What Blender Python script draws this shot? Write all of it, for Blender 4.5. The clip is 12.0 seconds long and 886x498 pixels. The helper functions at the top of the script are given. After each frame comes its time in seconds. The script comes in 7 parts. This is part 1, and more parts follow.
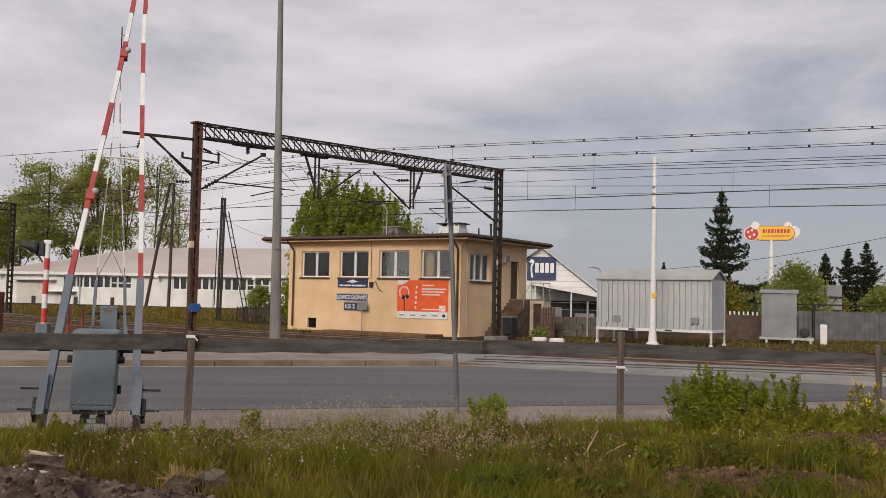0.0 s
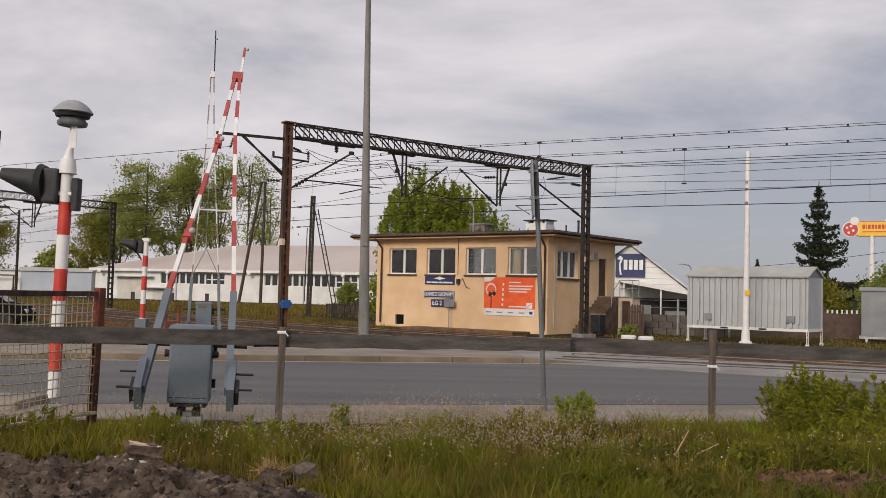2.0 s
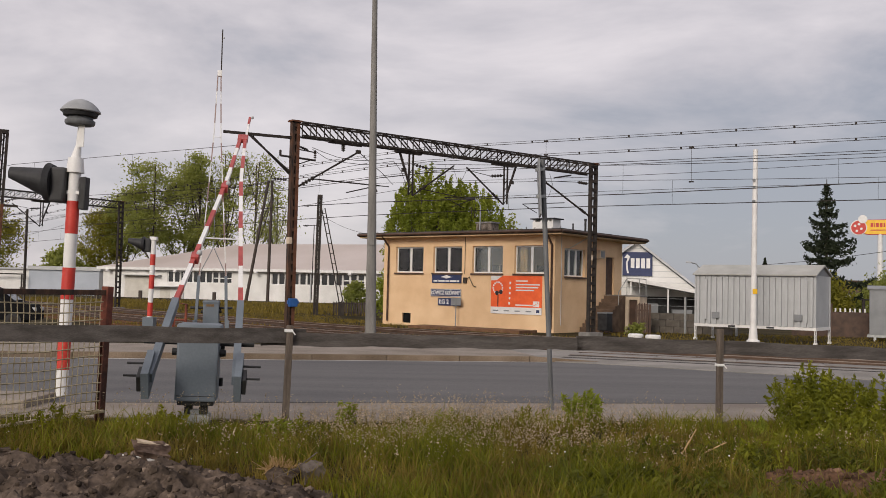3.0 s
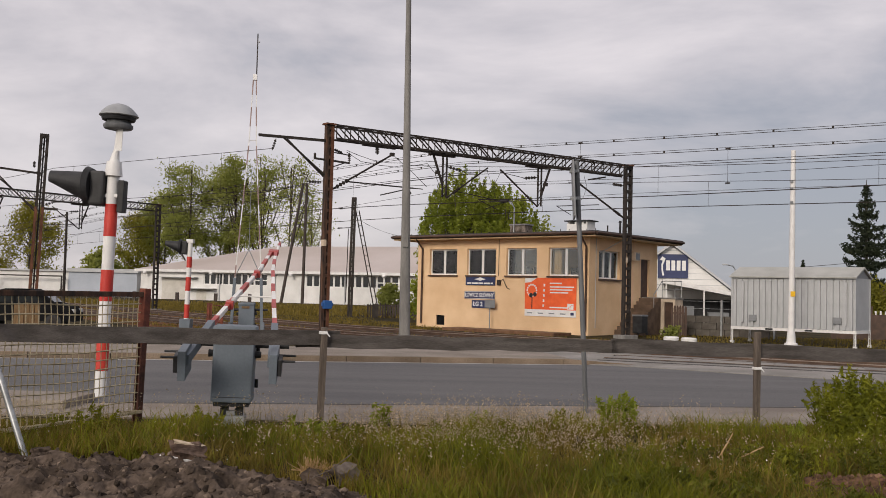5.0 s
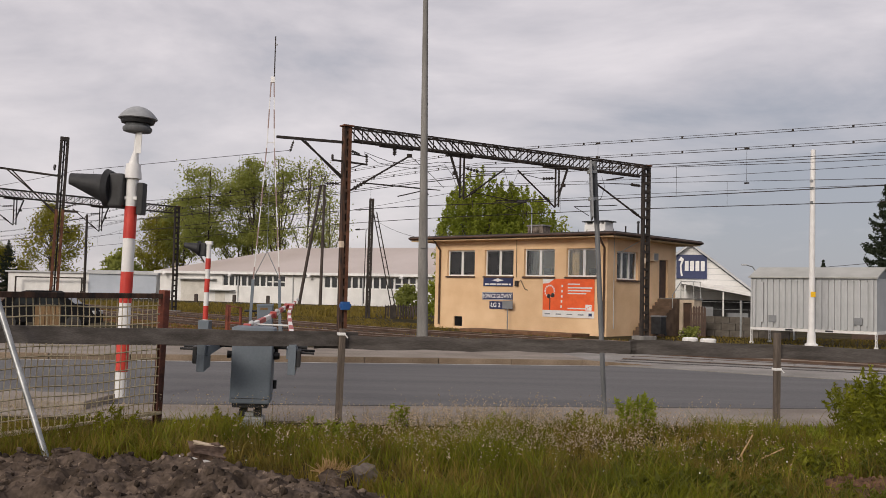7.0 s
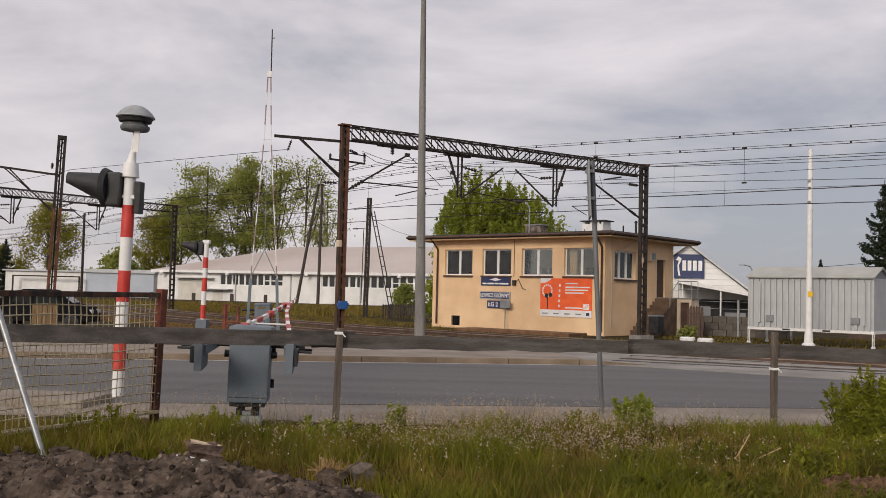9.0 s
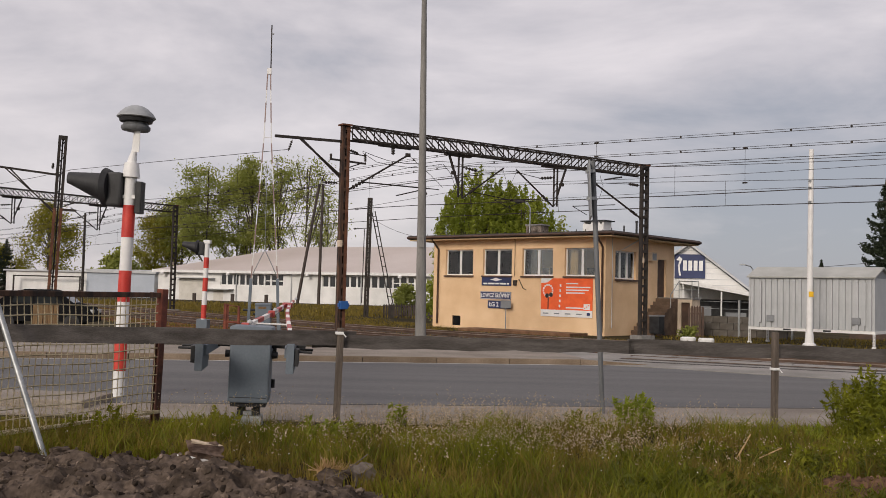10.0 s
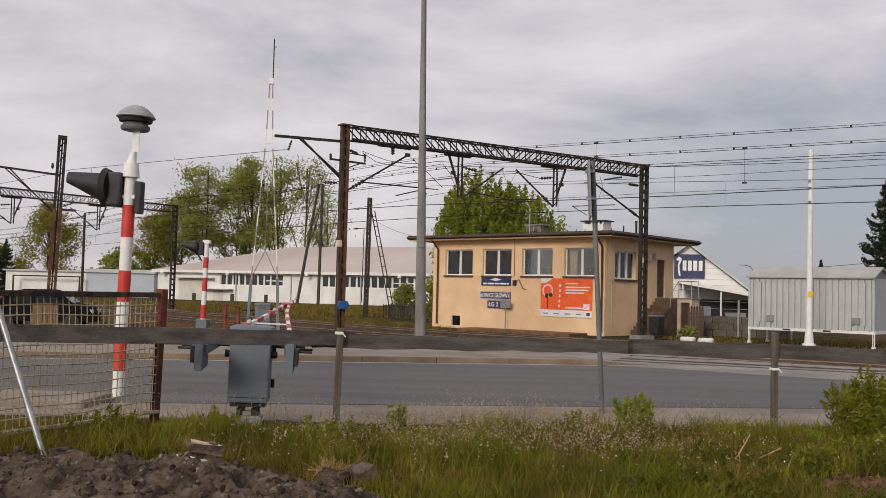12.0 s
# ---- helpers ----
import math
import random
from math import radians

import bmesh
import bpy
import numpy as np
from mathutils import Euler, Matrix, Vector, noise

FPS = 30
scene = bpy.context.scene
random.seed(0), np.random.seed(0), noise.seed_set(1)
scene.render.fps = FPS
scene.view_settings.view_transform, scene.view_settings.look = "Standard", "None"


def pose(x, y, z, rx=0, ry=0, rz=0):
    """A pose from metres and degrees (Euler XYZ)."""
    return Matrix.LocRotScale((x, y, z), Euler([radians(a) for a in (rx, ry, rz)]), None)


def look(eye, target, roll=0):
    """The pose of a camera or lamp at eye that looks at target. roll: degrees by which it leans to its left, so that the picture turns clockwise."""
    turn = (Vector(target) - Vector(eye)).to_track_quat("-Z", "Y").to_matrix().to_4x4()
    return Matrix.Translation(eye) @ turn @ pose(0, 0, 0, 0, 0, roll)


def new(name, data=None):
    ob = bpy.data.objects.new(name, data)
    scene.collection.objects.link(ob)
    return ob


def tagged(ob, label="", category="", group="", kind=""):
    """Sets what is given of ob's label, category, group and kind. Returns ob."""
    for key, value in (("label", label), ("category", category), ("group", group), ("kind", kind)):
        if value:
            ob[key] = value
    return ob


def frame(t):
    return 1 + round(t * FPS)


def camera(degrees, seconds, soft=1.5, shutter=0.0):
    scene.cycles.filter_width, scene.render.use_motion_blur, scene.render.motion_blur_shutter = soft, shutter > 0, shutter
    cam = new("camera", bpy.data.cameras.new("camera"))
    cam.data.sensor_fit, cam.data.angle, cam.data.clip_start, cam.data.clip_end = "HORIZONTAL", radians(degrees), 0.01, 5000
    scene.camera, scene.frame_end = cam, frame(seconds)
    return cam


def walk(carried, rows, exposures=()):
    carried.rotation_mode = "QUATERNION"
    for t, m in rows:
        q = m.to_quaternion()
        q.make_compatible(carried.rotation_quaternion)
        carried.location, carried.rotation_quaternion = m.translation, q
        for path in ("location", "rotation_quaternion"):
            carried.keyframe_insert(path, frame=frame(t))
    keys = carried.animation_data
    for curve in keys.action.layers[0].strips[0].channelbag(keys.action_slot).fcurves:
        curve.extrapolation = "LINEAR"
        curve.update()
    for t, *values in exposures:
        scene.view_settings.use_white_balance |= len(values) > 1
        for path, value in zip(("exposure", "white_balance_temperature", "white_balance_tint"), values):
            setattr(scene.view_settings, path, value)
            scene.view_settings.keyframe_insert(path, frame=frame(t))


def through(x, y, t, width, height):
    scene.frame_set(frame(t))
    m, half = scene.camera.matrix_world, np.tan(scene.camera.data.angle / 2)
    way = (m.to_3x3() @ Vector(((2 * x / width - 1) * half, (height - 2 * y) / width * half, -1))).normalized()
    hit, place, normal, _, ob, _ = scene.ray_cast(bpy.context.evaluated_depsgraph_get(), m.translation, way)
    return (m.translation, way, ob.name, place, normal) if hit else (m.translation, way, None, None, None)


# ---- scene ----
EYE = (0.0, 0.0, 1.9)


def aim(yaw, pitch, roll):
    return pose(*EYE, 90 + pitch, 0, yaw) @ pose(0, 0, 0, 0, 0, roll)


PATH = [
    (0.0, -8.62, 2.96, 1.23), (0.5, -8.33, 2.94, 1.33), (1.0, -8.16, 2.94, 1.34), (1.2, -7.45, 2.93, 1.33),
    (1.5, -5.05, 2.89, 1.32), (1.8, -3.75, 2.74, 1.36), (2.0, -3.39, 2.66, 1.39), (2.5, -2.96, 2.57, 1.37),
    (4.5, -3.10, 2.56, 1.39), (4.6, -2.90, 2.57, 1.40), (5.0, -0.94, 2.65, 1.43), (5.2, -0.30, 2.65, 1.43), (5.5, 0.16, 2.64, 1.44),
    (6.0, 0.28, 2.67, 1.33), (6.5, 0.17, 2.68, 1.31), (7.0, 0.12, 2.69, 1.32), (9.0, -0.02, 2.65, 1.39),
    (10.0, 0.02, 2.65, 1.39), (11.0, 0.01, 2.65, 1.39), (12.0, 0.0, 2.65, 1.40)]
cam = camera(50.0, 12.0, soft=0.85)
walk(cam, [(t, aim(a, b, c)) for t, a, b, c in PATH])

# ---- light ----
SUN_EL, SUN_AZ = 24.0, 207.0  # degrees; azimuth clockwise from +y


def make_world():
    w = bpy.data.worlds.new("overcast_sky")
    scene.world = w
    w.use_nodes = True
    nt = w.node_tree
    n = nt.nodes
    n.clear()
    out = n.new("ShaderNodeOutputWorld")
    tc = n.new("ShaderNodeTexCoord")
    mp = n.new("ShaderNodeMapping")
    mp.inputs["Scale"].default_value = (1.0, 1.0, 3.0)
    mp.inputs["Rotation"].default_value = (0.0, radians(7), radians(20))
    nt.links.new(tc.outputs["Generated"], mp.inputs["Vector"])
    big = n.new("ShaderNodeTexNoise")
    big.inputs["Scale"].default_value = 2.3
    big.inputs["Detail"].default_value = 7
    big.inputs["Roughness"].default_value = 0.56
    big.inputs["Distortion"].default_value = 0.25
    nt.links.new(mp.outputs["Vector"], big.inputs["Vector"])
    ramp = n.new("ShaderNodeValToRGB")
    e = ramp.color_ramp.elements
    e[0].position, e[0].color = 0.385, (0.335, 0.34, 0.39, 1)
    e[1].position, e[1].color = 0.685, (0.745, 0.682, 0.695, 1)
    m = e.new(0.525)
    m.color = (0.545, 0.508, 0.535, 1)
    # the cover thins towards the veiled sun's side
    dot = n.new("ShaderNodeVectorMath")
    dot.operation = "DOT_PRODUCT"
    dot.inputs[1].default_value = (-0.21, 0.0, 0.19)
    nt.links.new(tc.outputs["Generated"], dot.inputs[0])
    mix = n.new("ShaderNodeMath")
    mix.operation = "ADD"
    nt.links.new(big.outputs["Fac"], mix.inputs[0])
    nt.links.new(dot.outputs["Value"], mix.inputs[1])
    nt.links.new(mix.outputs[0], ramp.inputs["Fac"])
    sky = n.new("ShaderNodeTexSky")
    sky.sky_type = "NISHITA"
    sky.sun_disc = False
    sky.sun_elevation, sky.sun_rotation = radians(SUN_EL), radians(SUN_AZ)
    a = n.new("ShaderNodeBackground")
    a.inputs["Strength"].default_value = 0.012
    b = n.new("ShaderNodeBackground")
    b.inputs["Strength"].default_value = 0.98
    nt.links.new(sky.outputs["Color"], a.inputs["Color"])
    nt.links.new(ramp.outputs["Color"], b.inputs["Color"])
    add = n.new("ShaderNodeAddShader")
    nt.links.new(a.outputs[0], add.inputs[0])
    nt.links.new(b.outputs[0], add.inputs[1])
    nt.links.new(add.outputs[0], out.inputs["Surface"])
    s = bpy.data.lights.new("sun", "SUN")
    s.energy, s.angle, s.color = 1.8, radians(18), (1.0, 0.90, 0.78)
    ob = new("sun", s)
    az, el = radians(SUN_AZ), radians(SUN_EL)
    d = Vector((math.sin(az) * math.cos(el), math.cos(az) * math.cos(el), math.sin(el)))
    ob.matrix_world = look(d * 200, (0, 0, 0))


make_world()


# ---- materials ----
def mat(name, c1, c2, scale=3.0, rough=0.7, metal=0.0, bump=0.15, fine=40.0, grain=0.25, stretch=(1, 1, 1), island=0.0, rand=0.0):
    """Two colours mixed by a broad noise, a finer grain over them, and relief."""
    m = bpy.data.materials.new(name)
    m.use_nodes = True
    nt = m.node_tree
    n, link = nt.nodes, nt.links.new
    p = n["Principled BSDF"]
    tc = n.new("ShaderNodeTexCoord")
    mp = n.new("ShaderNodeMapping")
    mp.inputs["Scale"].default_value = stretch
    link(tc.outputs["Object"], mp.inputs["Vector"])
    a = n.new("ShaderNodeTexNoise")
    a.inputs["Scale"].default_value, a.inputs["Detail"].default_value = scale, 6
    link(mp.outputs["Vector"], a.inputs["Vector"])
    r = n.new("ShaderNodeValToRGB")
    r.color_ramp.elements[0].position, r.color_ramp.elements[0].color = 0.36, (*c1, 1)
    r.color_ramp.elements[1].position, r.color_ramp.elements[1].color = 0.66, (*c2, 1)
    link(a.outputs["Fac"], r.inputs["Fac"])
    f = n.new("ShaderNodeTexNoise")
    f.inputs["Scale"].default_value, f.inputs["Detail"].default_value = fine, 4
    link(mp.outputs["Vector"], f.inputs["Vector"])
    mr = n.new("ShaderNodeMapRange")
    mr.inputs["From Min"].default_value, mr.inputs["From Max"].default_value = 0.25, 0.75
    mr.inputs["To Min"].default_value, mr.inputs["To Max"].default_value = 1 - grain, 1 + grain
    link(f.outputs["Fac"], mr.inputs["Value"])
    val = mr.outputs["Result"]
    if island or rand:
        src = n.new("ShaderNodeNewGeometry").outputs["Random Per Island"] if island else n.new("ShaderNodeObjectInfo").outputs["Random"]
        k = island or rand
        m2 = n.new("ShaderNodeMapRange")
        m2.inputs["To Min"].default_value, m2.inputs["To Max"].default_value = 1 - k, 1 + k
        link(src, m2.inputs["Value"])
        mu = n.new("ShaderNodeMath")
        mu.operation = "MULTIPLY"
        link(val, mu.inputs[0])
        link(m2.outputs["Result"], mu.inputs[1])
        val = mu.outputs[0]
    mx = n.new("ShaderNodeVectorMath")
    mx.operation = "SCALE"
    link(r.outputs["Color"], mx.inputs[0])
    link(val, mx.inputs["Scale"])
    link(mx.outputs["Vector"], p.inputs["Base Color"])
    p.inputs["Roughness"].default_value, p.inputs["Metallic"].default_value = rough, metal
    if rough >= 0.95:
        p.inputs["Specular IOR Level"].default_value = 0.1
    if bump:
        b = n.new("ShaderNodeBump")
        b.inputs["Strength"].default_value, b.inputs["Distance"].default_value = bump, 0.02
        link(f.outputs["Fac"], b.inputs["Height"])
        link(b.outputs["Normal"], p.inputs["Normal"])
    return m


def leaf_mat(name, c1, c2, scale=0.6, through=0.25):
    m = mat(name, c1, c2, scale, 0.65, 0, 0, 6.0, 0.3, island=0.35)
    p = m.node_tree.nodes["Principled BSDF"]
    p.inputs["Specular IOR Level"].default_value = 0.25
    t = m.node_tree.nodes.new("ShaderNodeBsdfTranslucent")
    t.inputs["Color"].default_value = (c2[0] * 1.5, c2[1] * 1.5, c2[2], 1)
    mix = m.node_tree.nodes.new("ShaderNodeMixShader")
    mix.inputs[0].default_value = through
    m.node_tree.links.new(p.outputs[0], mix.inputs[1])
    m.node_tree.links.new(t.outputs[0], mix.inputs[2])
    m.node_tree.links.new(mix.outputs[0], m.node_tree.nodes["Material Output"].inputs["Surface"])
    return m


ASPHALT = mat("asphalt", (0.098, 0.095, 0.096), (0.132, 0.128, 0.127), 0.6, 0.85, 0, 0.35, 60, 0.22, stretch=(0.12, 1.6, 1))
TAR = mat("dark_tar", (0.035, 0.031, 0.028), (0.075, 0.068, 0.062), 1.5, 0.9, 0, 0.3, 25, 0.25)
PAVING = mat("worn_paving", (0.205, 0.17, 0.138), (0.295, 0.255, 0.215), 0.8, 0.9, 0, 0.4, 30, 0.25)
WORNLINE = mat("worn_white_line", (0.26, 0.25, 0.23), (0.50, 0.49, 0.47), 1.2, 0.9, 0, 0.2, 25, 0.3)
CROSSING = mat("crossing_concrete", (0.185, 0.172, 0.155), (0.29, 0.272, 0.25), 0.7, 0.9, 0, 0.3, 25, 0.2, rand=0.12)
KERB = mat("kerb_concrete", (0.15, 0.108, 0.07), (0.23, 0.175, 0.125), 1.5, 0.9, 0, 0.3, 30, 0.25, rand=0.15)
EARTH = mat("dry_earth", (0.042, 0.031, 0.023), (0.135, 0.102, 0.08), 3.0, 0.95, 0, 0.9, 22, 0.4)
SOIL = mat("grassy_soil", (0.026, 0.021, 0.009), (0.062, 0.047, 0.02), 0.5, 0.95, 0, 0.8, 9, 0.4)
BALLAST = mat("brown_ballast", (0.07, 0.031, 0.012), (0.165, 0.08, 0.035), 0.9, 0.98, 0, 1.0, 10, 0.6)
RAILSTEEL = mat("rusty_rail", (0.065, 0.038, 0.025), (0.125, 0.077, 0.052), 2, 0.6, 0.4, 0.1, 30, 0.2)
RAILTOP = mat("worn_rail_top", (0.17, 0.125, 0.10), (0.32, 0.27, 0.23), 1.2, 0.45, 0.6, 0.05, 30, 0.1)
SLEEPER = mat("dark_sleeper", (0.055, 0.04, 0.03), (0.11, 0.085, 0.065), 4, 0.9, 0, 0.4, 30, 0.3, rand=0.25)
PLASTER = mat("cream_plaster", (0.745, 0.50, 0.285), (0.85, 0.60, 0.365), 0.8, 0.9, 0, 0.15, 30, 0.09)
CARBLACK = mat("dull_black_paint", (0.008, 0.008, 0.009), (0.014, 0.014, 0.015), 2, 0.95, 0, 0, 20, 0.1)
PLANK = mat("brown_planks", (0.13, 0.065, 0.032), (0.22, 0.12, 0.065), 3, 0.9, 0, 0.4, 20, 0.3)
PLINTH = mat("stained_plaster", (0.50, 0.36, 0.21), (0.70, 0.52, 0.31), 1.2, 0.9, 0, 0.2, 20, 0.15)
ROOFDARK = mat("roofing_felt", (0.035, 0.03, 0.028), (0.075, 0.062, 0.055), 2, 0.85, 0, 0.2, 20, 0.2)
BROWN = mat("brown_paint", (0.055, 0.03, 0.02), (0.10, 0.055, 0.035), 3, 0.6, 0, 0.1, 30, 0.2)
WHITE = mat("white_paint", (0.74, 0.73, 0.71), (0.84, 0.83, 0.81), 3, 0.5, 0, 0.04, 40, 0.05)
DIRTYWHITE = mat("weathered_white", (0.70, 0.69, 0.665), (0.82, 0.81, 0.785), 0.6, 0.8, 0, 0.08, 12, 0.08)
RED = mat("signal_red", (0.50, 0.035, 0.025), (0.62, 0.06, 0.04), 4, 0.5, 0, 0.04, 40, 0.1)
BARRED = mat("barrier_red", (0.34, 0.045, 0.04), (0.45, 0.075, 0.065), 4, 0.5, 0, 0.04, 40, 0.12)
STUCCO = mat("dirty_stucco", (0.52, 0.42, 0.31), (0.68, 0.56, 0.43), 1.5, 0.9, 0, 0.2, 20, 0.15)
# far barrier's red, greyed to put the shade on its arms into the colour
SHADEDRED = mat("shaded_red", (0.26, 0.17, 0.15), (0.36, 0.26, 0.235), 4, 0.6, 0, 0.04, 40, 0.15)
GREYPAINT = mat("blue_grey_paint", (0.125, 0.152, 0.180), (0.155, 0.182, 0.212), 2.0, 0.6, 0.0, 0.05, 30, 0.08)
LIGHTGREY = mat("light_grey_paint", (0.42, 0.43, 0.435), (0.51, 0.52, 0.525), 1.0, 0.5, 0, 0.04, 25, 0.05)
MIDGREY = mat("mid_grey_paint", (0.20, 0.208, 0.216), (0.265, 0.275, 0.285), 1.2, 0.5, 0, 0.04, 25, 0.06)
HOODGREY = mat("weathered_grey_hood", (0.27, 0.28, 0.29), (0.36, 0.37, 0.38), 3, 0.55, 0, 0.05, 25, 0.08)
SLATE = mat("weathered_slate_boards", (0.10, 0.102, 0.108), (0.16, 0.163, 0.17), 1.5, 0.85, 0, 0.2, 20, 0.2)
TANWOOD = mat("weathered_tan_wood", (0.15, 0.09, 0.042), (0.23, 0.145, 0.07), 3, 0.9, 0, 0.3, 20, 0.25, stretch=(5, 5, 0.6), rand=0.15)
# rust of the mesh fence post, darkened for its shaded lower part
SHADEDRUST = mat("shaded_rust_paint", (0.05, 0.022, 0.016), (0.15, 0.055, 0.035), 4, 0.85, 0, 0.2, 25, 0.35)
YARDBLOCK = mat("dingy_block", (0.10, 0.088, 0.074), (0.155, 0.138, 0.12), 2, 0.95, 0, 0.3, 20, 0.15, rand=0.12)
PALEBEIGE = mat("pale_beige_panel", (0.55, 0.52, 0.46), (0.66, 0.63, 0.57), 0.8, 0.8, 0, 0.05, 12, 0.08)
POLEGREY = mat("dull_grey_tube", (0.12, 0.125, 0.13), (0.18, 0.185, 0.19), 3, 0.6, 0.2, 0.05, 30, 0.12, stretch=(4, 4, 0.6))
GALV = mat("galvanised_steel", (0.30, 0.31, 0.31), (0.44, 0.45, 0.45), 5, 0.45, 0.7, 0.05, 40, 0.15)
BLACK = mat("matt_black", (0.012, 0.012, 0.013), (0.03, 0.03, 0.032), 4, 0.6, 0, 0.05, 40, 0.15)
IRON = mat("sooty_iron", (0.022, 0.018, 0.016), (0.05, 0.038, 0.03), 4, 0.75, 0.2, 0.15, 25, 0.3)
RUST = mat("rusty_iron", (0.10, 0.04, 0.022), (0.20, 0.085, 0.045), 3, 0.85, 0.2, 0.25, 25, 0.3)
RUSTRED = mat("red_oxide_paint", (0.09, 0.028, 0.02), (0.25, 0.066, 0.034), 3, 0.8, 0, 0.2, 30, 0.25)
MESHWIRE = mat("yellowed_wire", (0.44, 0.36, 0.22), (0.60, 0.52, 0.36), 5, 0.7, 0.2, 0.05, 40, 0.2)
TIMBER = mat("grey_timber", (0.062, 0.053, 0.047), (0.125, 0.11, 0.10), 2.2, 0.9, 0, 0.5, 22, 0.22, stretch=(0.8, 5, 5))
POSTWOOD = mat("weathered_post", (0.085, 0.066, 0.052), (0.165, 0.132, 0.106), 3, 0.9, 0, 0.5, 22, 0.3, stretch=(6, 6, 0.5))
POLEWOOD = mat("creosoted_pole", (0.045, 0.034, 0.028), (0.09, 0.07, 0.06), 3, 0.9, 0, 0.3, 20, 0.3, stretch=(5, 5, 0.4))
CONCRETE = mat("pole_concrete", (0.17, 0.163, 0.152), (0.27, 0.258, 0.24), 1.2, 0.9, 0, 0.25, 18, 0.18, stretch=(3, 3, 0.5))
HALLROOF = mat("pale_sheet_roof", (0.47, 0.40, 0.36), (0.56, 0.49, 0.455), 0.08, 0.6, 0.1, 0.05, 4, 0.04)
NAVY = mat("navy_board", (0.022, 0.032, 0.095), (0.03, 0.042, 0.12), 3, 0.4, 0, 0, 30, 0.05)
ORANGE = mat("orange_banner", (0.84, 0.115, 0.025), (0.92, 0.15, 0.035), 2, 0.5, 0, 0.1, 8, 0.04)
YELLOW = mat("yellow_sign", (0.86, 0.50, 0.02), (0.92, 0.56, 0.03), 2, 0.4, 0, 0, 20, 0.03)
BLUEBOX = mat("blue_enamel", (0.02, 0.09, 0.30), (0.03, 0.13, 0.38), 3, 0.4, 0, 0.03, 30, 0.1)
STEP = mat("worn_brown_steps", (0.085, 0.055, 0.036), (0.15, 0.10, 0.068), 2, 0.9, 0, 0.3, 20, 0.2)
BARK = mat("bark", (0.06, 0.05, 0.04), (0.14, 0.12, 0.10), 4, 0.95, 0, 0.5, 20, 0.3)
LEAF = leaf_mat("maple_leaf", (0.15, 0.175, 0.045), (0.30, 0.315, 0.09), 0.3, 0.42)
LEAFBRIGHT = leaf_mat("willow_leaf", (0.13, 0.165, 0.018), (0.27, 0.30, 0.045), 0.6, 0.42)
LEAFYELLOW = leaf_mat("yellow_green_leaf", (0.14, 0.14, 0.018), (0.25, 0.225, 0.035), 0.4, 0.4)
NEEDLE = leaf_mat("spruce_needle", (0.016, 0.024, 0.014), (0.035, 0.045, 0.022), 0.6, 0.08)
WEED = leaf_mat("weed_leaf", (0.095, 0.108, 0.008), (0.222, 0.222, 0.019), 2.0, 0.32)
DARKWEED = leaf_mat("dark_weed_leaf", (0.05, 0.057, 0.005), (0.13, 0.135, 0.014), 2.0, 0.28)
GRASS = leaf_mat("grass_blade", (0.074, 0.058, 0.009), (0.235, 0.172, 0.038), 1.1, 0.26)
GREENGRASS = leaf_mat("green_grass_blade", (0.064, 0.076, 0.005), (0.185, 0.186, 0.014), 1.1, 0.26)
SEED = leaf_mat("dry_seed_head", (0.28, 0.21, 0.15), (0.46, 0.37, 0.29), 2.0, 0.3)
STRAW = mat("dry_straw", (0.34, 0.21, 0.09), (0.50, 0.34, 0.17), 4, 0.8, 0, 0, 20, 0.2)
FLOWER = mat("yellow_petals", (0.62, 0.44, 0.02), (0.75, 0.55, 0.04), 4, 0.7, 0, 0, 20, 0.2)
PETALWHITE = mat("white_petals", (0.7, 0.68, 0.62), (0.8, 0.78, 0.74), 4, 0.7, 0, 0, 20, 0.1)
CLODS = mat("clods_and_stones", (0.05, 0.037, 0.028), (0.15, 0.115, 0.09), 6, 0.95, 0, 0.6, 30, 0.4, island=0.7)
RUBBLE = mat("broken_concrete", (0.07, 0.056, 0.046), (0.25, 0.21, 0.18), 3.2, 0.95, 0, 0.6, 18, 0.3)
BROKEN = mat("brown_broken_concrete", (0.05, 0.032, 0.024), (0.15, 0.105, 0.08), 5, 0.95, 0, 0.8, 22, 0.35)
TERRACLODS = mat("reddish_clods", (0.08, 0.045, 0.028), (0.19, 0.115, 0.075), 6, 0.95, 0, 0.6, 30, 0.4, island=0.5)
OLDIRON = mat("rust_streaked_iron", (0.026, 0.019, 0.016), (0.125, 0.062, 0.036), 2.2, 0.85, 0.1, 0.2, 25, 0.35, stretch=(4, 4, 0.7))
TERRA = mat("reddish_earth", (0.05, 0.027, 0.016), (0.15, 0.085, 0.052), 4, 0.95, 0, 1.0, 18, 0.35)


def glass_mat(name, col=(0.02, 0.024, 0.026)):
    m = bpy.data.materials.new(name)
    m.use_nodes = True
    p = m.node_tree.nodes["Principled BSDF"]
    p.inputs["Base Color"].default_value = (*col, 1)
    p.inputs["Roughness"].default_value = 0.06
    p.inputs["Specular IOR Level"].default_value = 0.6
    return m


GLASS = glass_mat("dark_window_glass")


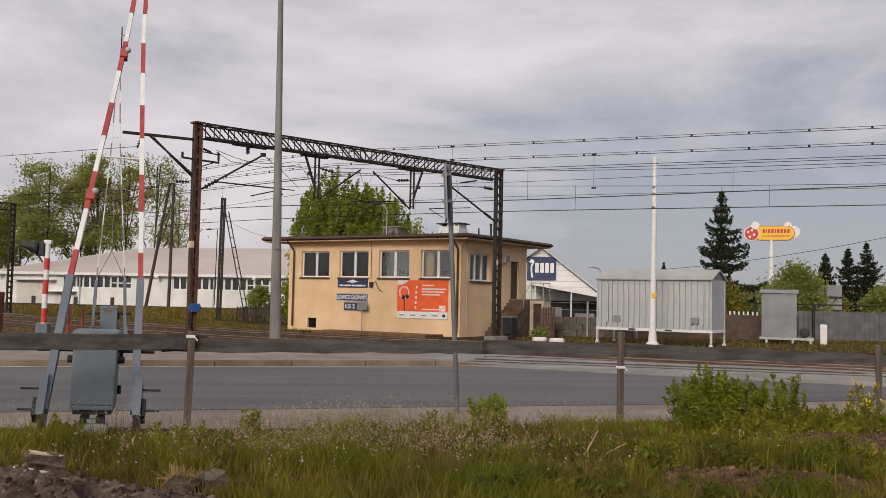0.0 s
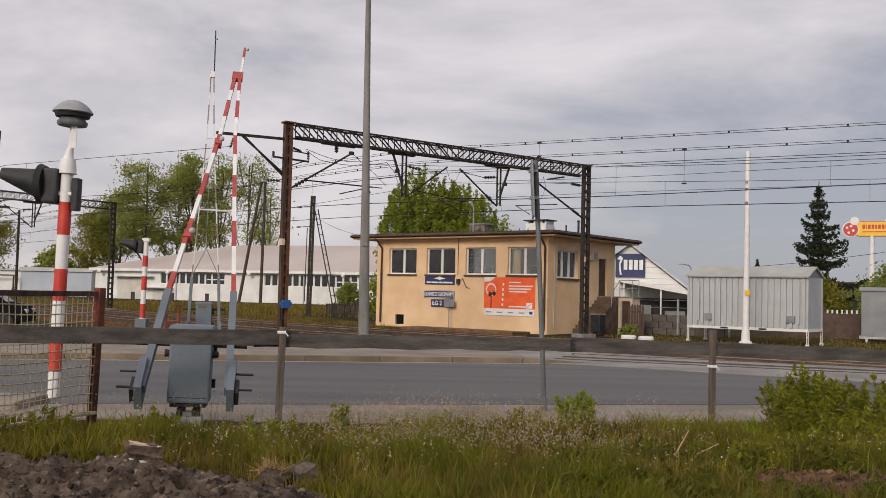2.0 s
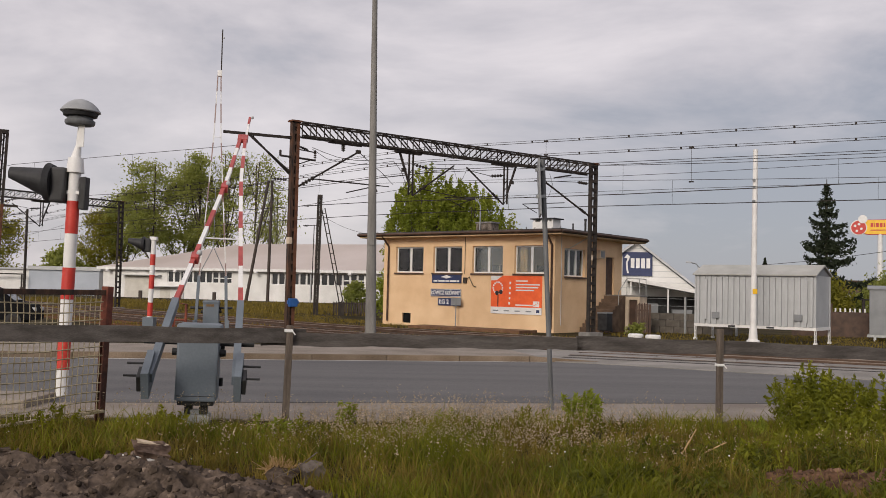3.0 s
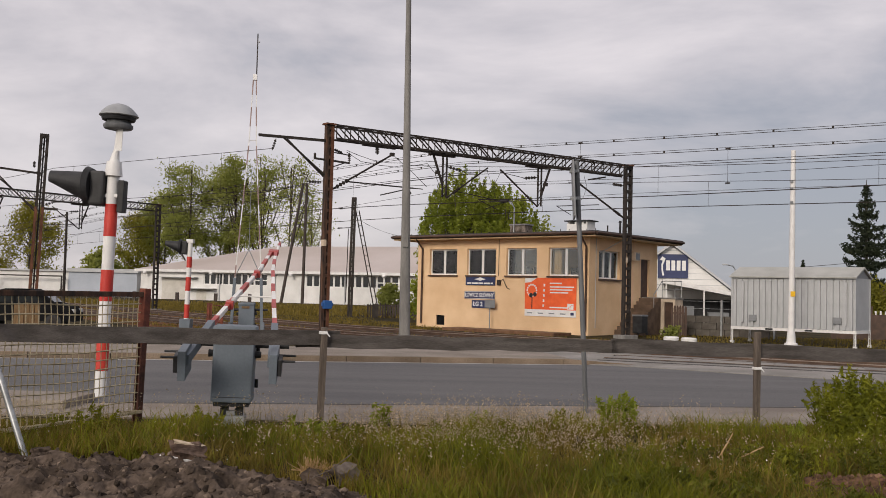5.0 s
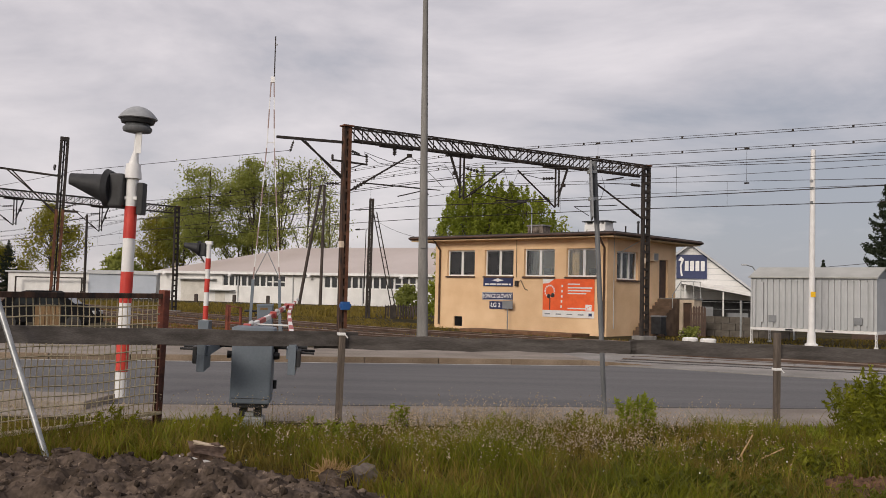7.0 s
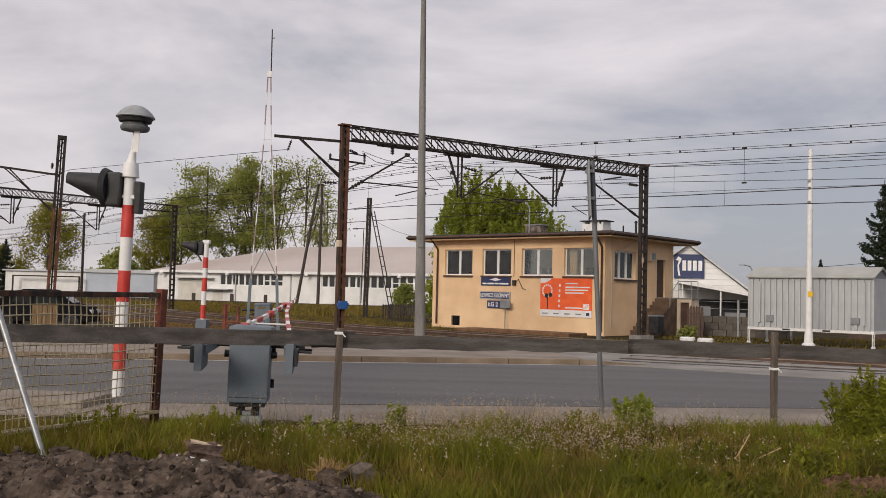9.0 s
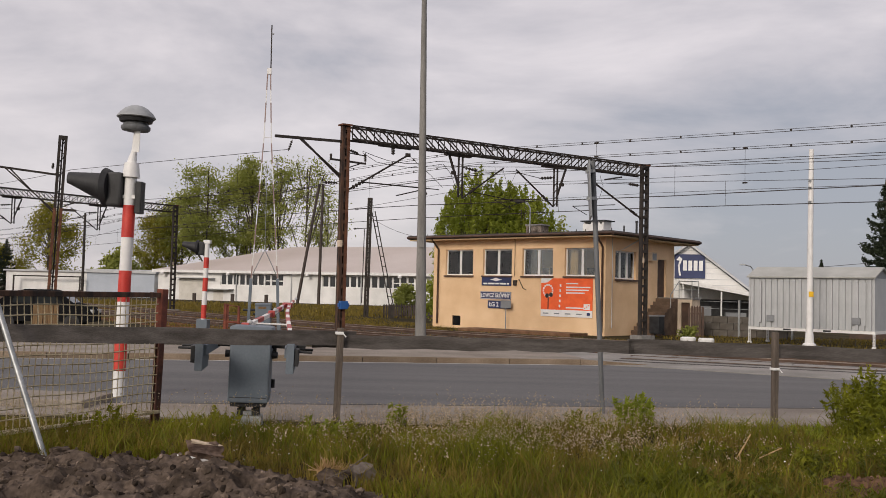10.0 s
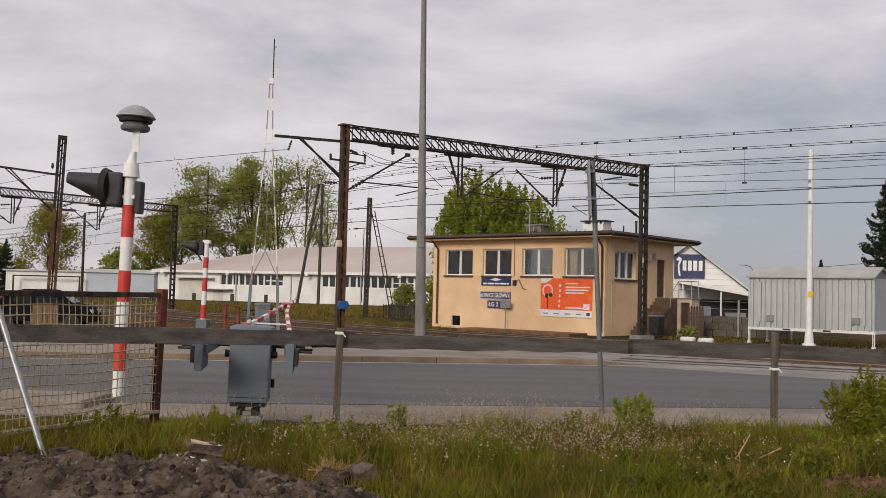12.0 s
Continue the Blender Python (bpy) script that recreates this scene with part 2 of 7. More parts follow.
def clear_glass(name):
    m = bpy.data.materials.new(name)
    m.use_nodes = True
    nt = m.node_tree
    g = nt.nodes.new("ShaderNodeBsdfGlossy")
    g.inputs["Roughness"].default_value = 0.03
    t = nt.nodes.new("ShaderNodeBsdfTransparent")
    t.inputs["Color"].default_value = (0.75, 0.79, 0.77, 1)
    f = nt.nodes.new("ShaderNodeFresnel")
    f.inputs["IOR"].default_value = 1.7
    mx = nt.nodes.new("ShaderNodeMixShader")
    nt.links.new(f.outputs[0], mx.inputs[0])
    nt.links.new(t.outputs[0], mx.inputs[1])
    nt.links.new(g.outputs[0], mx.inputs[2])
    nt.links.new(mx.outputs[0], nt.nodes["Material Output"].inputs["Surface"])
    return m


PANE = clear_glass("window_pane")
LENS = glass_mat("dark_lens", (0.05, 0.006, 0.006))


# ---- geometry helpers ----
class Geo:
    """Collects the faces of one mesh."""

    def __init__(self):
        self.v, self.f, self.boxy = [], [], False

    def add(self, verts, faces, m=None):
        k = len(self.v)
        self.v += [tuple(m @ Vector(p)) for p in verts] if m else [tuple(p) for p in verts]
        self.f += [tuple(i + k for i in f) for f in faces]
        return self

    def box(self, a, b, m=None, c=0.0):
        """A box between two corners; c: chamfer along its edges."""
        (x0, y0, z0), (x1, y1, z1) = a, b
        c = min(c, 0.45 * min(abs(x1 - x0), abs(y1 - y0), abs(z1 - z0)))
        if c <= 0:
            vs = [(x0, y0, z0), (x1, y0, z0), (x1, y1, z0), (x0, y1, z0), (x0, y0, z1), (x1, y0, z1), (x1, y1, z1), (x0, y1, z1)]
            return self.add(vs, [(0, 3, 2, 1), (4, 5, 6, 7), (0, 1, 5, 4), (1, 2, 6, 5), (2, 3, 7, 6), (3, 0, 4, 7)], m)
        self.boxy = True
        bm = bmesh.new()
        bmesh.ops.create_cube(bm, size=1)
        for v in bm.verts:
            v.co = ((x0 + x1) / 2 + v.co.x * (x1 - x0), (y0 + y1) / 2 + v.co.y * (y1 - y0), (z0 + z1) / 2 + v.co.z * (z1 - z0))
        bmesh.ops.bevel(bm, geom=list(bm.edges), offset=c, segments=2, affect="EDGES", profile=0.6)
        bm.verts.index_update()
        self.add([v.co[:] for v in bm.verts], [[v.index for v in f.verts] for f in bm.faces], m)
        bm.free()
        return self

    def rod(self, p, q, r0, r1=None, n=10, cap=True):
        r1 = r0 if r1 is None else r1
        p, q = Vector(p), Vector(q)
        ax = (q - p).normalized()
        u = ax.orthogonal().normalized()
        w = ax.cross(u)
        ring = [(math.cos(2 * math.pi * i / n), math.sin(2 * math.pi * i / n)) for i in range(n)]
        vs = [p + (u * c + w * s) * r0 for c, s in ring] + [q + (u * c + w * s) * r1 for c, s in ring]
        fs = [(i, (i + 1) % n, n + (i + 1) % n, n + i) for i in range(n)]
        if cap:
            fs += [tuple(range(n))[::-1], tuple(range(n, 2 * n))]
        return self.add(vs, fs)

    def bar(self, p, q, w, h=None):
        """A square bar from p to q."""
        h = w if h is None else h
        p, q = Vector(p), Vector(q)
        ax = (q - p).normalized()
        up = Vector((0, 0, 1)) if abs(ax.z) < 0.95 else Vector((0, 1, 0))
        s = ax.cross(up).normalized()
        t = s.cross(ax).normalized()
        vs = [c + s * (i * w / 2) + t * (j * h / 2) for c in (p, q) for i, j in ((-1, -1), (1, -1), (1, 1), (-1, 1))]
        return self.add(vs, [(0, 1, 2, 3), (7, 6, 5, 4), (0, 4, 5, 1), (1, 5, 6, 2), (2, 6, 7, 3), (3, 7, 4, 0)])

    def line(self, pts, r, n=6):
        """One connected tube through points."""
        pts = [Vector(p) for p in pts]
        vs = []
        for i, p in enumerate(pts):
            ax = (pts[min(i + 1, len(pts) - 1)] - pts[max(i - 1, 0)]).normalized()
            ref = Vector((0, 0, 1)) if abs(ax.z) < 0.9 else Vector((0, 1, 0))
            u = ax.cross(ref).normalized()
            w = ax.cross(u)
            vs += [p + (u * math.cos(2 * math.pi * k / n) + w * math.sin(2 * math.pi * k / n)) * r for k in range(n)]
        fs = [(j * n + k, j * n + (k + 1) % n, (j + 1) * n + (k + 1) % n, (j + 1) * n + k) for j in range(len(pts) - 1) for k in range(n)]
        return self.add(vs, fs + [tuple(range(n))[::-1], tuple(range(len(vs) - n, len(vs)))])

    def loft(self, pts, w, h):
        """A board that follows points."""
        n = len(pts)
        vs = [(p[0], p[1] + sy * w / 2, p[2] + sz * h / 2) for p in pts for sy, sz in ((-1, -1), (1, -1), (1, 1), (-1, 1))]
        fs = [(4 * i + j, 4 * i + (j + 1) % 4, 4 * i + 4 + (j + 1) % 4, 4 * i + 4 + j) for i in range(n - 1) for j in range(4)]
        return self.add(vs, fs + [(0, 1, 2, 3), (4 * n - 4, 4 * n - 3, 4 * n - 2, 4 * n - 1)])

    def lathe(self, prof, n=24, m=None):
        """Rings of (radius, height) round z."""
        vs = [(r * math.cos(2 * math.pi * i / n), r * math.sin(2 * math.pi * i / n), z) for r, z in prof for i in range(n)]
        fs = [(j * n + i, j * n + (i + 1) % n, (j + 1) * n + (i + 1) % n, (j + 1) * n + i) for j in range(len(prof) - 1) for i in range(n)]
        fs += [tuple(range(n))[::-1], tuple(range((len(prof) - 1) * n, len(prof) * n))]
        return self.add(vs, fs, m)

    def prism(self, poly, y0, y1, m=None):
        """A polygon in x, z drawn out from y0 to y1."""
        n = len(poly)
        vs = [(x, y0, z) for x, z in poly] + [(x, y1, z) for x, z in poly]
        fs = [tuple(range(n)), tuple(range(n, 2 * n))[::-1]] + [(i, n + i, n + (i + 1) % n, (i + 1) % n) for i in range(n)]
        return self.add(vs, fs, m)

    def mesh(self, name, material, smooth=False):
        me = bpy.data.meshes.new(name)
        me.from_pydata(self.v, [], self.f)
        bm = bmesh.new()
        bm.from_mesh(me)
        bmesh.ops.recalc_face_normals(bm, faces=bm.faces)
        bm.to_mesh(me)
        bm.free()
        me.materials.append(material)
        if smooth:
            me.polygons.foreach_set("use_smooth", [True] * len(me.polygons))
            me.set_sharp_from_angle(angle=radians(15 if self.boxy else 38))
        return me


def part(name, geo, material, parent, label="", smooth=False):
    ob = new(name, geo.mesh(name, material, smooth))
    ob.parent = parent
    if label:
        tagged(ob, label)
    return ob


def piece(name, me, parent, m):
    ob = new(name, me)
    ob.parent = parent
    ob.matrix_basis = m
    return ob


def thing(name, m, label, category, group="", kind=""):
    ob = new(name)
    ob.matrix_basis = m
    return tagged(ob, label, category, group, kind)


def single(name, geo, material, label, category, m=None, kind="", group="", smooth=False):
    ob = new(name, geo.mesh(name, material, smooth))
    if m:
        ob.matrix_basis = m
    return tagged(ob, label, category, group, kind)


def cut_wall(geo, x0, x1, z0, z1, y0, y1, holes, m=None):
    """One connected wall along x, thick from y0 to y1, with rectangular openings (x0, x1, z0, z1)."""
    xs = sorted({x0, x1, *[h[0] for h in holes], *[h[1] for h in holes]})
    zs = sorted({z0, z1, *[h[2] for h in holes], *[h[3] for h in holes]})
    nx, nz = len(xs) - 1, len(zs) - 1

    def solid(i, k):
        if not (0 <= i < nx and 0 <= k < nz):
            return False
        cx, cz = (xs[i] + xs[i + 1]) / 2, (zs[k] + zs[k + 1]) / 2
        return not any(h[0] < cx < h[1] and h[2] < cz < h[3] for h in holes)

    def vid(i, k, y):
        return (i * (nz + 1) + k) * 2 + y
    vs = [(x, y, z) for x in xs for z in zs for y in (y0, y1)]
    fs = []
    for i in range(nx):
        for k in range(nz):
            if not solid(i, k):
                continue
            c = [(i, k), (i + 1, k), (i + 1, k + 1), (i, k + 1)]
            fs.append([vid(*p, 0) for p in c])
            fs.append([vid(*p, 1) for p in c[::-1]])
            for e, (di, dk) in enumerate(((0, -1), (1, 0), (0, 1), (-1, 0))):
                if not solid(i + di, k + dk):
                    p, q = c[e], c[(e + 1) % 4]
                    fs.append([vid(*p, 0), vid(*p, 1), vid(*q, 1), vid(*q, 0)])
    used = sorted({v for f in fs for v in f})
    back = {v: n for n, v in enumerate(used)}
    return geo.add([vs[v] for v in used], [[back[v] for v in f] for f in fs], m)


# ---- ground, road, tracks ----
def ground_height(x, y):
    """Verge and dirt bank near the eye, flat beyond."""
    near = max(0.0, min(1.0, (14.2 - y) / 2.0))
    h = -0.03 + near * 0.10 * (0.5 + noise.noise((x * 0.5, y * 0.5, 3.0)))
    return h


def build_ground():
    g = Geo()
    g.box((-1500, -600, -0.9), (1500, 2400, -0.10))
    single("ground", g, SOIL, "grassy dull green ground reaching to the horizon", "ground", kind="structure")
    # verge in front of the road
    nx, ny = 120, 60
    vs, fs = [], []
    for j in range(ny + 1):
        for i in range(nx + 1):
            x, y = -12 + 32 * i / nx, -6 + 23.0 * j / ny
            vs.append((x, y, ground_height(x, y)))
    for j in range(ny):
        for i in range(nx):
            k = j * (nx + 1) + i
            fs.append((k, k + 1, k + nx + 2, k + nx + 1))
    single("verge", Geo().add(vs, fs), SOIL, "uneven grassy verge beside the road", "verge", kind="structure", smooth=True)
    edge = [(-90, 13.9), (0.5, 13.9), (12, 15.7), (30, 19.0), (30, 22.5), (8, 17.6), (-15, 16.2), (-90, 16.2)]
    n = len(edge)
    g = Geo().add([(x, y, 0.0) for x, y in edge] + [(x, y, -0.3) for x, y in edge], [tuple(range(n)), tuple(range(n, 2 * n))[::-1]] + [(i, (i + 1) % n, n + (i + 1) % n, n + i) for i in range(n)])
    single("pavement_near", g, PAVING, "worn sandy concrete pavement strip along the road", "pavement", kind="structure")
    edge = [(-90, 14.0), (-15, 14.1), (0, 16.15), (8, 17.22), (40, 24.0), (40, 31), (6, 27.2), (-8, 26.0), (-90, 22)]
    n = len(edge)
    g = Geo().add([(x, y, 0.012) for x, y in edge] + [(x, y, -0.4) for x, y in edge], [tuple(range(n))] + [(i, (i + 1) % n, n + (i + 1) % n, n + i) for i in range(n)])
    single("road", g, ASPHALT, "grey worn asphalt road running up to the level crossing", "road", kind="structure")
    # far pavement with its kerb
    m = pose(-8, 24.47, 0, 0, 0, 8.8)
    g = Geo().box((-60, 0.16, -0.3), (12.3, 4.3, 0.145), None)
    single("pavement_far", g, PAVING, "worn sandy pavement on the far side of the road", "pavement", m, "structure")
    k = thing("kerb", m, "brown weathered concrete kerb stones along the far pavement", "kerb", kind="structure")
    me = Geo().box((0, 0, -0.2), (1.985, 0.15, 0.165), None, 0.015).mesh("kerb_stone", KERB)
    for i in range(-18, 6):
        piece("kerb_stone", me, k, pose(i * 2, random.uniform(-0.006, 0.006), random.uniform(-0.008, 0.006), 0, 0, random.uniform(-0.15, 0.15)))
    part("end_stone", Geo().prism([(12.0, -0.2), (14.2, -0.2), (14.2, 0.02), (12.0, 0.165)], 0.0, 0.15), KERB, k, "dropped end stone")
    edge = Geo().box((-40, -0.2, -0.1), (12.5, -0.06, 0.017))
    single("edge_line", edge, WORNLINE, "worn white edge line at the foot of the kerb", "edge line", m, "structure")


build_ground()


def heading(s):
    return radians(-44 + 10 * math.tanh((s + 4) / 10))


def track_point(off, s):
    """A point s metres along the track through the gantry, moved off metres to the far side."""
    n = max(4, int(abs(s) / 0.5))
    x, y, d = -1.1, 38.9, s / n
    for i in range(n):
        h = heading((i + 0.5) * d)
        x, y = x + math.cos(h) * d, y + math.sin(h) * d
    h = heading(s)
    return Vector((x - math.sin(h) * off, y + math.cos(h) * off, 0)), h


TRACKS = {"near": 0.0, "far": 4.9}


def build_tracks():
    g = Geo()
    ss = [i * 4.0 for i in range(-50, 17)]
    for a, b in ((-3.2, 8.6),):
        prof = ((a - 0.9, -0.14), (a, -0.05), (b, -0.05), (b + 0.9, -0.14))
        rows = [[(*track_point(o, s)[0].xy, z) for o, z in prof] for s in ss]
        vs = [p for r in rows for p in r]
        fs = [(4 * i + j, 4 * i + j + 1, 4 * i + j + 5, 4 * i + j + 4) for i in range(len(ss) - 1) for j in range(3)]
        g.add(vs, fs)
    single("trackbed", g, BALLAST, "brown dusty ballast bed under the railway tracks", "trackbed", kind="structure")
    sl = Geo().box((-0.12, -1.25, -0.15), (0.12, 1.25, -0.03), None, 0.015).mesh("sleeper", SLEEPER)
    for name, off in TRACKS.items():
        base = thing("track", pose(0, 0, 0), "rusty steel railway track on dark sleepers", "railway track", "tracks", "structure")
        for side in (-0.75, 0.75):
            body, top = Geo(), Geo()
            pts = [(track_point(off + side, s)[0], s) for s in ([i * 3.0 for i in range(-60, 22)])]
            for (p, s), (q, _) in zip(pts, pts[1:]):
                body.bar(p + Vector((0, 0, 0.035)), q + Vector((0, 0, 0.035)), 0.06, 0.13)
                top.bar(p + Vector((0, 0, 0.11)), q + Vector((0, 0, 0.11)), 0.05, 0.03)
            r = part("rail", body, RAILSTEEL, base, "rust-brown running rail")
            part("rail_head", top, RAILTOP, r, "worn shiny rail head")
        for i in range(-70, 24):
            p, h = track_point(off, i * 0.65)
            piece("sleeper", sl, base, pose(p.x, p.y, 0.02, 0, 0, math.degrees(h)))
    # concrete panels of the level crossing
    c = thing("crossing_panels", pose(0, 0, 0), "pale concrete panels of the level crossing between the rails", "crossing panels", kind="structure")
    me = {w: Geo().box((-1.18, -w / 2, -0.15), (1.18, w / 2, 0.0), None, 0.02).mesh("panel", CROSSING) for w in (1.02, 0.8)}
    for off in TRACKS.values():
        for i in range(13):
            for o, w in ((off, 1.02), (off - 1.35, 0.8), (off + 1.35, 0.8)):
                p, h = track_point(o, 10.5 + i * 2.4)
                piece("panel", me[w], c, pose(p.x, p.y, 0.04 + random.uniform(-0.012, 0.006), 0, 0, math.degrees(h)))

    ap = Geo()
    near = [(3.2, 26.6), (4.4, 26.5), (6.35, 25.6), (7.6, 24.7), (9.8, 23.4), (17.5, 18.9), (26, 16.0)]
    far = [track_point(-2.0, s)[0] for s in (4.5, 6.5, 9, 13, 18, 28, 38)]
    vs = [(x, y, 0.03) for x, y in near] + [(p.x, p.y, 0.035) for p in far]
    n = len(near)
    ap.add(vs + [(x, y, -0.2) for x, y, z in vs], [(i, i + 1, n + i + 1, n + i) for i in range(n - 1)] + [(i, i + 1, 2 * n + i + 1, 2 * n + i) for i in range(n - 1)])
    single("crossing_apron", ap, CROSSING, "pale worn concrete road surface leading onto the crossing", "road", kind="structure")


def build_siding():
    """A track set flush in the road, with dark tarred strips along its rails."""
    t = thing("siding", pose(9.95, 28.1, 0, 0, 0, -22.5), "siding rails set flush in the road at the crossing", "railway track", "tracks", "structure")
    for y in (-0.75, 0.75):
        part("tarred_strip", Geo().box((-4.5, y - 0.22, -0.1), (16, y + 0.22, 0.044)), TAR, t, "dark tarred strip")
        r = part("rail", Geo().box((-4.5, y - 0.035, -0.05), (16, y + 0.035, 0.058)), RAILSTEEL, t, "flush rusty rail")
    me = Geo().box((-1.18, -0.5, -0.1), (1.18, 0.5, 0.052), None, 0.02).mesh("panel", CROSSING)
    for i in range(8):
        piece("panel", me, t, pose(-3.2 + i * 2.4, 0, random.uniform(-0.004, 0.004)))
    part("joint", Geo().box((-4.5, -1.9, -0.1), (16, -1.66, 0.042)), TAR, t, "dark joint line")


build_tracks()
build_siding()


# ---- level crossing barriers ----
def build_barrier(m, red, far=False):
    label = ("tall white A-framed crossing barrier on a grey drive box" if far else
             "red and white striped A-framed crossing barrier on a blue-grey drive housing")
    b = thing("crossing_barrier", m, label, "barrier", "crossing barriers")
    part("housing", Geo().box((-0.275, -0.27, 0.33), (0.275, 0.27, 1.30), None, 0.03), GREYPAINT, b, "blue-grey painted steel housing", True)
    part("lid", Geo().box((-0.295, -0.29, 1.27), (0.295, 0.29, 1.38), None, 0.045), GREYPAINT, b, "rounded overhanging lid", True)
    part("plinth", Geo().box((-0.24, -0.2, 0.27), (0.24, 0.2, 0.335), None, 0.01), BLACK, b)
    for x in (-0.1, 0.1):
        part("leg", Geo().box((x - 0.055, -0.08, 0.1), (x + 0.055, 0.08, 0.28), None, 0.01), BLACK, b)
    part("footing", Geo().box((-0.21, -0.16, -0.2), (0.19, 0.2, 0.14), None, 0.02).box((-0.07, -0.1, 0.14), (0.05, 0.05, 0.2), None, 0.01), HOODGREY, b, "pale grey anchor plate")
    for z in (0.5, 1.0):
        part("hinge", Geo().rod((0.3, 0.24, z), (0.3, 0.24, z + 0.12), 0.025), BLACK, b)
    part("door_seam", Geo().box((-0.25, -0.274, 0.4), (0.25, -0.2705, 0.41)), BLACK, b)
    for x in (-0.32, 0.32):
        part("knob", Geo().rod((x - 0.04, 0, 0.98), (x + 0.04, 0, 0.98), 0.055, 0.045, 12), BLACK, b)
    # the swinging arm: shaft, two converging bars, crosspiece, counterweights
    arm = part("arm", Geo().rod((-0.74, 0, 0), (0.74, 0, 0), 0.045, n=14), BLACK, b, "swinging barrier arm on its shaft")
    arm.matrix_basis = pose(0, 0, 1.12)
    w = 0.034 if far else 0.066
    ends = (-0.55, 0.55)
    taper = ((0.0, 0.55), (4.25, 0.26), (6.3, 0.13), (8.8, 0.05))

    def at(side, d):
        """A point d metres out on one of the two bars, which draw together towards the tip."""
        u = max(0.0, min(8.8, d))
        for (d0, r0), (d1, r1) in zip(taper, taper[1:]):
            if u <= d1:
                return Vector(((r0 + (r1 - r0) * (u - d0) / (d1 - d0)) * (-1 if side == 0 else 1), d, 0))

    def along(side, d0, d1, w, h):
        cuts = [d0] + [d for d, r in taper if d0 < d < d1] + [d1]
        g = Geo()
        for a, b in zip(cuts, cuts[1:]):
            g.bar(at(side, a), at(side, b), w, h)
        return g
    for side in (0, 1):
        x0 = ends[side]
        root = Geo().bar((x0, -0.94, 0.0), at(side, 1.15), 0.10, 0.13)
        part("arm_root", root, GREYPAINT, arm, "grey steel arm root")
        part("beam", along(side, 1.1, 8.8, w, w * 1.15), WHITE if not far else DIRTYWHITE, arm, "white tapering beam")
        for d in (0.88, 2.37, 3.86, 5.35, 6.84, 8.05):
            part("stripe", along(side, max(1.16, d), d + 0.73, w + 0.006, w * 1.15 + 0.006), red, arm, "red stripe greyed as if in shade" if far else "red stripe")
        sx = -1 if x0 < 0 else 1
        cw = Geo().box((x0 + sx * 0.03 - 0.05, -1.04, -0.26), (x0 + sx * 0.03 + 0.05, -0.45, 0.13), None, 0.008)
        part("counterweight", cw, GREYPAINT, arm, "grey slab counterweight", True)
        part("weight_block", Geo().box((x0 + sx * 0.11 - 0.028, -1.02, -0.16), (x0 + sx * 0.11 + 0.028, -0.76, 0.06), None, 0.01), BLACK, arm)
        for yy in (-0.92, -0.62):
            part("stud", Geo().rod((x0 + sx * 0.08, yy, 0.02), (x0 + sx * 0.31, yy, 0.02), 0.016, n=8), BLACK, arm)
    part("tip_joint", Geo().box((-0.07 if far else -0.11, 8.62, -0.05), (0.09 if far else 0.11, 8.85 if far else 8.95, 0.05), None, 0.012), red if not far else WHITE, arm, "red tip bracket" if not far else "white tip bracket")
    part("tip", Geo().bar((0.06, 8.8, 0), (0.06, 10.45 if far else 10.3, 0), w * (0.72 if not far else 1.2), w * (0.8 if not far else 1.2)), WHITE if not far else IRON, arm, "thin tip rod")
    if not far:
        part("stripe", Geo().bar((0.06, 9.78, 0), (0.06, 10.32, 0), w * 0.8, w * 0.9), red, arm, "red tip stripe")
    cross = 6.3 if far else 3.45
    part("crosspiece", Geo().rod(at(0, cross), at(1, cross), 0.014, n=8), DIRTYWHITE, arm, "thin tie rod")
    if far:
        part("tie", Geo().rod(at(0, 1.2), (0, 2.2, 0), 0.016, n=6).rod(at(1, 1.2), (0, 2.2, 0), 0.016, n=6).rod((0, 2.2, 0), (0, 5.2, 0), 0.008, n=5), GALV, arm, "wire bracing")
    for d in ((2.68, 5.82, 10.1) if not far else (10.1,)):
        p = at(0, d) if d < 9 else Vector((0.06, d, 0))
        r = 0.046 if d < 9 else 0.035
        lamp = Geo().lathe([(r * 0.3, -r), (r, -r * 0.5), (r, r * 0.4), (r * 0.6, r * 0.85), (r * 0.2, r)], 14,
                           Matrix.Translation(p + Vector((0.03 + r, -0.0, 0.08))) @ pose(0, 0, 0, 90, 0, 0))
        part("lamp", lamp, LIGHTGREY, arm, "round barrier lamp", True)
        if d < 9:
            part("lamp_bracket", Geo().box((p.x - 0.05, d - 0.14, -0.06), (p.x + 0.075, d + 0.06, 0.07), None, 0.01), red, arm)
    return b, arm


NEAR_BARRIER, NEAR_ARM = build_barrier(pose(-2.665, 13.34, 0, 0, 1.3, 6.2), BARRED)
FAR_BARRIER, FAR_ARM = build_barrier(pose(-6.45, 34.5, 0, 0, -0.5, 6), SHADEDRED, True)
part("warning_plate", Geo().box((-0.16, -0.285, 1.17), (0.11, -0.278, 1.25)), TANWOOD, FAR_BARRIER, "faded yellow-brown warning plate")


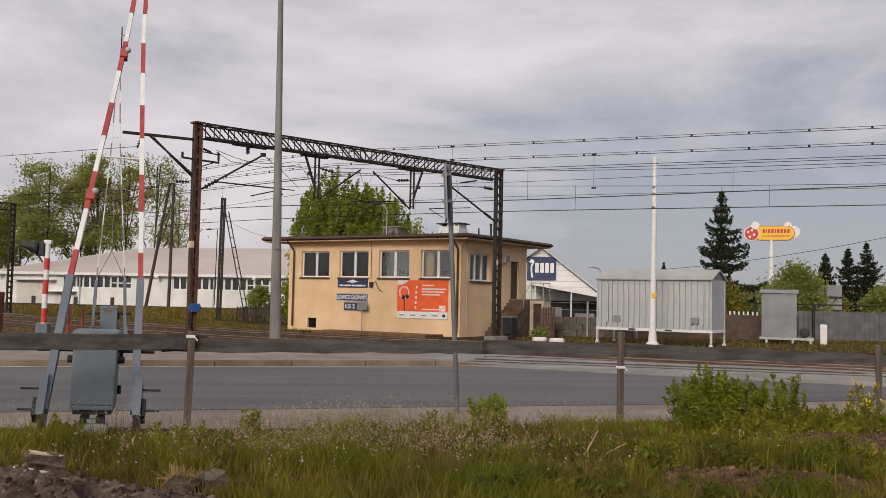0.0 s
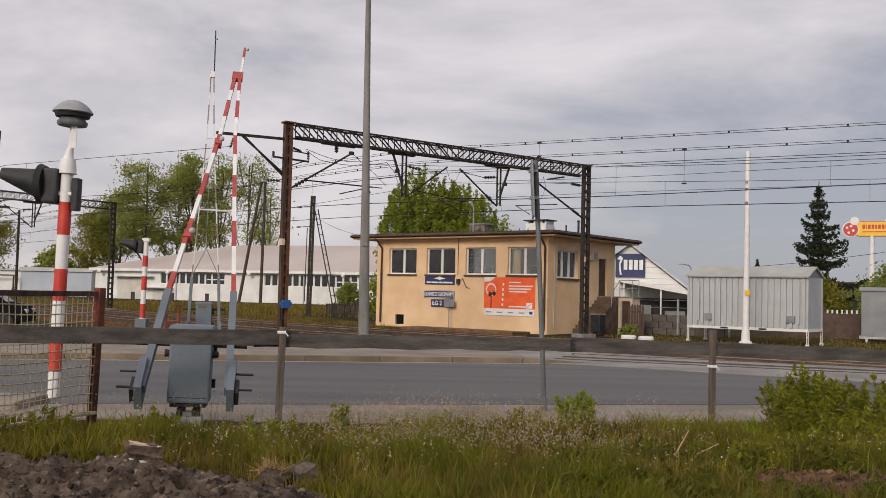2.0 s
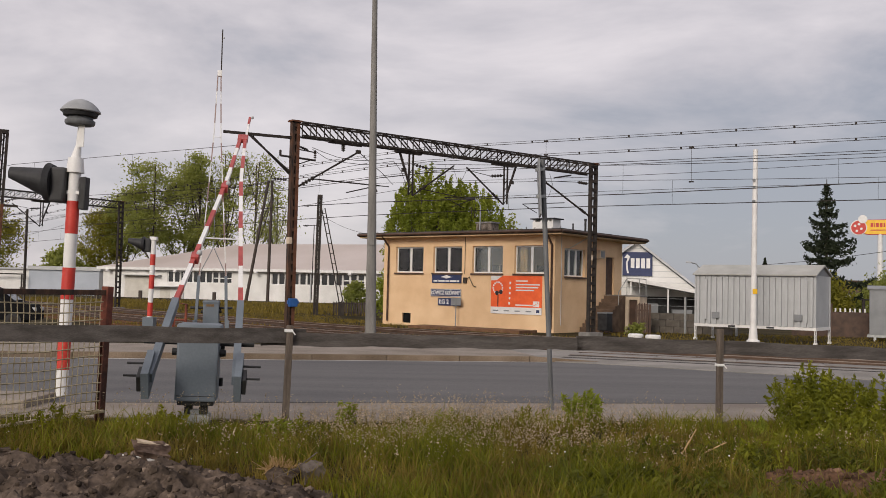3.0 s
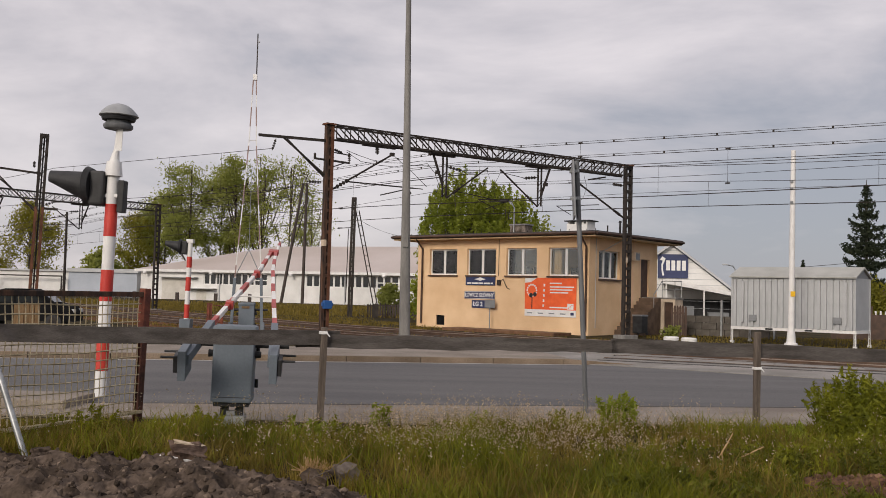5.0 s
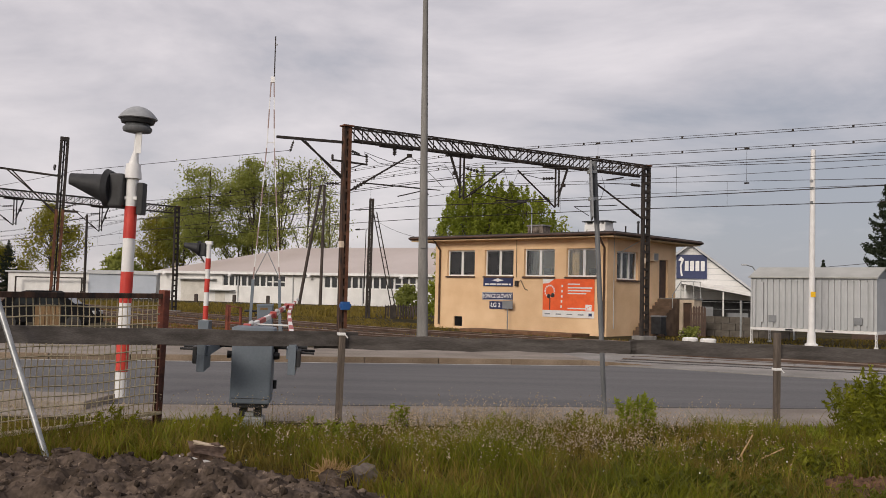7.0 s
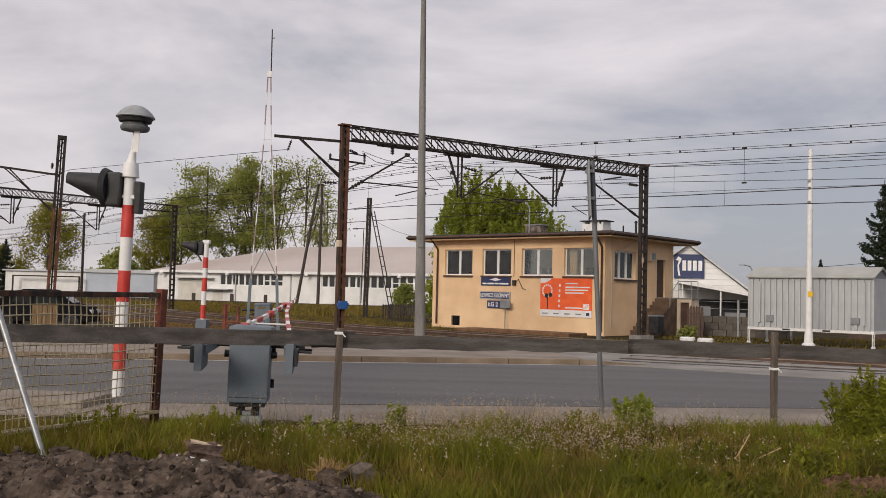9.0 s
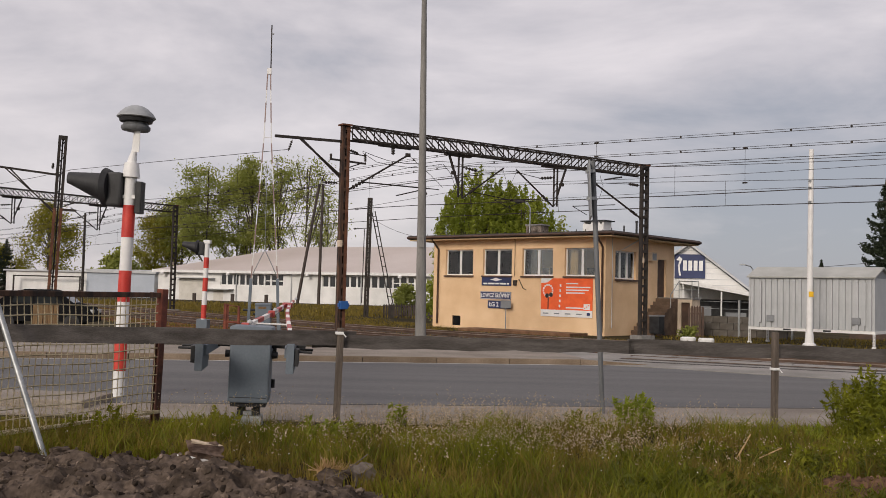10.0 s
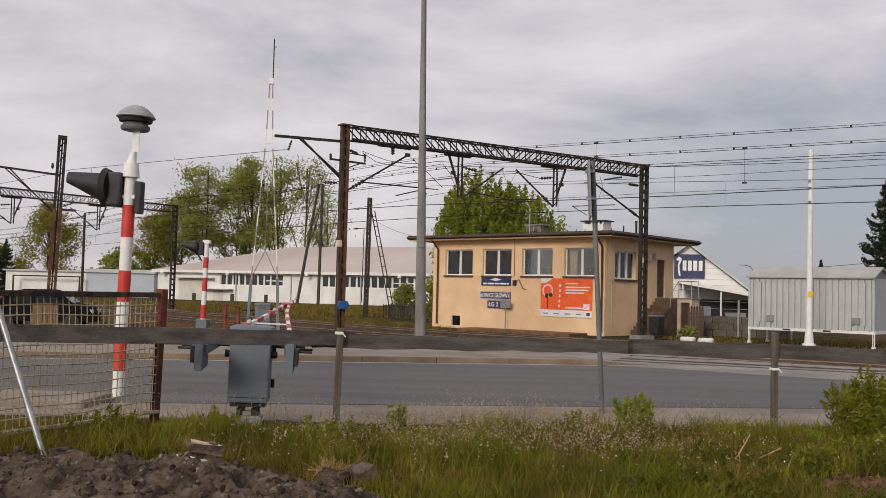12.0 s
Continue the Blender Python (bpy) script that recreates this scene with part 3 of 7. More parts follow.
# ---- crossing signals ----
def build_signal(m, height, bell, scale):
    s = thing("crossing_signal", m, "red and white banded signal post with black hooded light" + (" and bell" if bell else ""),
              "crossing signal", "crossing signals")
    r = 0.101 * scale if bell else 0.092
    part("post", Geo().rod((0, 0, 0.25 if not bell else -0.1), (0, 0, height), r, r, 20), WHITE, s, "white steel post", True)
    bands = ((0.45, 0.95), (1.62, 2.15), (2.72, 3.27)) if bell else ((0.75, 1.25), (1.75, 2.25), (2.6, 3.0))
    for a, b in bands:
        part("band", Geo().rod((0, 0, a), (0, 0, b), r + 0.004, r + 0.004, 20, False), RED, s, "red painted band", True)
    if not bell:
        part("pedestal", Geo().box((-0.2, -0.2, -0.1), (0.2, 0.2, 0.72), None, 0.02), GREYPAINT, s, "grey steel pedestal", True)
        part("cap", Geo().box((-0.13, -0.1, height), (0.13, 0.1, height + 0.14), None, 0.02), WHITE, s)
    z = height - (0.12 if bell else 0.05)
    head = part("signal_head", Geo().box((-0.34 * scale - 0.02, -0.17 * scale, z - 0.44 * scale), (-0.1 * scale, 0.17 * scale, z + 0.14 * scale), None, 0.04), BLACK, s, "black light housing", True)
    # long visor: half cone open underneath, pointing to oncoming traffic
    g = Geo()
    n = 16
    ring = [radians(-72 + 324 * i / n) for i in range(n + 1)]
    R = 0.30 * scale
    back = [(-0.42 * scale, math.cos(a) * R * 0.9, z - 0.13 * scale + math.sin(a) * R * 0.86) for a in ring]
    tip = [(-1.08 * scale, math.cos(a) * R * 0.35, z + max(-0.5, math.sin(a)) * R * 0.42) for a in ring]
    g.add(back + tip + [(x, y * 0.95, q - 0.012) for x, y, q in back + tip],
          [(i, i + 1, n + 2 + i, n + 1 + i) for i in range(n)] + [(2 * n + 2 + i, 3 * n + 3 + i, 3 * n + 4 + i, 2 * n + 3 + i) for i in range(n)]
          + [(n + 1 + i, n + 2 + i, 3 * n + 4 + i, 3 * n + 3 + i) for i in range(n)])
    part("visor", g, BLACK, head, "long black sun visor", True)
    disc = Geo().rod((-0.43 * scale, 0, z - 0.12 * scale), (-0.34 * scale, 0, z - 0.12 * scale), 0.34 * scale, 0.30 * scale, 24)
    part("backplate", disc, BLACK, head, "round black backing board", True)
    part("lens", Geo().rod((-0.45 * scale, 0, z - 0.12 * scale), (-0.43 * scale, 0, z - 0.12 * scale), 0.13 * scale, n=20), LENS, head, "dark red lens", True)
    if bell:
        part("rear_box", Geo().box((0.12, -0.1, z - 0.55), (0.23, 0.1, z), None, 0.02), BLACK, s, "black cable box", True)
        part("collar", Geo().rod((0, 0, height - 0.05), (0, 0, height + 0.2), 0.15, 0.12, 16), WHITE, s, "white collar", True)
        part("bracket", Geo().box((-0.1, -0.08, z - 0.3), (0.14, 0.08, z - 0.24), None, 0.01), WHITE, s)
        part("neck", Geo().rod((0, 0, height + 0.2), (0.03, 0, height + 0.42), 0.085, 0.045, 14).rod((0.03, 0, height + 0.42), (0.05, 0, height + 0.75), 0.045, 0.045, 14), WHITE, s, "slim white neck", True)
        part("plate", Geo().box((0.06, -0.1, height + 0.38), (0.15, -0.085, height + 0.75)), WHITE, s, "small white plate")
        bell_m = pose(0.03, 0, height + 0.74)
        part("bell_body", Geo().lathe([(0.12, 0), (0.225, 0.02), (0.245, 0.05), (0.245, 0.09), (0.215, 0.11), (0.2, 0.15), (0.17, 0.24)], 28, bell_m), POLEGREY, s, "grey bell drum", True)
        # solid black band that stands for the shade beneath the rain hood
        part("hood_shade", Geo().rod((0.03, 0, height + 0.74 + 0.165), (0.03, 0, height + 0.74 + 0.225), 0.27, 0.29, 28), BLACK, s, "black band standing in for shade under the hood", True)
        part("bell_hood", Geo().lathe([(0.05, 0.21), (0.315, 0.235), (0.328, 0.245), (0.325, 0.258), (0.275, 0.325), (0.20, 0.395), (0.12, 0.438), (0.04, 0.458), (0.005, 0.46)], 32, bell_m), HOODGREY, s, "domed grey rain hood", True)
    return s


build_signal(pose(-5.47, 16.24, 0, 0, 1.25, -3), 3.80, True, 1.0)
build_signal(pose(-8.78, 35.05, 0, 0, 1.0, -4), 3.50, False, 0.85)


# ---- wooden rail fence ----
def build_fence():
    f = thing("rail_fence", pose(-1.39, 12.85, 0, 0, 0, 16.0), "weathered grey wooden rail fence on rough posts", "fence")
    for x, top, lean in ((-0.01, 1.40, 1.2), (6.75, 1.42, 0.3), (12.5, 1.2, -0.5), (-6.9, 1.4, 1.0)):
        g = Geo().box((-0.043, -0.043, -0.3), (0.043, 0.043, top), None, 0.012)
        part("post", g, POSTWOOD, f, "rough weathered timber post").matrix_basis = pose(x, -0.085 if x > -1 else 0.07, 0, 0, lean, 0)
    for x0, x1, rise, h in ((-0.35, 4.40, lambda x: 1.215 - 0.0095 * x, 0.18), (4.30, 12.9, lambda x: 1.18 - 0.018 * (x - 4.3) - 0.0017 * (x - 4.3) ** 2, 0.212)):
        n = 28
        xs = [x0 + (x1 - x0) * i / n for i in range(n + 1)]
        pts = [(x, -0.02, rise(x) + 0.008 * math.sin(i * 0.85) + 0.004 * math.sin(i * 2.3)) for i, x in enumerate(xs)]
        part("rail", Geo().loft(pts, 0.045, h), TIMBER, f, "long grey weathered board")
    pts = [(0.25 - 0.32 * i, 0.02 - 0.085 * i + 0.004 * math.sin(i), 1.25 + 0.0062 * i + 0.006 * math.sin(i * 1.1)) for i in range(20)]
    part("rail", Geo().loft(pts[::-1], 0.045, 0.195), TIMBER, f, "long grey weathered board")
    for x, z in ((0.0, 1.33), (6.75, 0.86)):
        t = Geo().box((-0.055, -0.055, -0.02), (0.055, 0.055, 0.02), None, 0.01).rod((0.04, -0.06, 0), (0.08, -0.075, -0.05), 0.009, n=6)
        part("tie", t, WHITE, f, "knotted white twine").matrix_basis = pose(x, -0.085, z)


build_fence()


# ---- mesh fence and prop ----
def build_mesh_fence():
    L = 4.6
    f = thing("mesh_fence", pose(-3.92, 13.35, 0, 0, 0, 180 + 63.7), "rusty framed wire mesh fence panel with a red-brown post", "mesh fence")
    # lit and shaded parts by colour: red oxide on top, darker rust below
    post = part("post", Geo().box((-0.05, -0.045, -0.3), (0.05, -0.025, 1.83)).box((-0.05, 0.025, -0.3), (0.05, 0.045, 1.83)).box((-0.02, -0.024, -0.3), (0.012, 0.024, 1.83)), SHADEDRUST, f, "rust-brown channel steel post, darkened for shade")
    part("lit_sleeve", Geo().box((-0.06, -0.055, 1.3), (0.06, 0.055, 1.86), None, 0.01), RUSTRED, post, "red oxide painted top, redder as the lit part")
    post.matrix_basis = pose(0, -0.065, 0, -2.0)
    part("post", Geo().box((L, -0.05, -0.3), (L + 0.12, 0.05, 1.83), None, 0.01), RUSTRED, f)
    part("top_rail", Geo().box((0, -0.03, 1.74), (L, 0.03, 1.81), None, 0.008), OLDIRON, f, "rusty angle-iron rail")
    part("bottom_rail", Geo().box((0, -0.03, 0.13), (L, 0.03, 0.17), None, 0.008), MESHWIRE, f, "yellowed bottom bar")
    g = Geo()
    rnd = random.Random(4)
    xs = [0.12 + 0.095 * i for i in range(int((L - 0.2) / 0.095))]
    zs = [0.17 + 0.122 * i for i in range(13)]

    def wob(x, z):
        return (x + 0.012 * math.sin(z * 5 + x * 2.3), 0.03 * noise.noise((x * 1.3, z * 1.3, 1)), z + 0.014 * math.sin(x * 3.1 + z))
    for x in xs:
        pts = [wob(x, z) for z in (0.16, 0.5, 0.85, 1.2, 1.5, 1.75)]
        g.line(pts, 0.0085, 4)
    for z in zs:
        pts = [wob(x, z) for x in [0.07 + (L - 0.1) * i / 14 for i in range(15)]]
        g.line(pts, 0.0085, 4)
    part("wire_mesh", g, MESHWIRE, f, "yellowed square wire mesh")
    p = thing("prop_pole", pose(0, 0, 0), "leaning galvanised pipe propping the mesh fence", "prop pole")
    part("pipe", Geo().rod((-4.11, 10.15, -0.1), (-5.06, 10.6, 1.95), 0.034, 0.034, 12), GALV, p, "galvanised steel pipe", True)
    part("cap", Geo().rod((-5.06, 10.6, 1.95), (-5.08, 10.61, 1.99), 0.038, 0.03, 12), GALV, p)


build_mesh_fence()


def build_slab():
    k = thing("concrete_slab", pose(-7.5, 14.75, 0, 0, 0, -4), "low worn concrete slab edge behind the mesh fence", "concrete slab")
    part("slab", Geo().box((-1.2, 0, -0.1), (2.05, 1.15, 0.13), None, 0.03), PAVING, k, "pale worn slab")
    part("base", Geo().box((-1.1, 0.1, -0.25), (1.95, 1.1, -0.102)), CONCRETE, k)
    w = thing("timber_stack", pose(-15.55, 36.2, -0.1, 0, 0, 6), "upright tan timber boards standing by the parked car", "timber boards")
    for i in range(5):
        part("board", Geo().box((i * 0.19, random.uniform(0, 0.03), 0), (i * 0.19 + 0.175, 0.08, 1.25 + random.uniform(-0.12, 0.1)), None, 0.008), TANWOOD, w, "weathered tan board")


build_slab()


# ---- poles ----
def build_poles():
    p = thing("concrete_pole", pose(-0.74, 34.1, 0, 0, -0.78, 0), "tall tapered grey concrete pole beside the track", "concrete pole")
    part("shaft", Geo().lathe([(0.212, -0.3), (0.206, 0.0), (0.134, 6.5), (0.093, 12.4), (0.075, 15.5)], 20), CONCRETE, p, "tapered spun concrete shaft", True)
    part("plate", Geo().box((-0.1, -0.2, 3.5), (0.1, -0.15, 3.9), None, 0.01), CONCRETE, p)
    s = thing("sign_pole", pose(2.665, 15.63, 0, 0, -3.15, 0), "galvanised pole carrying a road sign seen edge-on", "sign pole")
    part("pole", Geo().rod((0, 0, -0.2), (0, 0, 4.15), 0.041, 0.041, 14), POLEGREY, s, "grey steel tube", True)
    part("sign_board", Geo().box((-0.085, -0.42, 3.2), (-0.055, 0.42, 4.12), None, 0.008), MIDGREY, s, "sheet metal sign, edge-on").matrix_basis = pose(0, 0, 0, 0, 0, -7.0)
    for z in (3.5, 3.95):
        part("clamp", Geo().box((-0.12, -0.06, z), (0.02, 0.06, z + 0.05)), GALV, s)
    w = thing("white_mast", pose(15.59, 40.36, 0, 0, 0.25, 0), "slender white steel mast with a yellow plate and flanged base", "mast")
    part("shaft", Geo().rod((0, 0, 0.2), (0, 0, 8.4), 0.135, 0.10, 12), WHITE, w, "white painted shaft", True)
    part("base", Geo().lathe([(0.27, 0.0), (0.27, 0.12), (0.19, 0.16), (0.17, 0.5), (0.15, 0.65)], 16), WHITE, w, "flanged white base", True)
    part("footing", Geo().box((-0.45, -0.45, -0.2), (0.45, 0.45, 0.05), None, 0.02), CONCRETE, w)
    part("plate", Geo().box((-0.1, -0.155, 2.12), (0.1, -0.135, 2.34)), YELLOW, w, "yellow danger plate")
    for z in (6.7, 7.0, 6.1):
        part("rung", Geo().box((-0.17, -0.13, z), (-0.03, -0.1, z + 0.09), None, 0.01), GALV, w)


build_poles()


# ---- signal box building ----
def window_part(parent, x0, x1, z0, z1, y, m=None, casements=2):
    """A white framed window set into a wall whose face is at y."""
    t = 0.075
    edges = [x0 + (x1 - x0) * i / casements for i in range(casements + 1)]
    g = cut_wall(Geo(), x0, x1, z0, z1, y + 0.15, y + 0.21, [(a + t, b - t, z0 + t, z1 - t) for a, b in zip(edges, edges[1:])], m)
    w = part("window", g, WHITE, parent, "white plastic casement window")
    for i in range(casements):
        a = x0 + (x1 - x0) * i / casements + 0.075
        b = x0 + (x1 - x0) * (i + 1) / casements - 0.075
        pane = part("pane", Geo().box((a, y + 0.17, z0 + t), (b, y + 0.185, z1 - t), m), PANE, w, "clear reflecting glass pane")
        pane.visible_shadow = False
    part("sill", Geo().box((x0 - 0.06, y - 0.09, z0 - 0.1), (x1 + 0.06, y - 0.003, z0 - 0.01), m), BROWN, w, "brown metal sill")
    return w


def text_part(words, size, m, material, parent, name, label, depth=0.004):
    cu = bpy.data.curves.new(name, "FONT")
    cu.body, cu.size, cu.extrude, cu.align_x, cu.align_y = words, size * 0.95, depth, "CENTER", "CENTER"
    cu.offset = size * 0.02
    tmp = bpy.data.objects.new("tmp", cu)
    scene.collection.objects.link(tmp)
    me = bpy.data.meshes.new_from_object(tmp.evaluated_get(bpy.context.evaluated_depsgraph_get()))
    bpy.data.objects.remove(tmp)
    me.materials.clear()
    me.materials.append(material)
    ob = new(name, me)
    ob.parent, ob.matrix_basis = parent, m
    return tagged(ob, label)


BOX_M = pose(-0.53, 56.21, 0, 0, 0, -41.3)
BW, BD, BH = 11.75, 7.3, 5.0


def build_signal_box():
    b = thing("signal_box", BOX_M, "two-level cream plastered railway signal box with a flat dark roof", "signal box")
    wins = ((0.92, 2.99), (3.72, 5.76), (6.48, 8.50), (9.25, 11.30))
    holes = [(x0, x1, 2.95, 4.43) for x0, x1 in wins] + [(1.5, 2.14, 0.06, 0.62)]
    part("front_wall", cut_wall(Geo(), 0, BW, -0.2, BH, 0, 0.35, holes), PLASTER, b, "cream plaster wall")
    side = Matrix.Translation((BW, 0, 0)) @ pose(0, 0, 0, 0, 0, 90)
    part("side_wall", cut_wall(Geo(), 0.352, BD, -0.2, BH, 0, 0.35, [(0.95, 3.1, 2.85, 4.33), (5.42, 6.4, 1.9, 4.05)], side), PLASTER, b, "cream plaster wall")
    # openings and windows at the back are unseen, added to brighten the room
    part("back_wall", cut_wall(Geo(), 0, BW - 0.352, -0.2, BH, BD - 0.35, BD, [(0.92, 2.99, 2.95, 4.43), (6.48, 8.5, 2.95, 4.43)]), PLASTER, b)
    for x0, x1 in ((0.92, 2.99), (6.48, 8.5)):
        window_part(b, x0, x1, 2.95, 4.43, BD - 0.35)
    part("left_wall", Geo().box((0, 0.352, -0.2), (0.35, BD - 0.352, BH)), PLASTER, b)
    part("floor", Geo().box((0.36, 0.36, 1.7), (BW - 0.36, BD - 0.36, 1.9)), CONCRETE, b)
    r = part("roof", Geo().box((-1.45, -0.75, BH + 0.02), (BW + 0.85, BD + 1.55, BH + 0.24), None, 0.02), ROOFDARK, b, "flat dark felt roof with wide eaves")
    part("soffit", Geo().box((-1.38, -0.68, BH - 0.05), (BW + 0.78, BD + 1.48, BH + 0.018)), PLINTH, r, "stained plaster soffit")
    part("gutter", Geo().rod((-1.45, -0.8, BH + 0.12), (BW + 0.85, -0.8, BH + 0.12), 0.07, n=10), BROWN, r, "brown eaves gutter", True)
    part("gutter", Geo().rod((BW + 0.9, -0.8, BH + 0.12), (BW + 0.9, BD + 1.5, BH + 0.12), 0.07, n=10), BROWN, r, "", True)
    for i in range(26):
        x = -0.6 + i * 0.52
        part("roof_stud", Geo().rod((x, -0.55, BH + 0.24), (x + random.uniform(-.02, .02), -0.55, BH + 0.24 + random.uniform(0.05, 0.13)), 0.02, n=5), IRON, r)
    for x0, x1 in wins:
        window_part(b, x0, x1, 2.95, 4.43, 0.0)
    window_part(b, 0.95, 3.1, 2.85, 4.33, 0.0, side, 3)
    for a, c in ((1.0, 1.3), (2.5, 2.9), (3.8, 4.25), (4.95, 5.68), (6.55, 6.7), (8.2, 8.42), (9.35, 9.8), (10.9, 11.2)):
        wav = [(a + (c - a) * i / 10, 0.42 + 0.035 * (i % 2), 3.72) for i in range(11)]
        part("curtain", Geo().loft(wav, 0.02, 1.36), LIGHTGREY if 4 < a < 9 else PLASTER, b, "hanging curtain behind the glass")
    # invented inner wall that catches daylight so the panes look less dark
    part("pane_backing", Geo().box((0.36, 2.6, 1.9), (BW - 0.36, 2.7, 4.94)), PLASTER, b, "cream wall added behind the windows to lighten the panes")
    part("desk", Geo().box((3.2, 0.9, 1.9), (10.6, 1.7, 3.0), None, 0.02), BROWN, b, "control desk inside")
    for x in (4.35, 7.1, 7.6, 10.0):
        part("monitor", Geo().box((x, 1.0, 3.02), (x + 0.42, 1.08, 3.42), None, 0.02), BLACK, b, "dark monitor on the desk")
    part("vent_hatch", Geo().box((1.5, 0.1, 0.06), (2.14, 0.14, 0.62)), CARBLACK, b, "dark cellar hatch")
    # downpipes
    for x, y in ((0.42, -0.1), (BW - 0.12, -0.11)):
        g = Geo().line([(x + (0.0 if x < 5 else 0.0), -0.72, BH + 0.05), (x, y, BH - 0.55), (x, y, 0.12)], 0.055, 10)
        part("downpipe", g, BROWN, b, "brown downpipe", True)
    part("wall_cable", Geo().line([(BW + 0.03, 0.6, BH), (BW + 0.03, 0.62, 0.3)], 0.02, 6), LIGHTGREY, b)
    # door, air conditioner
    d = part("door", Geo().box((5.44, 0.12, 1.9), (6.38, 0.17, 4.03), side, 0.01), BROWN, b, "dark brown door on the landing")
    part("handle", Geo().box((5.52, 0.06, 2.9), (5.62, 0.11, 2.94), side), GALV, d)
    ac = part("air_conditioner", Geo().box((4.3, -0.26, 3.92), (4.85, -0.02, 4.38), side, 0.03), STUCCO, b, "beige air conditioner unit", True)
    part("grille", Geo().box((4.36, -0.27, 3.98), (4.79, -0.262, 4.32), side), MIDGREY, ac)
    # outside stair with landing and store beneath
    for i in range(10):
        z = 0.19 * (i + 1)
        part("step", Geo().box((BW + 0.02, 2.6 + 0.29 * i, -0.2), (BW + 1.2, 2.89 + 0.29 * i + 0.02, z), None, 0.008), STEP, b, "worn brown step")
    cw = cut_wall(Geo(), BW + 1.2, BW + 2.05, -0.2, 1.86, 5.5, 5.75, [(BW + 1.4, BW + 1.92, 0.0, 1.7)])
    part("store_wall", cw.box((BW + 1.8, 5.752, -0.2), (BW + 2.05, 6.4, 1.86)), STUCCO, b, "dirty pale store wall under the landing")
    part("store_door", Geo().box((BW + 1.4, 5.6, 0.0), (BW + 1.92, 5.66, 1.7), None, 0.01), BROWN, b, "brown store door")
    part("landing", Geo().box((BW + 0.02, 5.5, 1.86), (BW + 2.1, 6.45, 1.95), None, 0.01), CONCRETE, b, "concrete landing slab")
    for p, q in (((1.25, 5.55), (2.0, 5.55)), ((2.0, 5.55), (2.0, 6.35))):
        part("handrail", Geo().rod((BW + p[0], p[1], 2.85), (BW + q[0], q[1], 2.85), 0.022, n=8), GALV, b, "grey tubular handrail", True)
        part("mid_rail", Geo().rod((BW + p[0], p[1], 2.4), (BW + q[0], q[1], 2.4), 0.016, n=8), GALV, b, "", True)
    for x, y in ((1.25, 5.55), (2.0, 5.55), (2.0, 6.35)):
        part("rail_post", Geo().rod((BW + x, y, 1.95), (BW + x, y, 2.85), 0.022, n=8), GALV, b, "", True)
    part("stair_rail", Geo().rod((BW + 1.25, 5.55, 2.85), (BW + 1.25, 4.6, 2.1), 0.022, n=8), GALV, b, "", True)
    part("rail_post", Geo().rod((BW + 1.25, 4.6, 1.4), (BW + 1.25, 4.6, 2.1), 0.02, n=8), GALV, b, "", True)
    # chimneys
    c = part("chimney", Geo().box((5.8, 1.2, BH + 0.2), (6.85, 1.9, BH + 0.78), None, 0.02), RUBBLE, b, "low grey brick chimney")
    part("cap", Geo().box((5.75, 1.15, BH + 0.78), (6.9, 1.95, BH + 0.86), None, 0.01), CONCRETE, c)
    c = part("chimney", Geo().box((9.3, 1.6, BH + 0.2), (10.6, 2.4, BH + 0.8), None, 0.02), WHITE, b, "white painted chimney with a flat cap")
    part("cap", Geo().box((9.2, 1.5, BH + 0.93), (10.75, 2.5, BH + 0.99), None, 0.01), BLACK, c)
    for x in (9.35, 9.8, 10.25, 10.5):
        part("pier", Geo().box((x, 1.62, BH + 0.8), (x + 0.1, 2.38, BH + 0.93)), WHITE, c)
    part("flue", Geo().rod((11.5, 3.5, BH + 0.2), (11.5, 3.5, BH + 0.95), 0.06, n=10).rod((11.5, 3.5, BH + 0.95), (11.5, 3.5, BH + 1.05), 0.1, 0.06, 10), BLACK, b, "black flue pipe", True)
    part("flue", Geo().rod((12.2, 1.0, BH + 0.2), (12.2, 1.0, BH + 0.6), 0.04, n=8), IRON, b)
    lamp = part("roof_lamp", Geo().line([(6.1, 1.15, BH + 0.2), (6.1, 1.15, BH + 1.75), (5.95, 1.1, BH + 2.05), (5.75, 1.0, BH + 2.15)], 0.035, 8), GALV, b, "roof lamp on a curved grey post", True)
    part("lamp_head", Geo().box((5.25, 0.85, BH + 2.08), (5.8, 1.1, BH + 2.25), None, 0.04), BLACK, lamp, "", True)
    # name boards and banner
    s = part("operator_board", Geo().box((3.69, -0.05, 2.38), (5.77, -0.01, 2.93), None, 0.008), NAVY, b, "navy operator board with a white winged emblem")
    em = Geo().prism([(4.3, 2.72), (4.62, 2.66), (4.73, 2.62), (4.84, 2.66), (5.16, 2.72), (4.95, 2.76), (4.73, 2.83), (4.51, 2.76)], -0.058, -0.052)
    part("emblem", em, WHITE, s, "plain white winged shape")
    bars = Geo()
    for x0, x1 in ((3.82, 4.1), (4.16, 4.62), (4.68, 4.95), (5.0, 5.45), (5.5, 5.64)):
        bars.box((x0, -0.058, 2.45), (x1, -0.052, 2.54))
    part("lettering", bars, WHITE, s, "small white lettering as plain bars")
    s = part("name_board", Geo().box((3.62, -0.05, 1.62), (5.77, -0.01, 2.05), None, 0.008), NAVY, b, "dark station name board")
    up = pose(0, 0, 0, 90, 0, 0)
    for z0, z1 in ((1.635, 1.655), (2.015, 2.035)):
        part("border", Geo().box((3.64, -0.055, z0), (5.75, -0.0505, z1)), WHITE, s)
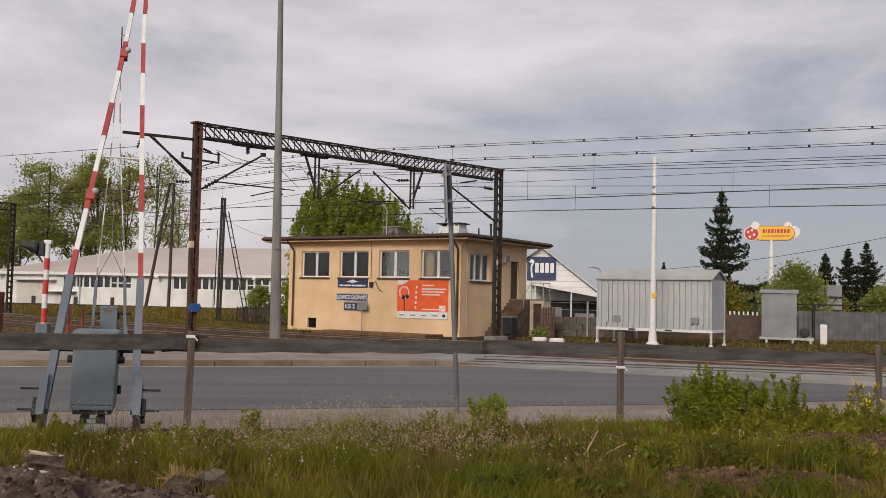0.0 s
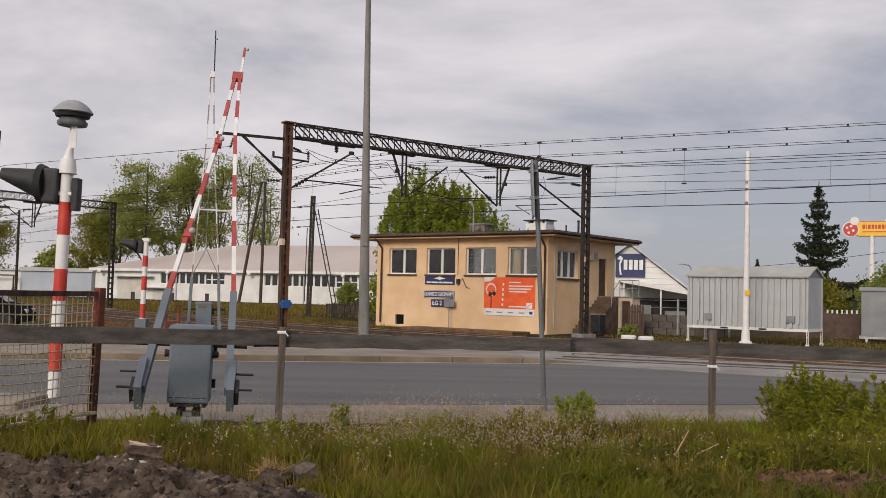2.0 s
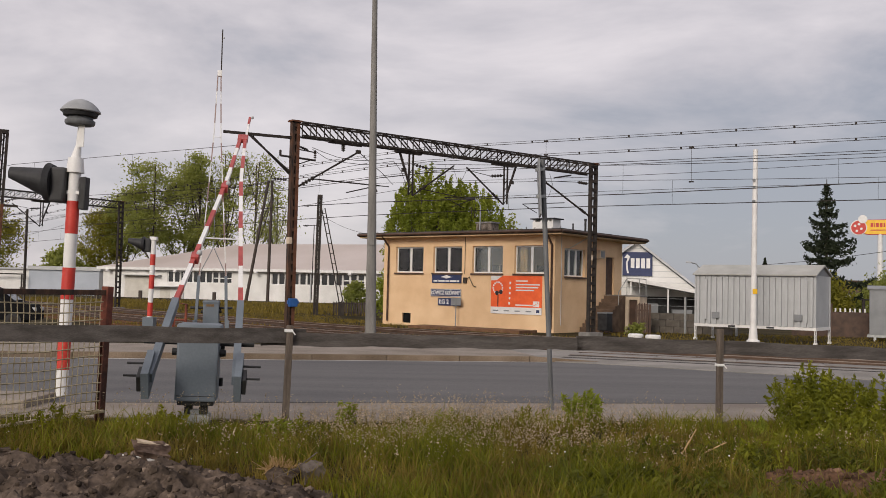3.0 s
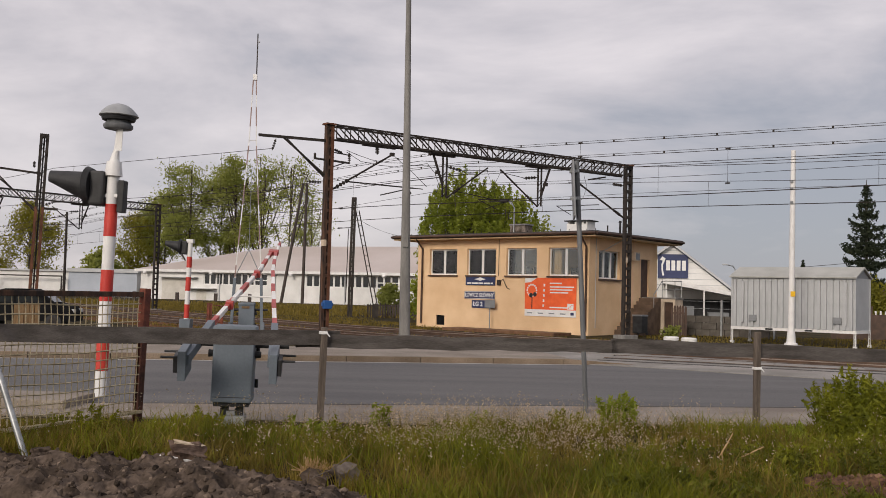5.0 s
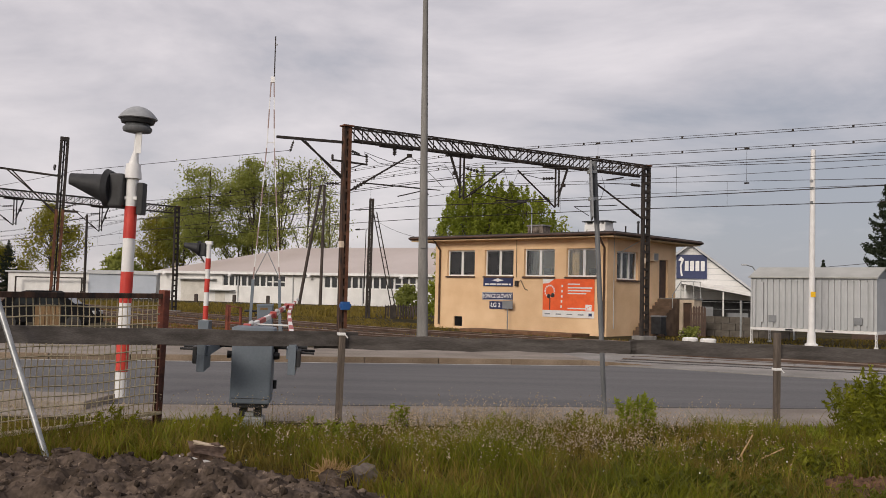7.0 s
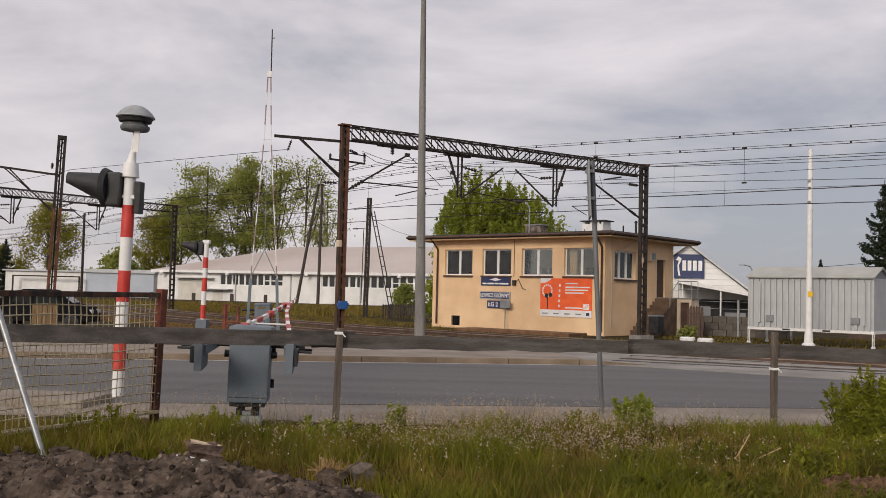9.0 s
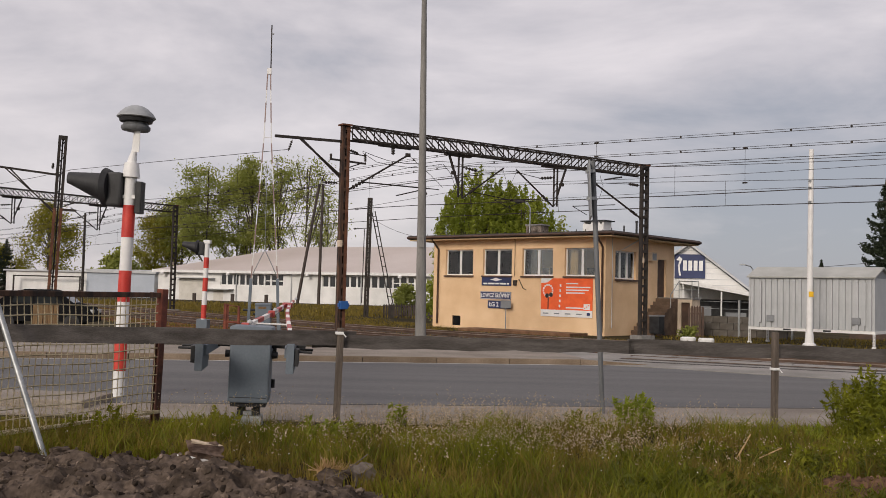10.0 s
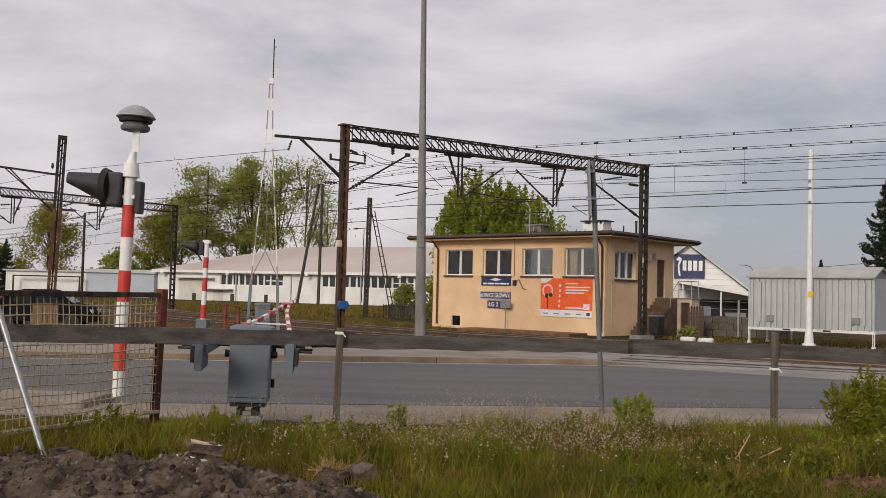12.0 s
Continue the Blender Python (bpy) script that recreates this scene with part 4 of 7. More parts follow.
    for x0 in (3.64, 5.73):
        part("border", Geo().box((x0, -0.055, 1.657), (x0 + 0.02, -0.0505, 2.013)), WHITE, s)
    text_part("ŁOWICZ GŁÓWNY", 0.33, Matrix.Translation((4.695, -0.056, 1.83)) @ up @ Matrix.Diagonal((0.74, 1.0, 1.0, 1.0)), WHITE, s, "lettering", "white capital letters")
    s = part("number_board", Geo().box((4.16, -0.05, 1.12), (5.77, -0.01, 1.55), None, 0.008), NAVY, b, "dark board with the box's code")
    text_part("ŁG 2", 0.36, Matrix.Translation((4.6, -0.056, 1.33)) @ up, WHITE, s, "lettering", "white capital letters")
    part("leaning_post", Geo().rod((5.68, -0.35, -0.1), (5.68, -0.35, 1.5), 0.03, n=8).box((5.32, -0.36, 1.16), (6.02, -0.33, 1.58)), MIDGREY, b, "grey plate on a thin post before the wall")
    s = part("banner", Geo().box((7.8, -0.045, 1.16), (11.02, -0.012, 2.82)), ORANGE, b, "orange safety banner with white shapes")
    part("footer", Geo().box((7.8, -0.046, 0.80), (11.02, -0.013, 1.16)), WHITE, s, "white banner footer")
    part("corner_patch", Geo().prism([(7.8, 2.82), (8.55, 2.82), (8.2, 2.6), (7.8, 2.56)], -0.05, -0.0462), WHITE, s)
    bars = [(9.4, 10.15, 2.52), (9.4, 10.9, 2.33), (9.4, 10.8, 2.18), (9.4, 10.55, 2.03), (9.4, 10.5, 1.25)]
    for x0, x1, z0 in bars:
        part("text_bar", Geo().box((x0, -0.05, z0), (x1, -0.0462, z0 + 0.065)), WHITE, s, "unreadable line as a plain bar")
    for i in range(5):
        z = 1.3 + i * 0.27
        part("stripe", Geo().box((8.95 + i * 0.012, -0.05, z), (9.05 + i * 0.012, -0.0462, z + 0.13)), WHITE, s)
    for i in range(14):
        a = 2 * math.pi * i / 14
        cx, cz = 8.25 + 0.3 * math.cos(a), 2.17 + 0.3 * math.sin(a)
        part("dash", Geo().box((cx - 0.045, -0.05, cz - 0.045), (cx + 0.045, -0.0462, cz + 0.045)), WHITE, s)
    part("square", Geo().box((10.5, -0.05, 1.2), (10.88, -0.0462, 1.5)), WHITE, s)
    for i in range(3):
        part("square_dots", Geo().box((10.54 + 0.11 * i, -0.053, 1.25 + 0.07 * i), (10.60 + 0.11 * i, -0.0503, 1.31 + 0.07 * i)), ORANGE, s)
    for x, z in ((8.2, 1.9), (8.45, 1.95)):
        part("round_light", Geo().rod((x, -0.053, z), (x, -0.0512, z), 0.12, n=18), BLACK, s, "black pictogram light")
    part("pictogram_post", Geo().box((8.24, -0.05, 1.18), (8.3, -0.0462, 1.8)), BLACK, s)
    part("small_flag", Geo().box((10.7, -0.05, 0.9), (10.9, -0.0472, 1.05)), NAVY, s)
    for i in range(4):
        part("text_bar", Geo().box((7.95 + i * 0.7, -0.05, 0.93), (8.3 + i * 0.7, -0.0472, 0.99)), MIDGREY, s)
    part("wall_bracket", Geo().line([(6.1, -0.05, 2.55), (6.35, -0.1, 2.75), (6.6, -0.05, 2.25), (6.8, -0.05, 2.2)], 0.02, 6).line([(6.0, -0.05, 2.9), (6.0, -0.05, 4.9), (5.9, -0.05, 5.0)], 0.014, 5).box((5.95, -0.12, 2.4), (6.15, -0.02, 2.7)), IRON, b, "old cable bracket on the wall")
    part("flag", Geo().rod((1.0, -0.05, 4.2), (2.6, -0.75, 5.1), 0.02, n=6), LIGHTGREY, b, "thin flag staff").matrix_basis = side
    pl = thing("timber_platform", BOX_M @ pose(4.2, -2.6, -0.075), "low brown timber platform in front of the signal box", "platform")
    for i in range(8):
        part("plank", Geo().box((0, i * 0.2, 0.06), (7.2, i * 0.2 + 0.19, 0.13 + random.uniform(-.01, .01)), None, 0.008), PLANK, pl, "worn brown plank")
    for x in (0.0, 1.7, 3.5, 5.3, 6.95):
        part("bearer", Geo().box((x, 0.0, -0.14), (x + 0.25, 1.58, 0.058)), PLANK, pl)
    part("skirt", Geo().box((0, -0.04, -0.12), (7.2, -0.002, 0.12)), PLANK, pl, "brown front board")
    bn = thing("waste_bin", BOX_M @ pose(BW + 1.75, 2.2, 0), "dark grey plastic wheeled waste bin by the stair", "waste bin")
    part("body", Geo().box((-0.28, -0.3, 0.08), (0.28, 0.3, 0.95), None, 0.04), BLACK, bn, "", True)
    part("lid", Geo().box((-0.3, -0.33, 0.95), (0.3, 0.32, 1.03), None, 0.03), MIDGREY, bn, "", True)
    for x in (-0.25, 0.25):
        part("wheel", Geo().rod((x - 0.03, 0.28, 0.1), (x + 0.03, 0.28, 0.1), 0.1, n=14), BLACK, bn)
    for x, y in ((11.53, 44.48), (12.10, 43.52)):
        t = thing("planter_ring", pose(x, y, -0.04), "low white painted tyre ring on the ground", "tyre", "white tyre rings")
        part("ring", Geo().lathe([(0.28, -0.08), (0.36, 0.0), (0.36, 0.12), (0.3, 0.17), (0.2, 0.16), (0.18, 0.05)], 24), WHITE, t, "", True)
        part("soil", Geo().rod((0, 0, 0), (0, 0, 0.12), 0.22, n=16), EARTH, t)


build_signal_box()


# ---- overhead line gantries and masts ----
def lattice_post(g, x, h, w=0.22, d=0.2, bar=0.125, laced=False):
    """Two channels joined by batten plates, or by zigzag lacing."""
    for sx in (-1, 1):
        g.box((x + sx * w / 2 - bar / 2, -d / 2, -0.2), (x + sx * w / 2 + bar / 2, d / 2, h))
    z, k = 0.3, 1
    while z < h - 0.4:
        for y in (-d / 2 - 0.006, d / 2 - 0.006):
            if laced:
                g.bar((x - k * w / 2, y, z), (x + k * w / 2, y, z + 0.36), 0.035, 0.02)
            else:
                g.box((x - w / 2, y, z), (x + w / 2, y + 0.012, z + 0.13))
        z, k = z + (0.36 if laced else 0.42), -k
    g.box((x - w / 2, -d / 2 - 0.004, h - 0.18), (x + w / 2, d / 2 + 0.004, h - 0.002))


def beam(g, x0, x1, z0, z1, dep=0.45, cell=0.62):
    for y in (-dep / 2, dep / 2):
        for z in (z0, z1):
            g.bar((x0, y, z), (x1, y, z), 0.06, 0.07)
        n = int((x1 - x0) / cell)
        for i in range(n):
            a, b = x0 + (x1 - x0) * i / n, x0 + (x1 - x0) * (i + 1) / n
            g.bar((a, y, z0), (a, y, z1), 0.03)
            if i < n / 2:
                g.bar((a, y, z1), (b, y, z0), 0.042)
            else:
                g.bar((a, y, z0), (b, y, z1), 0.042)
    n = int((x1 - x0) / cell)
    for i in range(n):
        a, b = x0 + (x1 - x0) * i / n, x0 + (x1 - x0) * (i + 1) / n
        for z in (z0, z1):
            g.bar((a, -dep / 2, z), (b, dep / 2, z), 0.035)


def insulator(g, p, q, r=0.07):
    p, q, r = Vector(p), Vector(q), r * 0.62
    g.rod(p, q, r * 0.35, n=6)
    for i in range(4):
        c = p.lerp(q, 0.2 + 0.2 * i)
        e = (q - p).normalized() * 0.02
        g.rod(c - e, c + e, r, n=8)


def drop_post(x, z0, z1, side):
    g = Geo()
    for dx in (-0.1, 0.1):
        g.bar((x + dx, 0, z0 + 0.1), (x + dx, 0, z1), 0.06)
    g.bar((x - side * 0.6, 0, z0), (x - side * 0.1, 0, z1 + 0.5), 0.075)
    g.box((x - side * 0.36 - 0.1, -0.05, z1 + 0.95), (x - side * 0.36 + 0.1, 0.05, z1 + 1.1))
    g.box((x - 0.8, -0.1, z0 - 0.04), (x + 0.5, 0.1, z0 + 0.06))
    for i in range(4):
        z = z1 + 0.3 * i
        g.bar((x - 0.1, 0, z), (x + 0.1, 0, z + 0.2), 0.03)
    return g


def build_gantry(m, length, drops, label, bar, metal):
    g = thing("overhead_gantry", m, label, "gantry", "overhead line gantries")
    for x in (0.0, length):
        a = Geo()
        lattice_post(a, x, 8.34, 0.2 if x == 0 else 0.36, bar=bar * (1.3 if x == 0 else 1))
        c = part("column", a, metal if x == 0 else IRON, g, "dark riveted steel column")
        part("footing", Geo().box((x - 0.45, -0.4, -0.3), (x + 0.45, 0.4, 0.08), None, 0.03), CONCRETE, c)
        part("cap", Geo().box((x - 0.22, -0.2, 8.34), (x + 0.22, 0.2, 8.4)), RUST, c)
        part("white_band", Geo().box((x - 0.17, -0.115, 3.6), (x - 0.05, 0.115, 3.85)), STUCCO, c, "white painted band")
    b = Geo()
    beam(b, 0.2, length - 0.2, 7.82, 8.34)
    part("beam", b, IRON, g, "latticed steel cross beam")
    for x, k in drops:
        d = part("drop_post", drop_post(x, 7.72, 5.95, k), IRON, g, "hanging dropper post")
        a = Geo().bar((x + k * 0.1, 0, 5.92), (x + k * 2.3, 0, 7.42), 0.055)
        insulator(a, (x + k * 0.15, 0, 7.25), (x + k * 0.95, 0, 7.15), 0.11)
        insulator(a, (x + k * 0.4, 0, 6.13), (x + k * 0.85, 0, 6.43), 0.11)
        a.rod((x + k * 0.9, 0, 7.16), (x + k * 2.3, 0, 7.3), 0.014, n=6)
        a.rod((x + k * 0.6, 0, 6.25), (x + k * 3.4, 0.1, 6.0), 0.02, n=6).rod((x + k * 3.4, 0.1, 6.0), (x + k * 2.3, 0.1, 5.62), 0.016, n=6)
        a.rod((x + k * 2.25, 0, 7.36), (x + k * 2.9, 0.1, 6.05), 0.008, n=5)
        part("steady_arm", a, IRON, d, "registration arm with insulators")
    return g


G1 = build_gantry(pose(-3.945, 36.95, 0, 0, 0, 34.15), 16.55, ((5.55, 1), (10.85, -1)), "dark latticed overhead line gantry spanning both tracks", 0.095, OLDIRON)
for q, z in (((0.0), 7.75),):
    a = Geo().bar((-2.95, 0, 7.62), (0, 0, 7.72), 0.09, 0.1).bar((-1.95, 0, 7.64), (-0.12, 0, 6.35), 0.06).bar((-1.75, 0.1, 7.6), (-0.12, 0.1, 6.3), 0.06)
    insulator(a, (-2.25, 0, 7.55), (-2.4, 0, 7.1), 0.08)
    insulator(a, (-0.9, 0, 6.05), (-0.3, 0, 6.08), 0.09)
    part("side_bracket", a, IRON, G1, "bracket arm reaching away from the span")
    c = Geo().bar((-0.62, 0, 6.98), (0.95, 0, 6.94), 0.07)
    insulator(c, (0.2, 0, 7.42), (0.62, 0, 7.3), 0.09)
    insulator(c, (0.92, 0, 6.98), (0.92, 0, 7.36), 0.09)
    insulator(c, (-0.6, 0, 6.98), (-0.6, 0, 7.2), 0.08)
    c.bar((0.12, 0, 7.3), (0.95, 0, 7.25), 0.04).bar((0.14, 0, 6.7), (0.7, 0, 6.92), 0.04)
    insulator(c, (2.2, 0, 7.75), (2.2, 0, 7.42), 0.13)
    c.bar((1.5, 0, 7.74), (3.05, 0, 7.74), 0.09, 0.07)
    c.bar((0.18, 0, 5.83), (2.93, 0, 7.49), 0.065)
    c.box((2.82, -0.06, 7.42), (3.0, 0.06, 7.56))
    insulator(c, (0.3, 0, 5.9), (0.95, 0, 6.29), 0.13)
    c.rod((0.83, 0, 6.2), (4.0, 0, 6.2), 0.028, n=6).rod((4.0, 0, 6.2), (4.45, 0, 6.2), 0.02, n=6)
    c.rod((2.46, 0.1, 5.8), (4.0, 0.1, 6.22), 0.024, n=6).bar((3.75, 0.05, 6.18), (3.9, 0.05, 5.95), 0.05)
    for pts in ([(0.75, 7.42), (1.3, 7.28), (1.9, 7.16), (2.7, 7.12), (3.6, 7.2), (4.3, 7.36), (5.1, 7.4)],
                [(0.75, 7.35), (1.4, 7.05), (2.2, 6.98), (3.1, 6.98), (4.0, 7.14), (4.6, 7.28), (5.0, 6.9), (5.25, 6.35), (5.1, 6.1)],
                [(2.93, 7.45), (3.3, 7.2), (4.0, 6.75), (4.6, 6.3)]):
        c.line([(x, -0.08, z) for x, z in pts], 0.012, 5)
    part("cantilever", c, IRON, G1, "cantilever with insulators")
e = Geo().bar((16.32, 0, 5.76), (13.3, 0, 7.2), 0.065).bar((13.9, 0, 7.44), (15.0, 0, 7.66), 0.07)
insulator(e, (16.1, 0, 5.87), (15.55, 0, 6.13), 0.12)
insulator(e, (16.2, 0, 7.35), (15.45, 0, 7.37), 0.12)
e.rod((15.5, 0, 7.37), (12.6, 0, 7.2), 0.014, n=6).rod((14.6, 0, 6.3), (12.0, 0.1, 6.05), 0.02, n=6).rod((12.0, 0.1, 6.05), (12.9, 0.1, 5.7), 0.016, n=6)
e.line([(13.6, 0, 7.6), (13.8, 0, 7.1), (13.6, 0, 6.6), (13.1, 0, 6.1)], 0.01, 5)
part("cantilever", e, IRON, G1, "cantilever strut with insulators")
box = part("switch_box", Geo().box((-0.17, -0.34, 1.18), (0.17, -0.16, 1.5), None, 0.03).box((-0.23, -0.3, 1.28), (-0.17, -0.2, 1.42)).box((0.17, -0.3, 1.28), (0.23, -0.2, 1.42)), BLUEBOX, G1, "small blue switch box", True)
part("rust_skin", Geo().box((0.03, -0.125, 0.5), (0.16, -0.112, 8.3)), RUST, G1, "rust-streaked column face")
G2 = build_gantry(pose(-34.5, 58.8, 0, 0, 0, 52.6), 21.4, ((8.0, -1), (14.6, -1)), "distant dark latticed overhead line gantry", 0.07, IRON)


def build_masts():
    m = thing("lattice_mast", pose(-18.1, 44.0, 0, 0, 1.6, 20), "rusty twin-channel overhead line mast with a side bracket", "mast")
    g = Geo()
    lattice_post(g, 0, 8.8, 0.27, 0.28, 0.12, True)
    g.box((-0.035, -0.04, -0.1), (0.035, 0.04, 8.6))
    part("column", g, IRON, m, "dark laced steel column")
    part("lower_skin", Geo().box((-0.205, -0.152, 0.3), (-0.075, -0.139, 5.4)).box((0.075, -0.152, 0.3), (0.205, -0.139, 5.4)), RUST, m, "rusty lower faces")
    a = Geo().bar((-3.4, 0, 7.15), (0, 0, 6.95), 0.09).bar((-2.4, 0, 7.1), (-0.2, 0, 5.3), 0.06).bar((-2.2, 0.1, 7.1), (-0.2, 0.1, 5.2), 0.06)
    insulator(a, (0.2, 0, 5.5), (0.75, 0, 5.75), 0.1)
    insulator(a, (-0.35, 0, 7.2), (-0.35, 0, 7.5), 0.1)
    a.box((0.2, -0.1, 5.3), (0.8, 0.1, 5.4))
    part("side_bracket", a, IRON, m, "bracket arm with insulators")
    m = thing("lattice_mast", pose(-5.75, 72.1, 0, 0, 0.6, 0), "dark lattice mast with a raking ladder strut", "mast")
    g = Geo()
    lattice_post(g, 0, 9.0, 0.2, 0.24, 0.17, True)
    part("column", g, IRON, m, "dark laced steel column")
    s = Geo().bar((0.15, 0, 8.0), (1.75, 0, 0.9), 0.08).bar((0.4, 0, 8.0), (2.05, 0, 0.9), 0.08)
    for i in range(9):
        u = i / 9
        s.bar((0.2 + 1.6 * u, 0, 7.6 - 6.8 * u), (0.5 + 1.6 * u, 0, 7.6 - 6.8 * u), 0.05)
    part("strut", s.box((1.7, -0.1, -0.1), (2.1, 0.1, 0.95)), IRON, m, "raking ladder-like strut")
    a = Geo()
    for z in (8.1, 6.6):
        a.bar((-1.1, 0, z), (0, 0, z + 0.1), 0.05)
        insulator(a, (-1.2, 0, z), (-0.75, 0, z + 0.03), 0.12)
    a.bar((-0.35, 0, 6.6), (-0.35, 0, 1.0), 0.06)
    part("arms", a, IRON, m)
    for x, y, dx, h in ((-17.9, 117, 2.4, 15.0), (-15.2, 117, 0.15, 15.0)):
        p = thing("timber_pole", pose(x, y, 0), "dark creosoted timber pole, one of a braced pair", "timber pole", "timber poles")
        part("shaft", Geo().rod((0, 0, -0.5), (dx, 0, h), 0.2, 0.15, 10), POLEWOOD, p, "", True)
        part("insulator", Geo().rod((dx, 0, h), (dx + 0.1, 0, h + 0.4), 0.1, 0.06, 8), LIGHTGREY, p)
    for x, y, h in ((-31.8, 84, 8.2), (-58, 95, 8.0)):
        p = thing("slender_mast", pose(x, y, 0), "thin grey far-off line mast", "mast")
        part("shaft", Geo().rod((0, 0, -0.3), (0, 0, h), 0.14, 0.1, 8), IRON, p, "", True)
        part("arm", Geo().bar((-1.5, 0, h - 0.6), (0, 0, h - 0.3), 0.06), IRON, p)


build_masts()


def span(p, q, sag, n=10):
    p, q = Vector(p), Vector(q)
    return [p.lerp(q, i / n) - Vector((0, 0, sag * 4 * (i / n) * (1 - i / n))) for i in range(n + 1)]


# beyond the gantry the lines run straight to supports past the crossing
RIGHT = {0.0: ((7.43, 33.46), (16.8, 25.6)), 4.9: ((8.34, 37.5), (20.0, 30.4))}


def on(off, s, z, shift=0.0):
    """A point of the line over a track, s metres along, at height z."""
    if s <= 0:
        p, h = track_point(off + shift, s)
        return (p.x, p.y, z)
    a, b = (Vector(p) for p in RIGHT[off])
    d = (b - a).normalized()
    a = a + Vector((-d.y, d.x)) * shift
    p0 = track_point(off + shift, 0)[0].xy
    first = (a - p0).length
    q = p0.lerp(a, s / first) if s < first else a + d * (s - first)
    return (q.x, q.y, z)


def feeder(s, z, shift):
    """A point of the feeders, which run straight past the gantry and follow the track beyond it."""
    a, b = (Vector(p) for p in RIGHT[4.9])
    d = (b - a).normalized()
    first = (a - track_point(4.9, 0)[0].xy).length
    q = a + Vector((-d.y, d.x)) * shift + d * (max(s, 0.0) - first)
    if s < 0:
        q = q + track_point(4.9, s)[0].xy - track_point(4.9, 0)[0].xy
    return (q.x, q.y, z)


def build_wires():
    sup = (-96, -46, 0, 58)
    carrier = {0.0: (7.1, 0.98), 4.9: (6.8, 0.62)}
    helper = {0.0: (6.25, 6.1), 4.9: (6.05, 6.08)}
    for off in TRACKS.values():
        w = thing("overhead_line", pose(0, 0, 0), "thin dark contact wire hung below its carrier by droppers", "overhead line", "overhead lines")
        drp = Geo()
        for a, b in zip(sup, sup[1:]):
            n = 16
            ss = [a + (b - a) * i / n for i in range(n + 1)]
            top, sag = carrier[off] if a >= 0 else (carrier[off][0], 0.88)
            zm = [top - sag * 4 * (i / n) * (1 - i / n) for i in range(n + 1)]
            part("contact_wire", Geo().line([on(off, s, 5.47) for s in ss], 0.0105, 5), IRON, w)
            part("contact_wire", Geo().line([on(off, s, 5.49, 0.05) for s in ss], 0.006, 5), IRON, w)
            part("carrier_wire", Geo().line([on(off, s, z) for s, z in zip(ss, zm)], 0.010, 5), IRON, w)
            for i in range(1, n, 2):
                drp.rod(on(off, ss[i], 5.47), on(off, ss[i], zm[i]), 0.006, n=4)
        z0, z1 = helper[off]
        part("auxiliary_wire", Geo().line([on(off, s, z0 + (z1 - z0) * min(1, s / 14), 0.04) for s in range(0, 59, 2)], 0.008, 5), IRON, w)
        tagged(part("dropper", drp, IRON, w), kind="stuff")
    # feeders: shift, height, sag before the gantry, twin
    for shift, z, sag, twin in ((0.0, 8.18, 0.3, True), (0.03, 7.61, 0.3, True), (0.05, 7.22, 0.3, False), (0.02, 7.12, 0.3, False), (1.2, 7.35, 0.3, False)):
        w = thing("feeder_line", pose(0, 0, 0), "thin dark feeder cable with spaced clamps", "feeder cable", "feeder cables")
        k = Geo()
        for a, b in zip(sup, sup[1:]):
            n = 14
            if shift == 1.2 and a >= 0:
                continue
            pts = [feeder(a + (b - a) * i / n, z - (sag if a < 0 else 0.0) * 4 * (i / n) * (1 - i / n), shift) for i in range(n + 1)]
            part("cable", Geo().line(pts, 0.012, 5), IRON, w)
            if twin:
                part("cable", Geo().line([(x, y, h + 0.085) for x, y, h in pts], 0.009, 5), IRON, w)
                for i in range(n):
                    for u in (0.2, 0.7):
                        c = Vector(pts[i]).lerp(Vector(pts[i + 1]), u) + Vector((0, 0, 0.042))
                        k.box(c - Vector((0.03, 0.03, 0.05)), c + Vector((0.03, 0.03, 0.05)))
        if k.v:
            tagged(part("clamps", k, IRON, w), kind="stuff")
    # hangers between the feeders and the lines below them
    h = thing("cross_hangers", pose(0, 0, 0), "thin hanger wires linking the feeder cables", "hanger wire")
    for s, za, zb in ((5.6, 8.22, 7.65), (11.6, 7.65, 6.33), (24.5, 8.22, 7.2), (26.0, 7.65, 6.9)):
        g = Geo().rod(feeder(s, za, 0), feeder(s, zb, 0), 0.007, n=5)
        for z in (za, zb):
            g.rod(feeder(s - 0.09, z, 0), feeder(s + 0.09, z, 0), 0.03, n=6)
        part("hanger", g, IRON, h)
    # line of the siding on the near side, held by the gantry's outer bracket
    w = thing("overhead_line", pose(0, 0, 0), "thin dark contact wire hung below its carrier by droppers", "overhead line", "overhead lines")
    ends = ((-5.87, 35.65), (-17.45, 44.0), (-44.0, 64.5))
    drp = Geo()
    for (x0, y0), (x1, y1) in zip(ends, ends[1:]):
        part("carrier_wire", Geo().line(span((x0, y0, 7.18), (x1, y1, 7.2), 0.0 if x0 > -6 else 0.5), 0.011, 5), IRON, w)
        part("contact_wire", Geo().line([(x0, y0, 5.6), (x1, y1, 5.6)], 0.010, 5), IRON, w)
        for u in (0.2, 0.42, 0.66, 0.88):
            x, y = x0 + (x1 - x0) * u, y0 + (y1 - y0) * u
            drp.rod((x, y, 5.6), (x, y, 7.18), 0.006, n=4)
    tagged(part("dropper", drp, IRON, w), kind="stuff")
    w = thing("service_cable", pose(0, 0, 0), "thin sagging black service cable", "cable")
    part("cable", Geo().line(span((30.0, 92, 4.85), (47.0, 52.0, 9.1), 1.1), 0.02, 5), IRON, w)
    w = thing("service_cable", pose(0, 0, 0), "thin sagging black service cable", "cable")
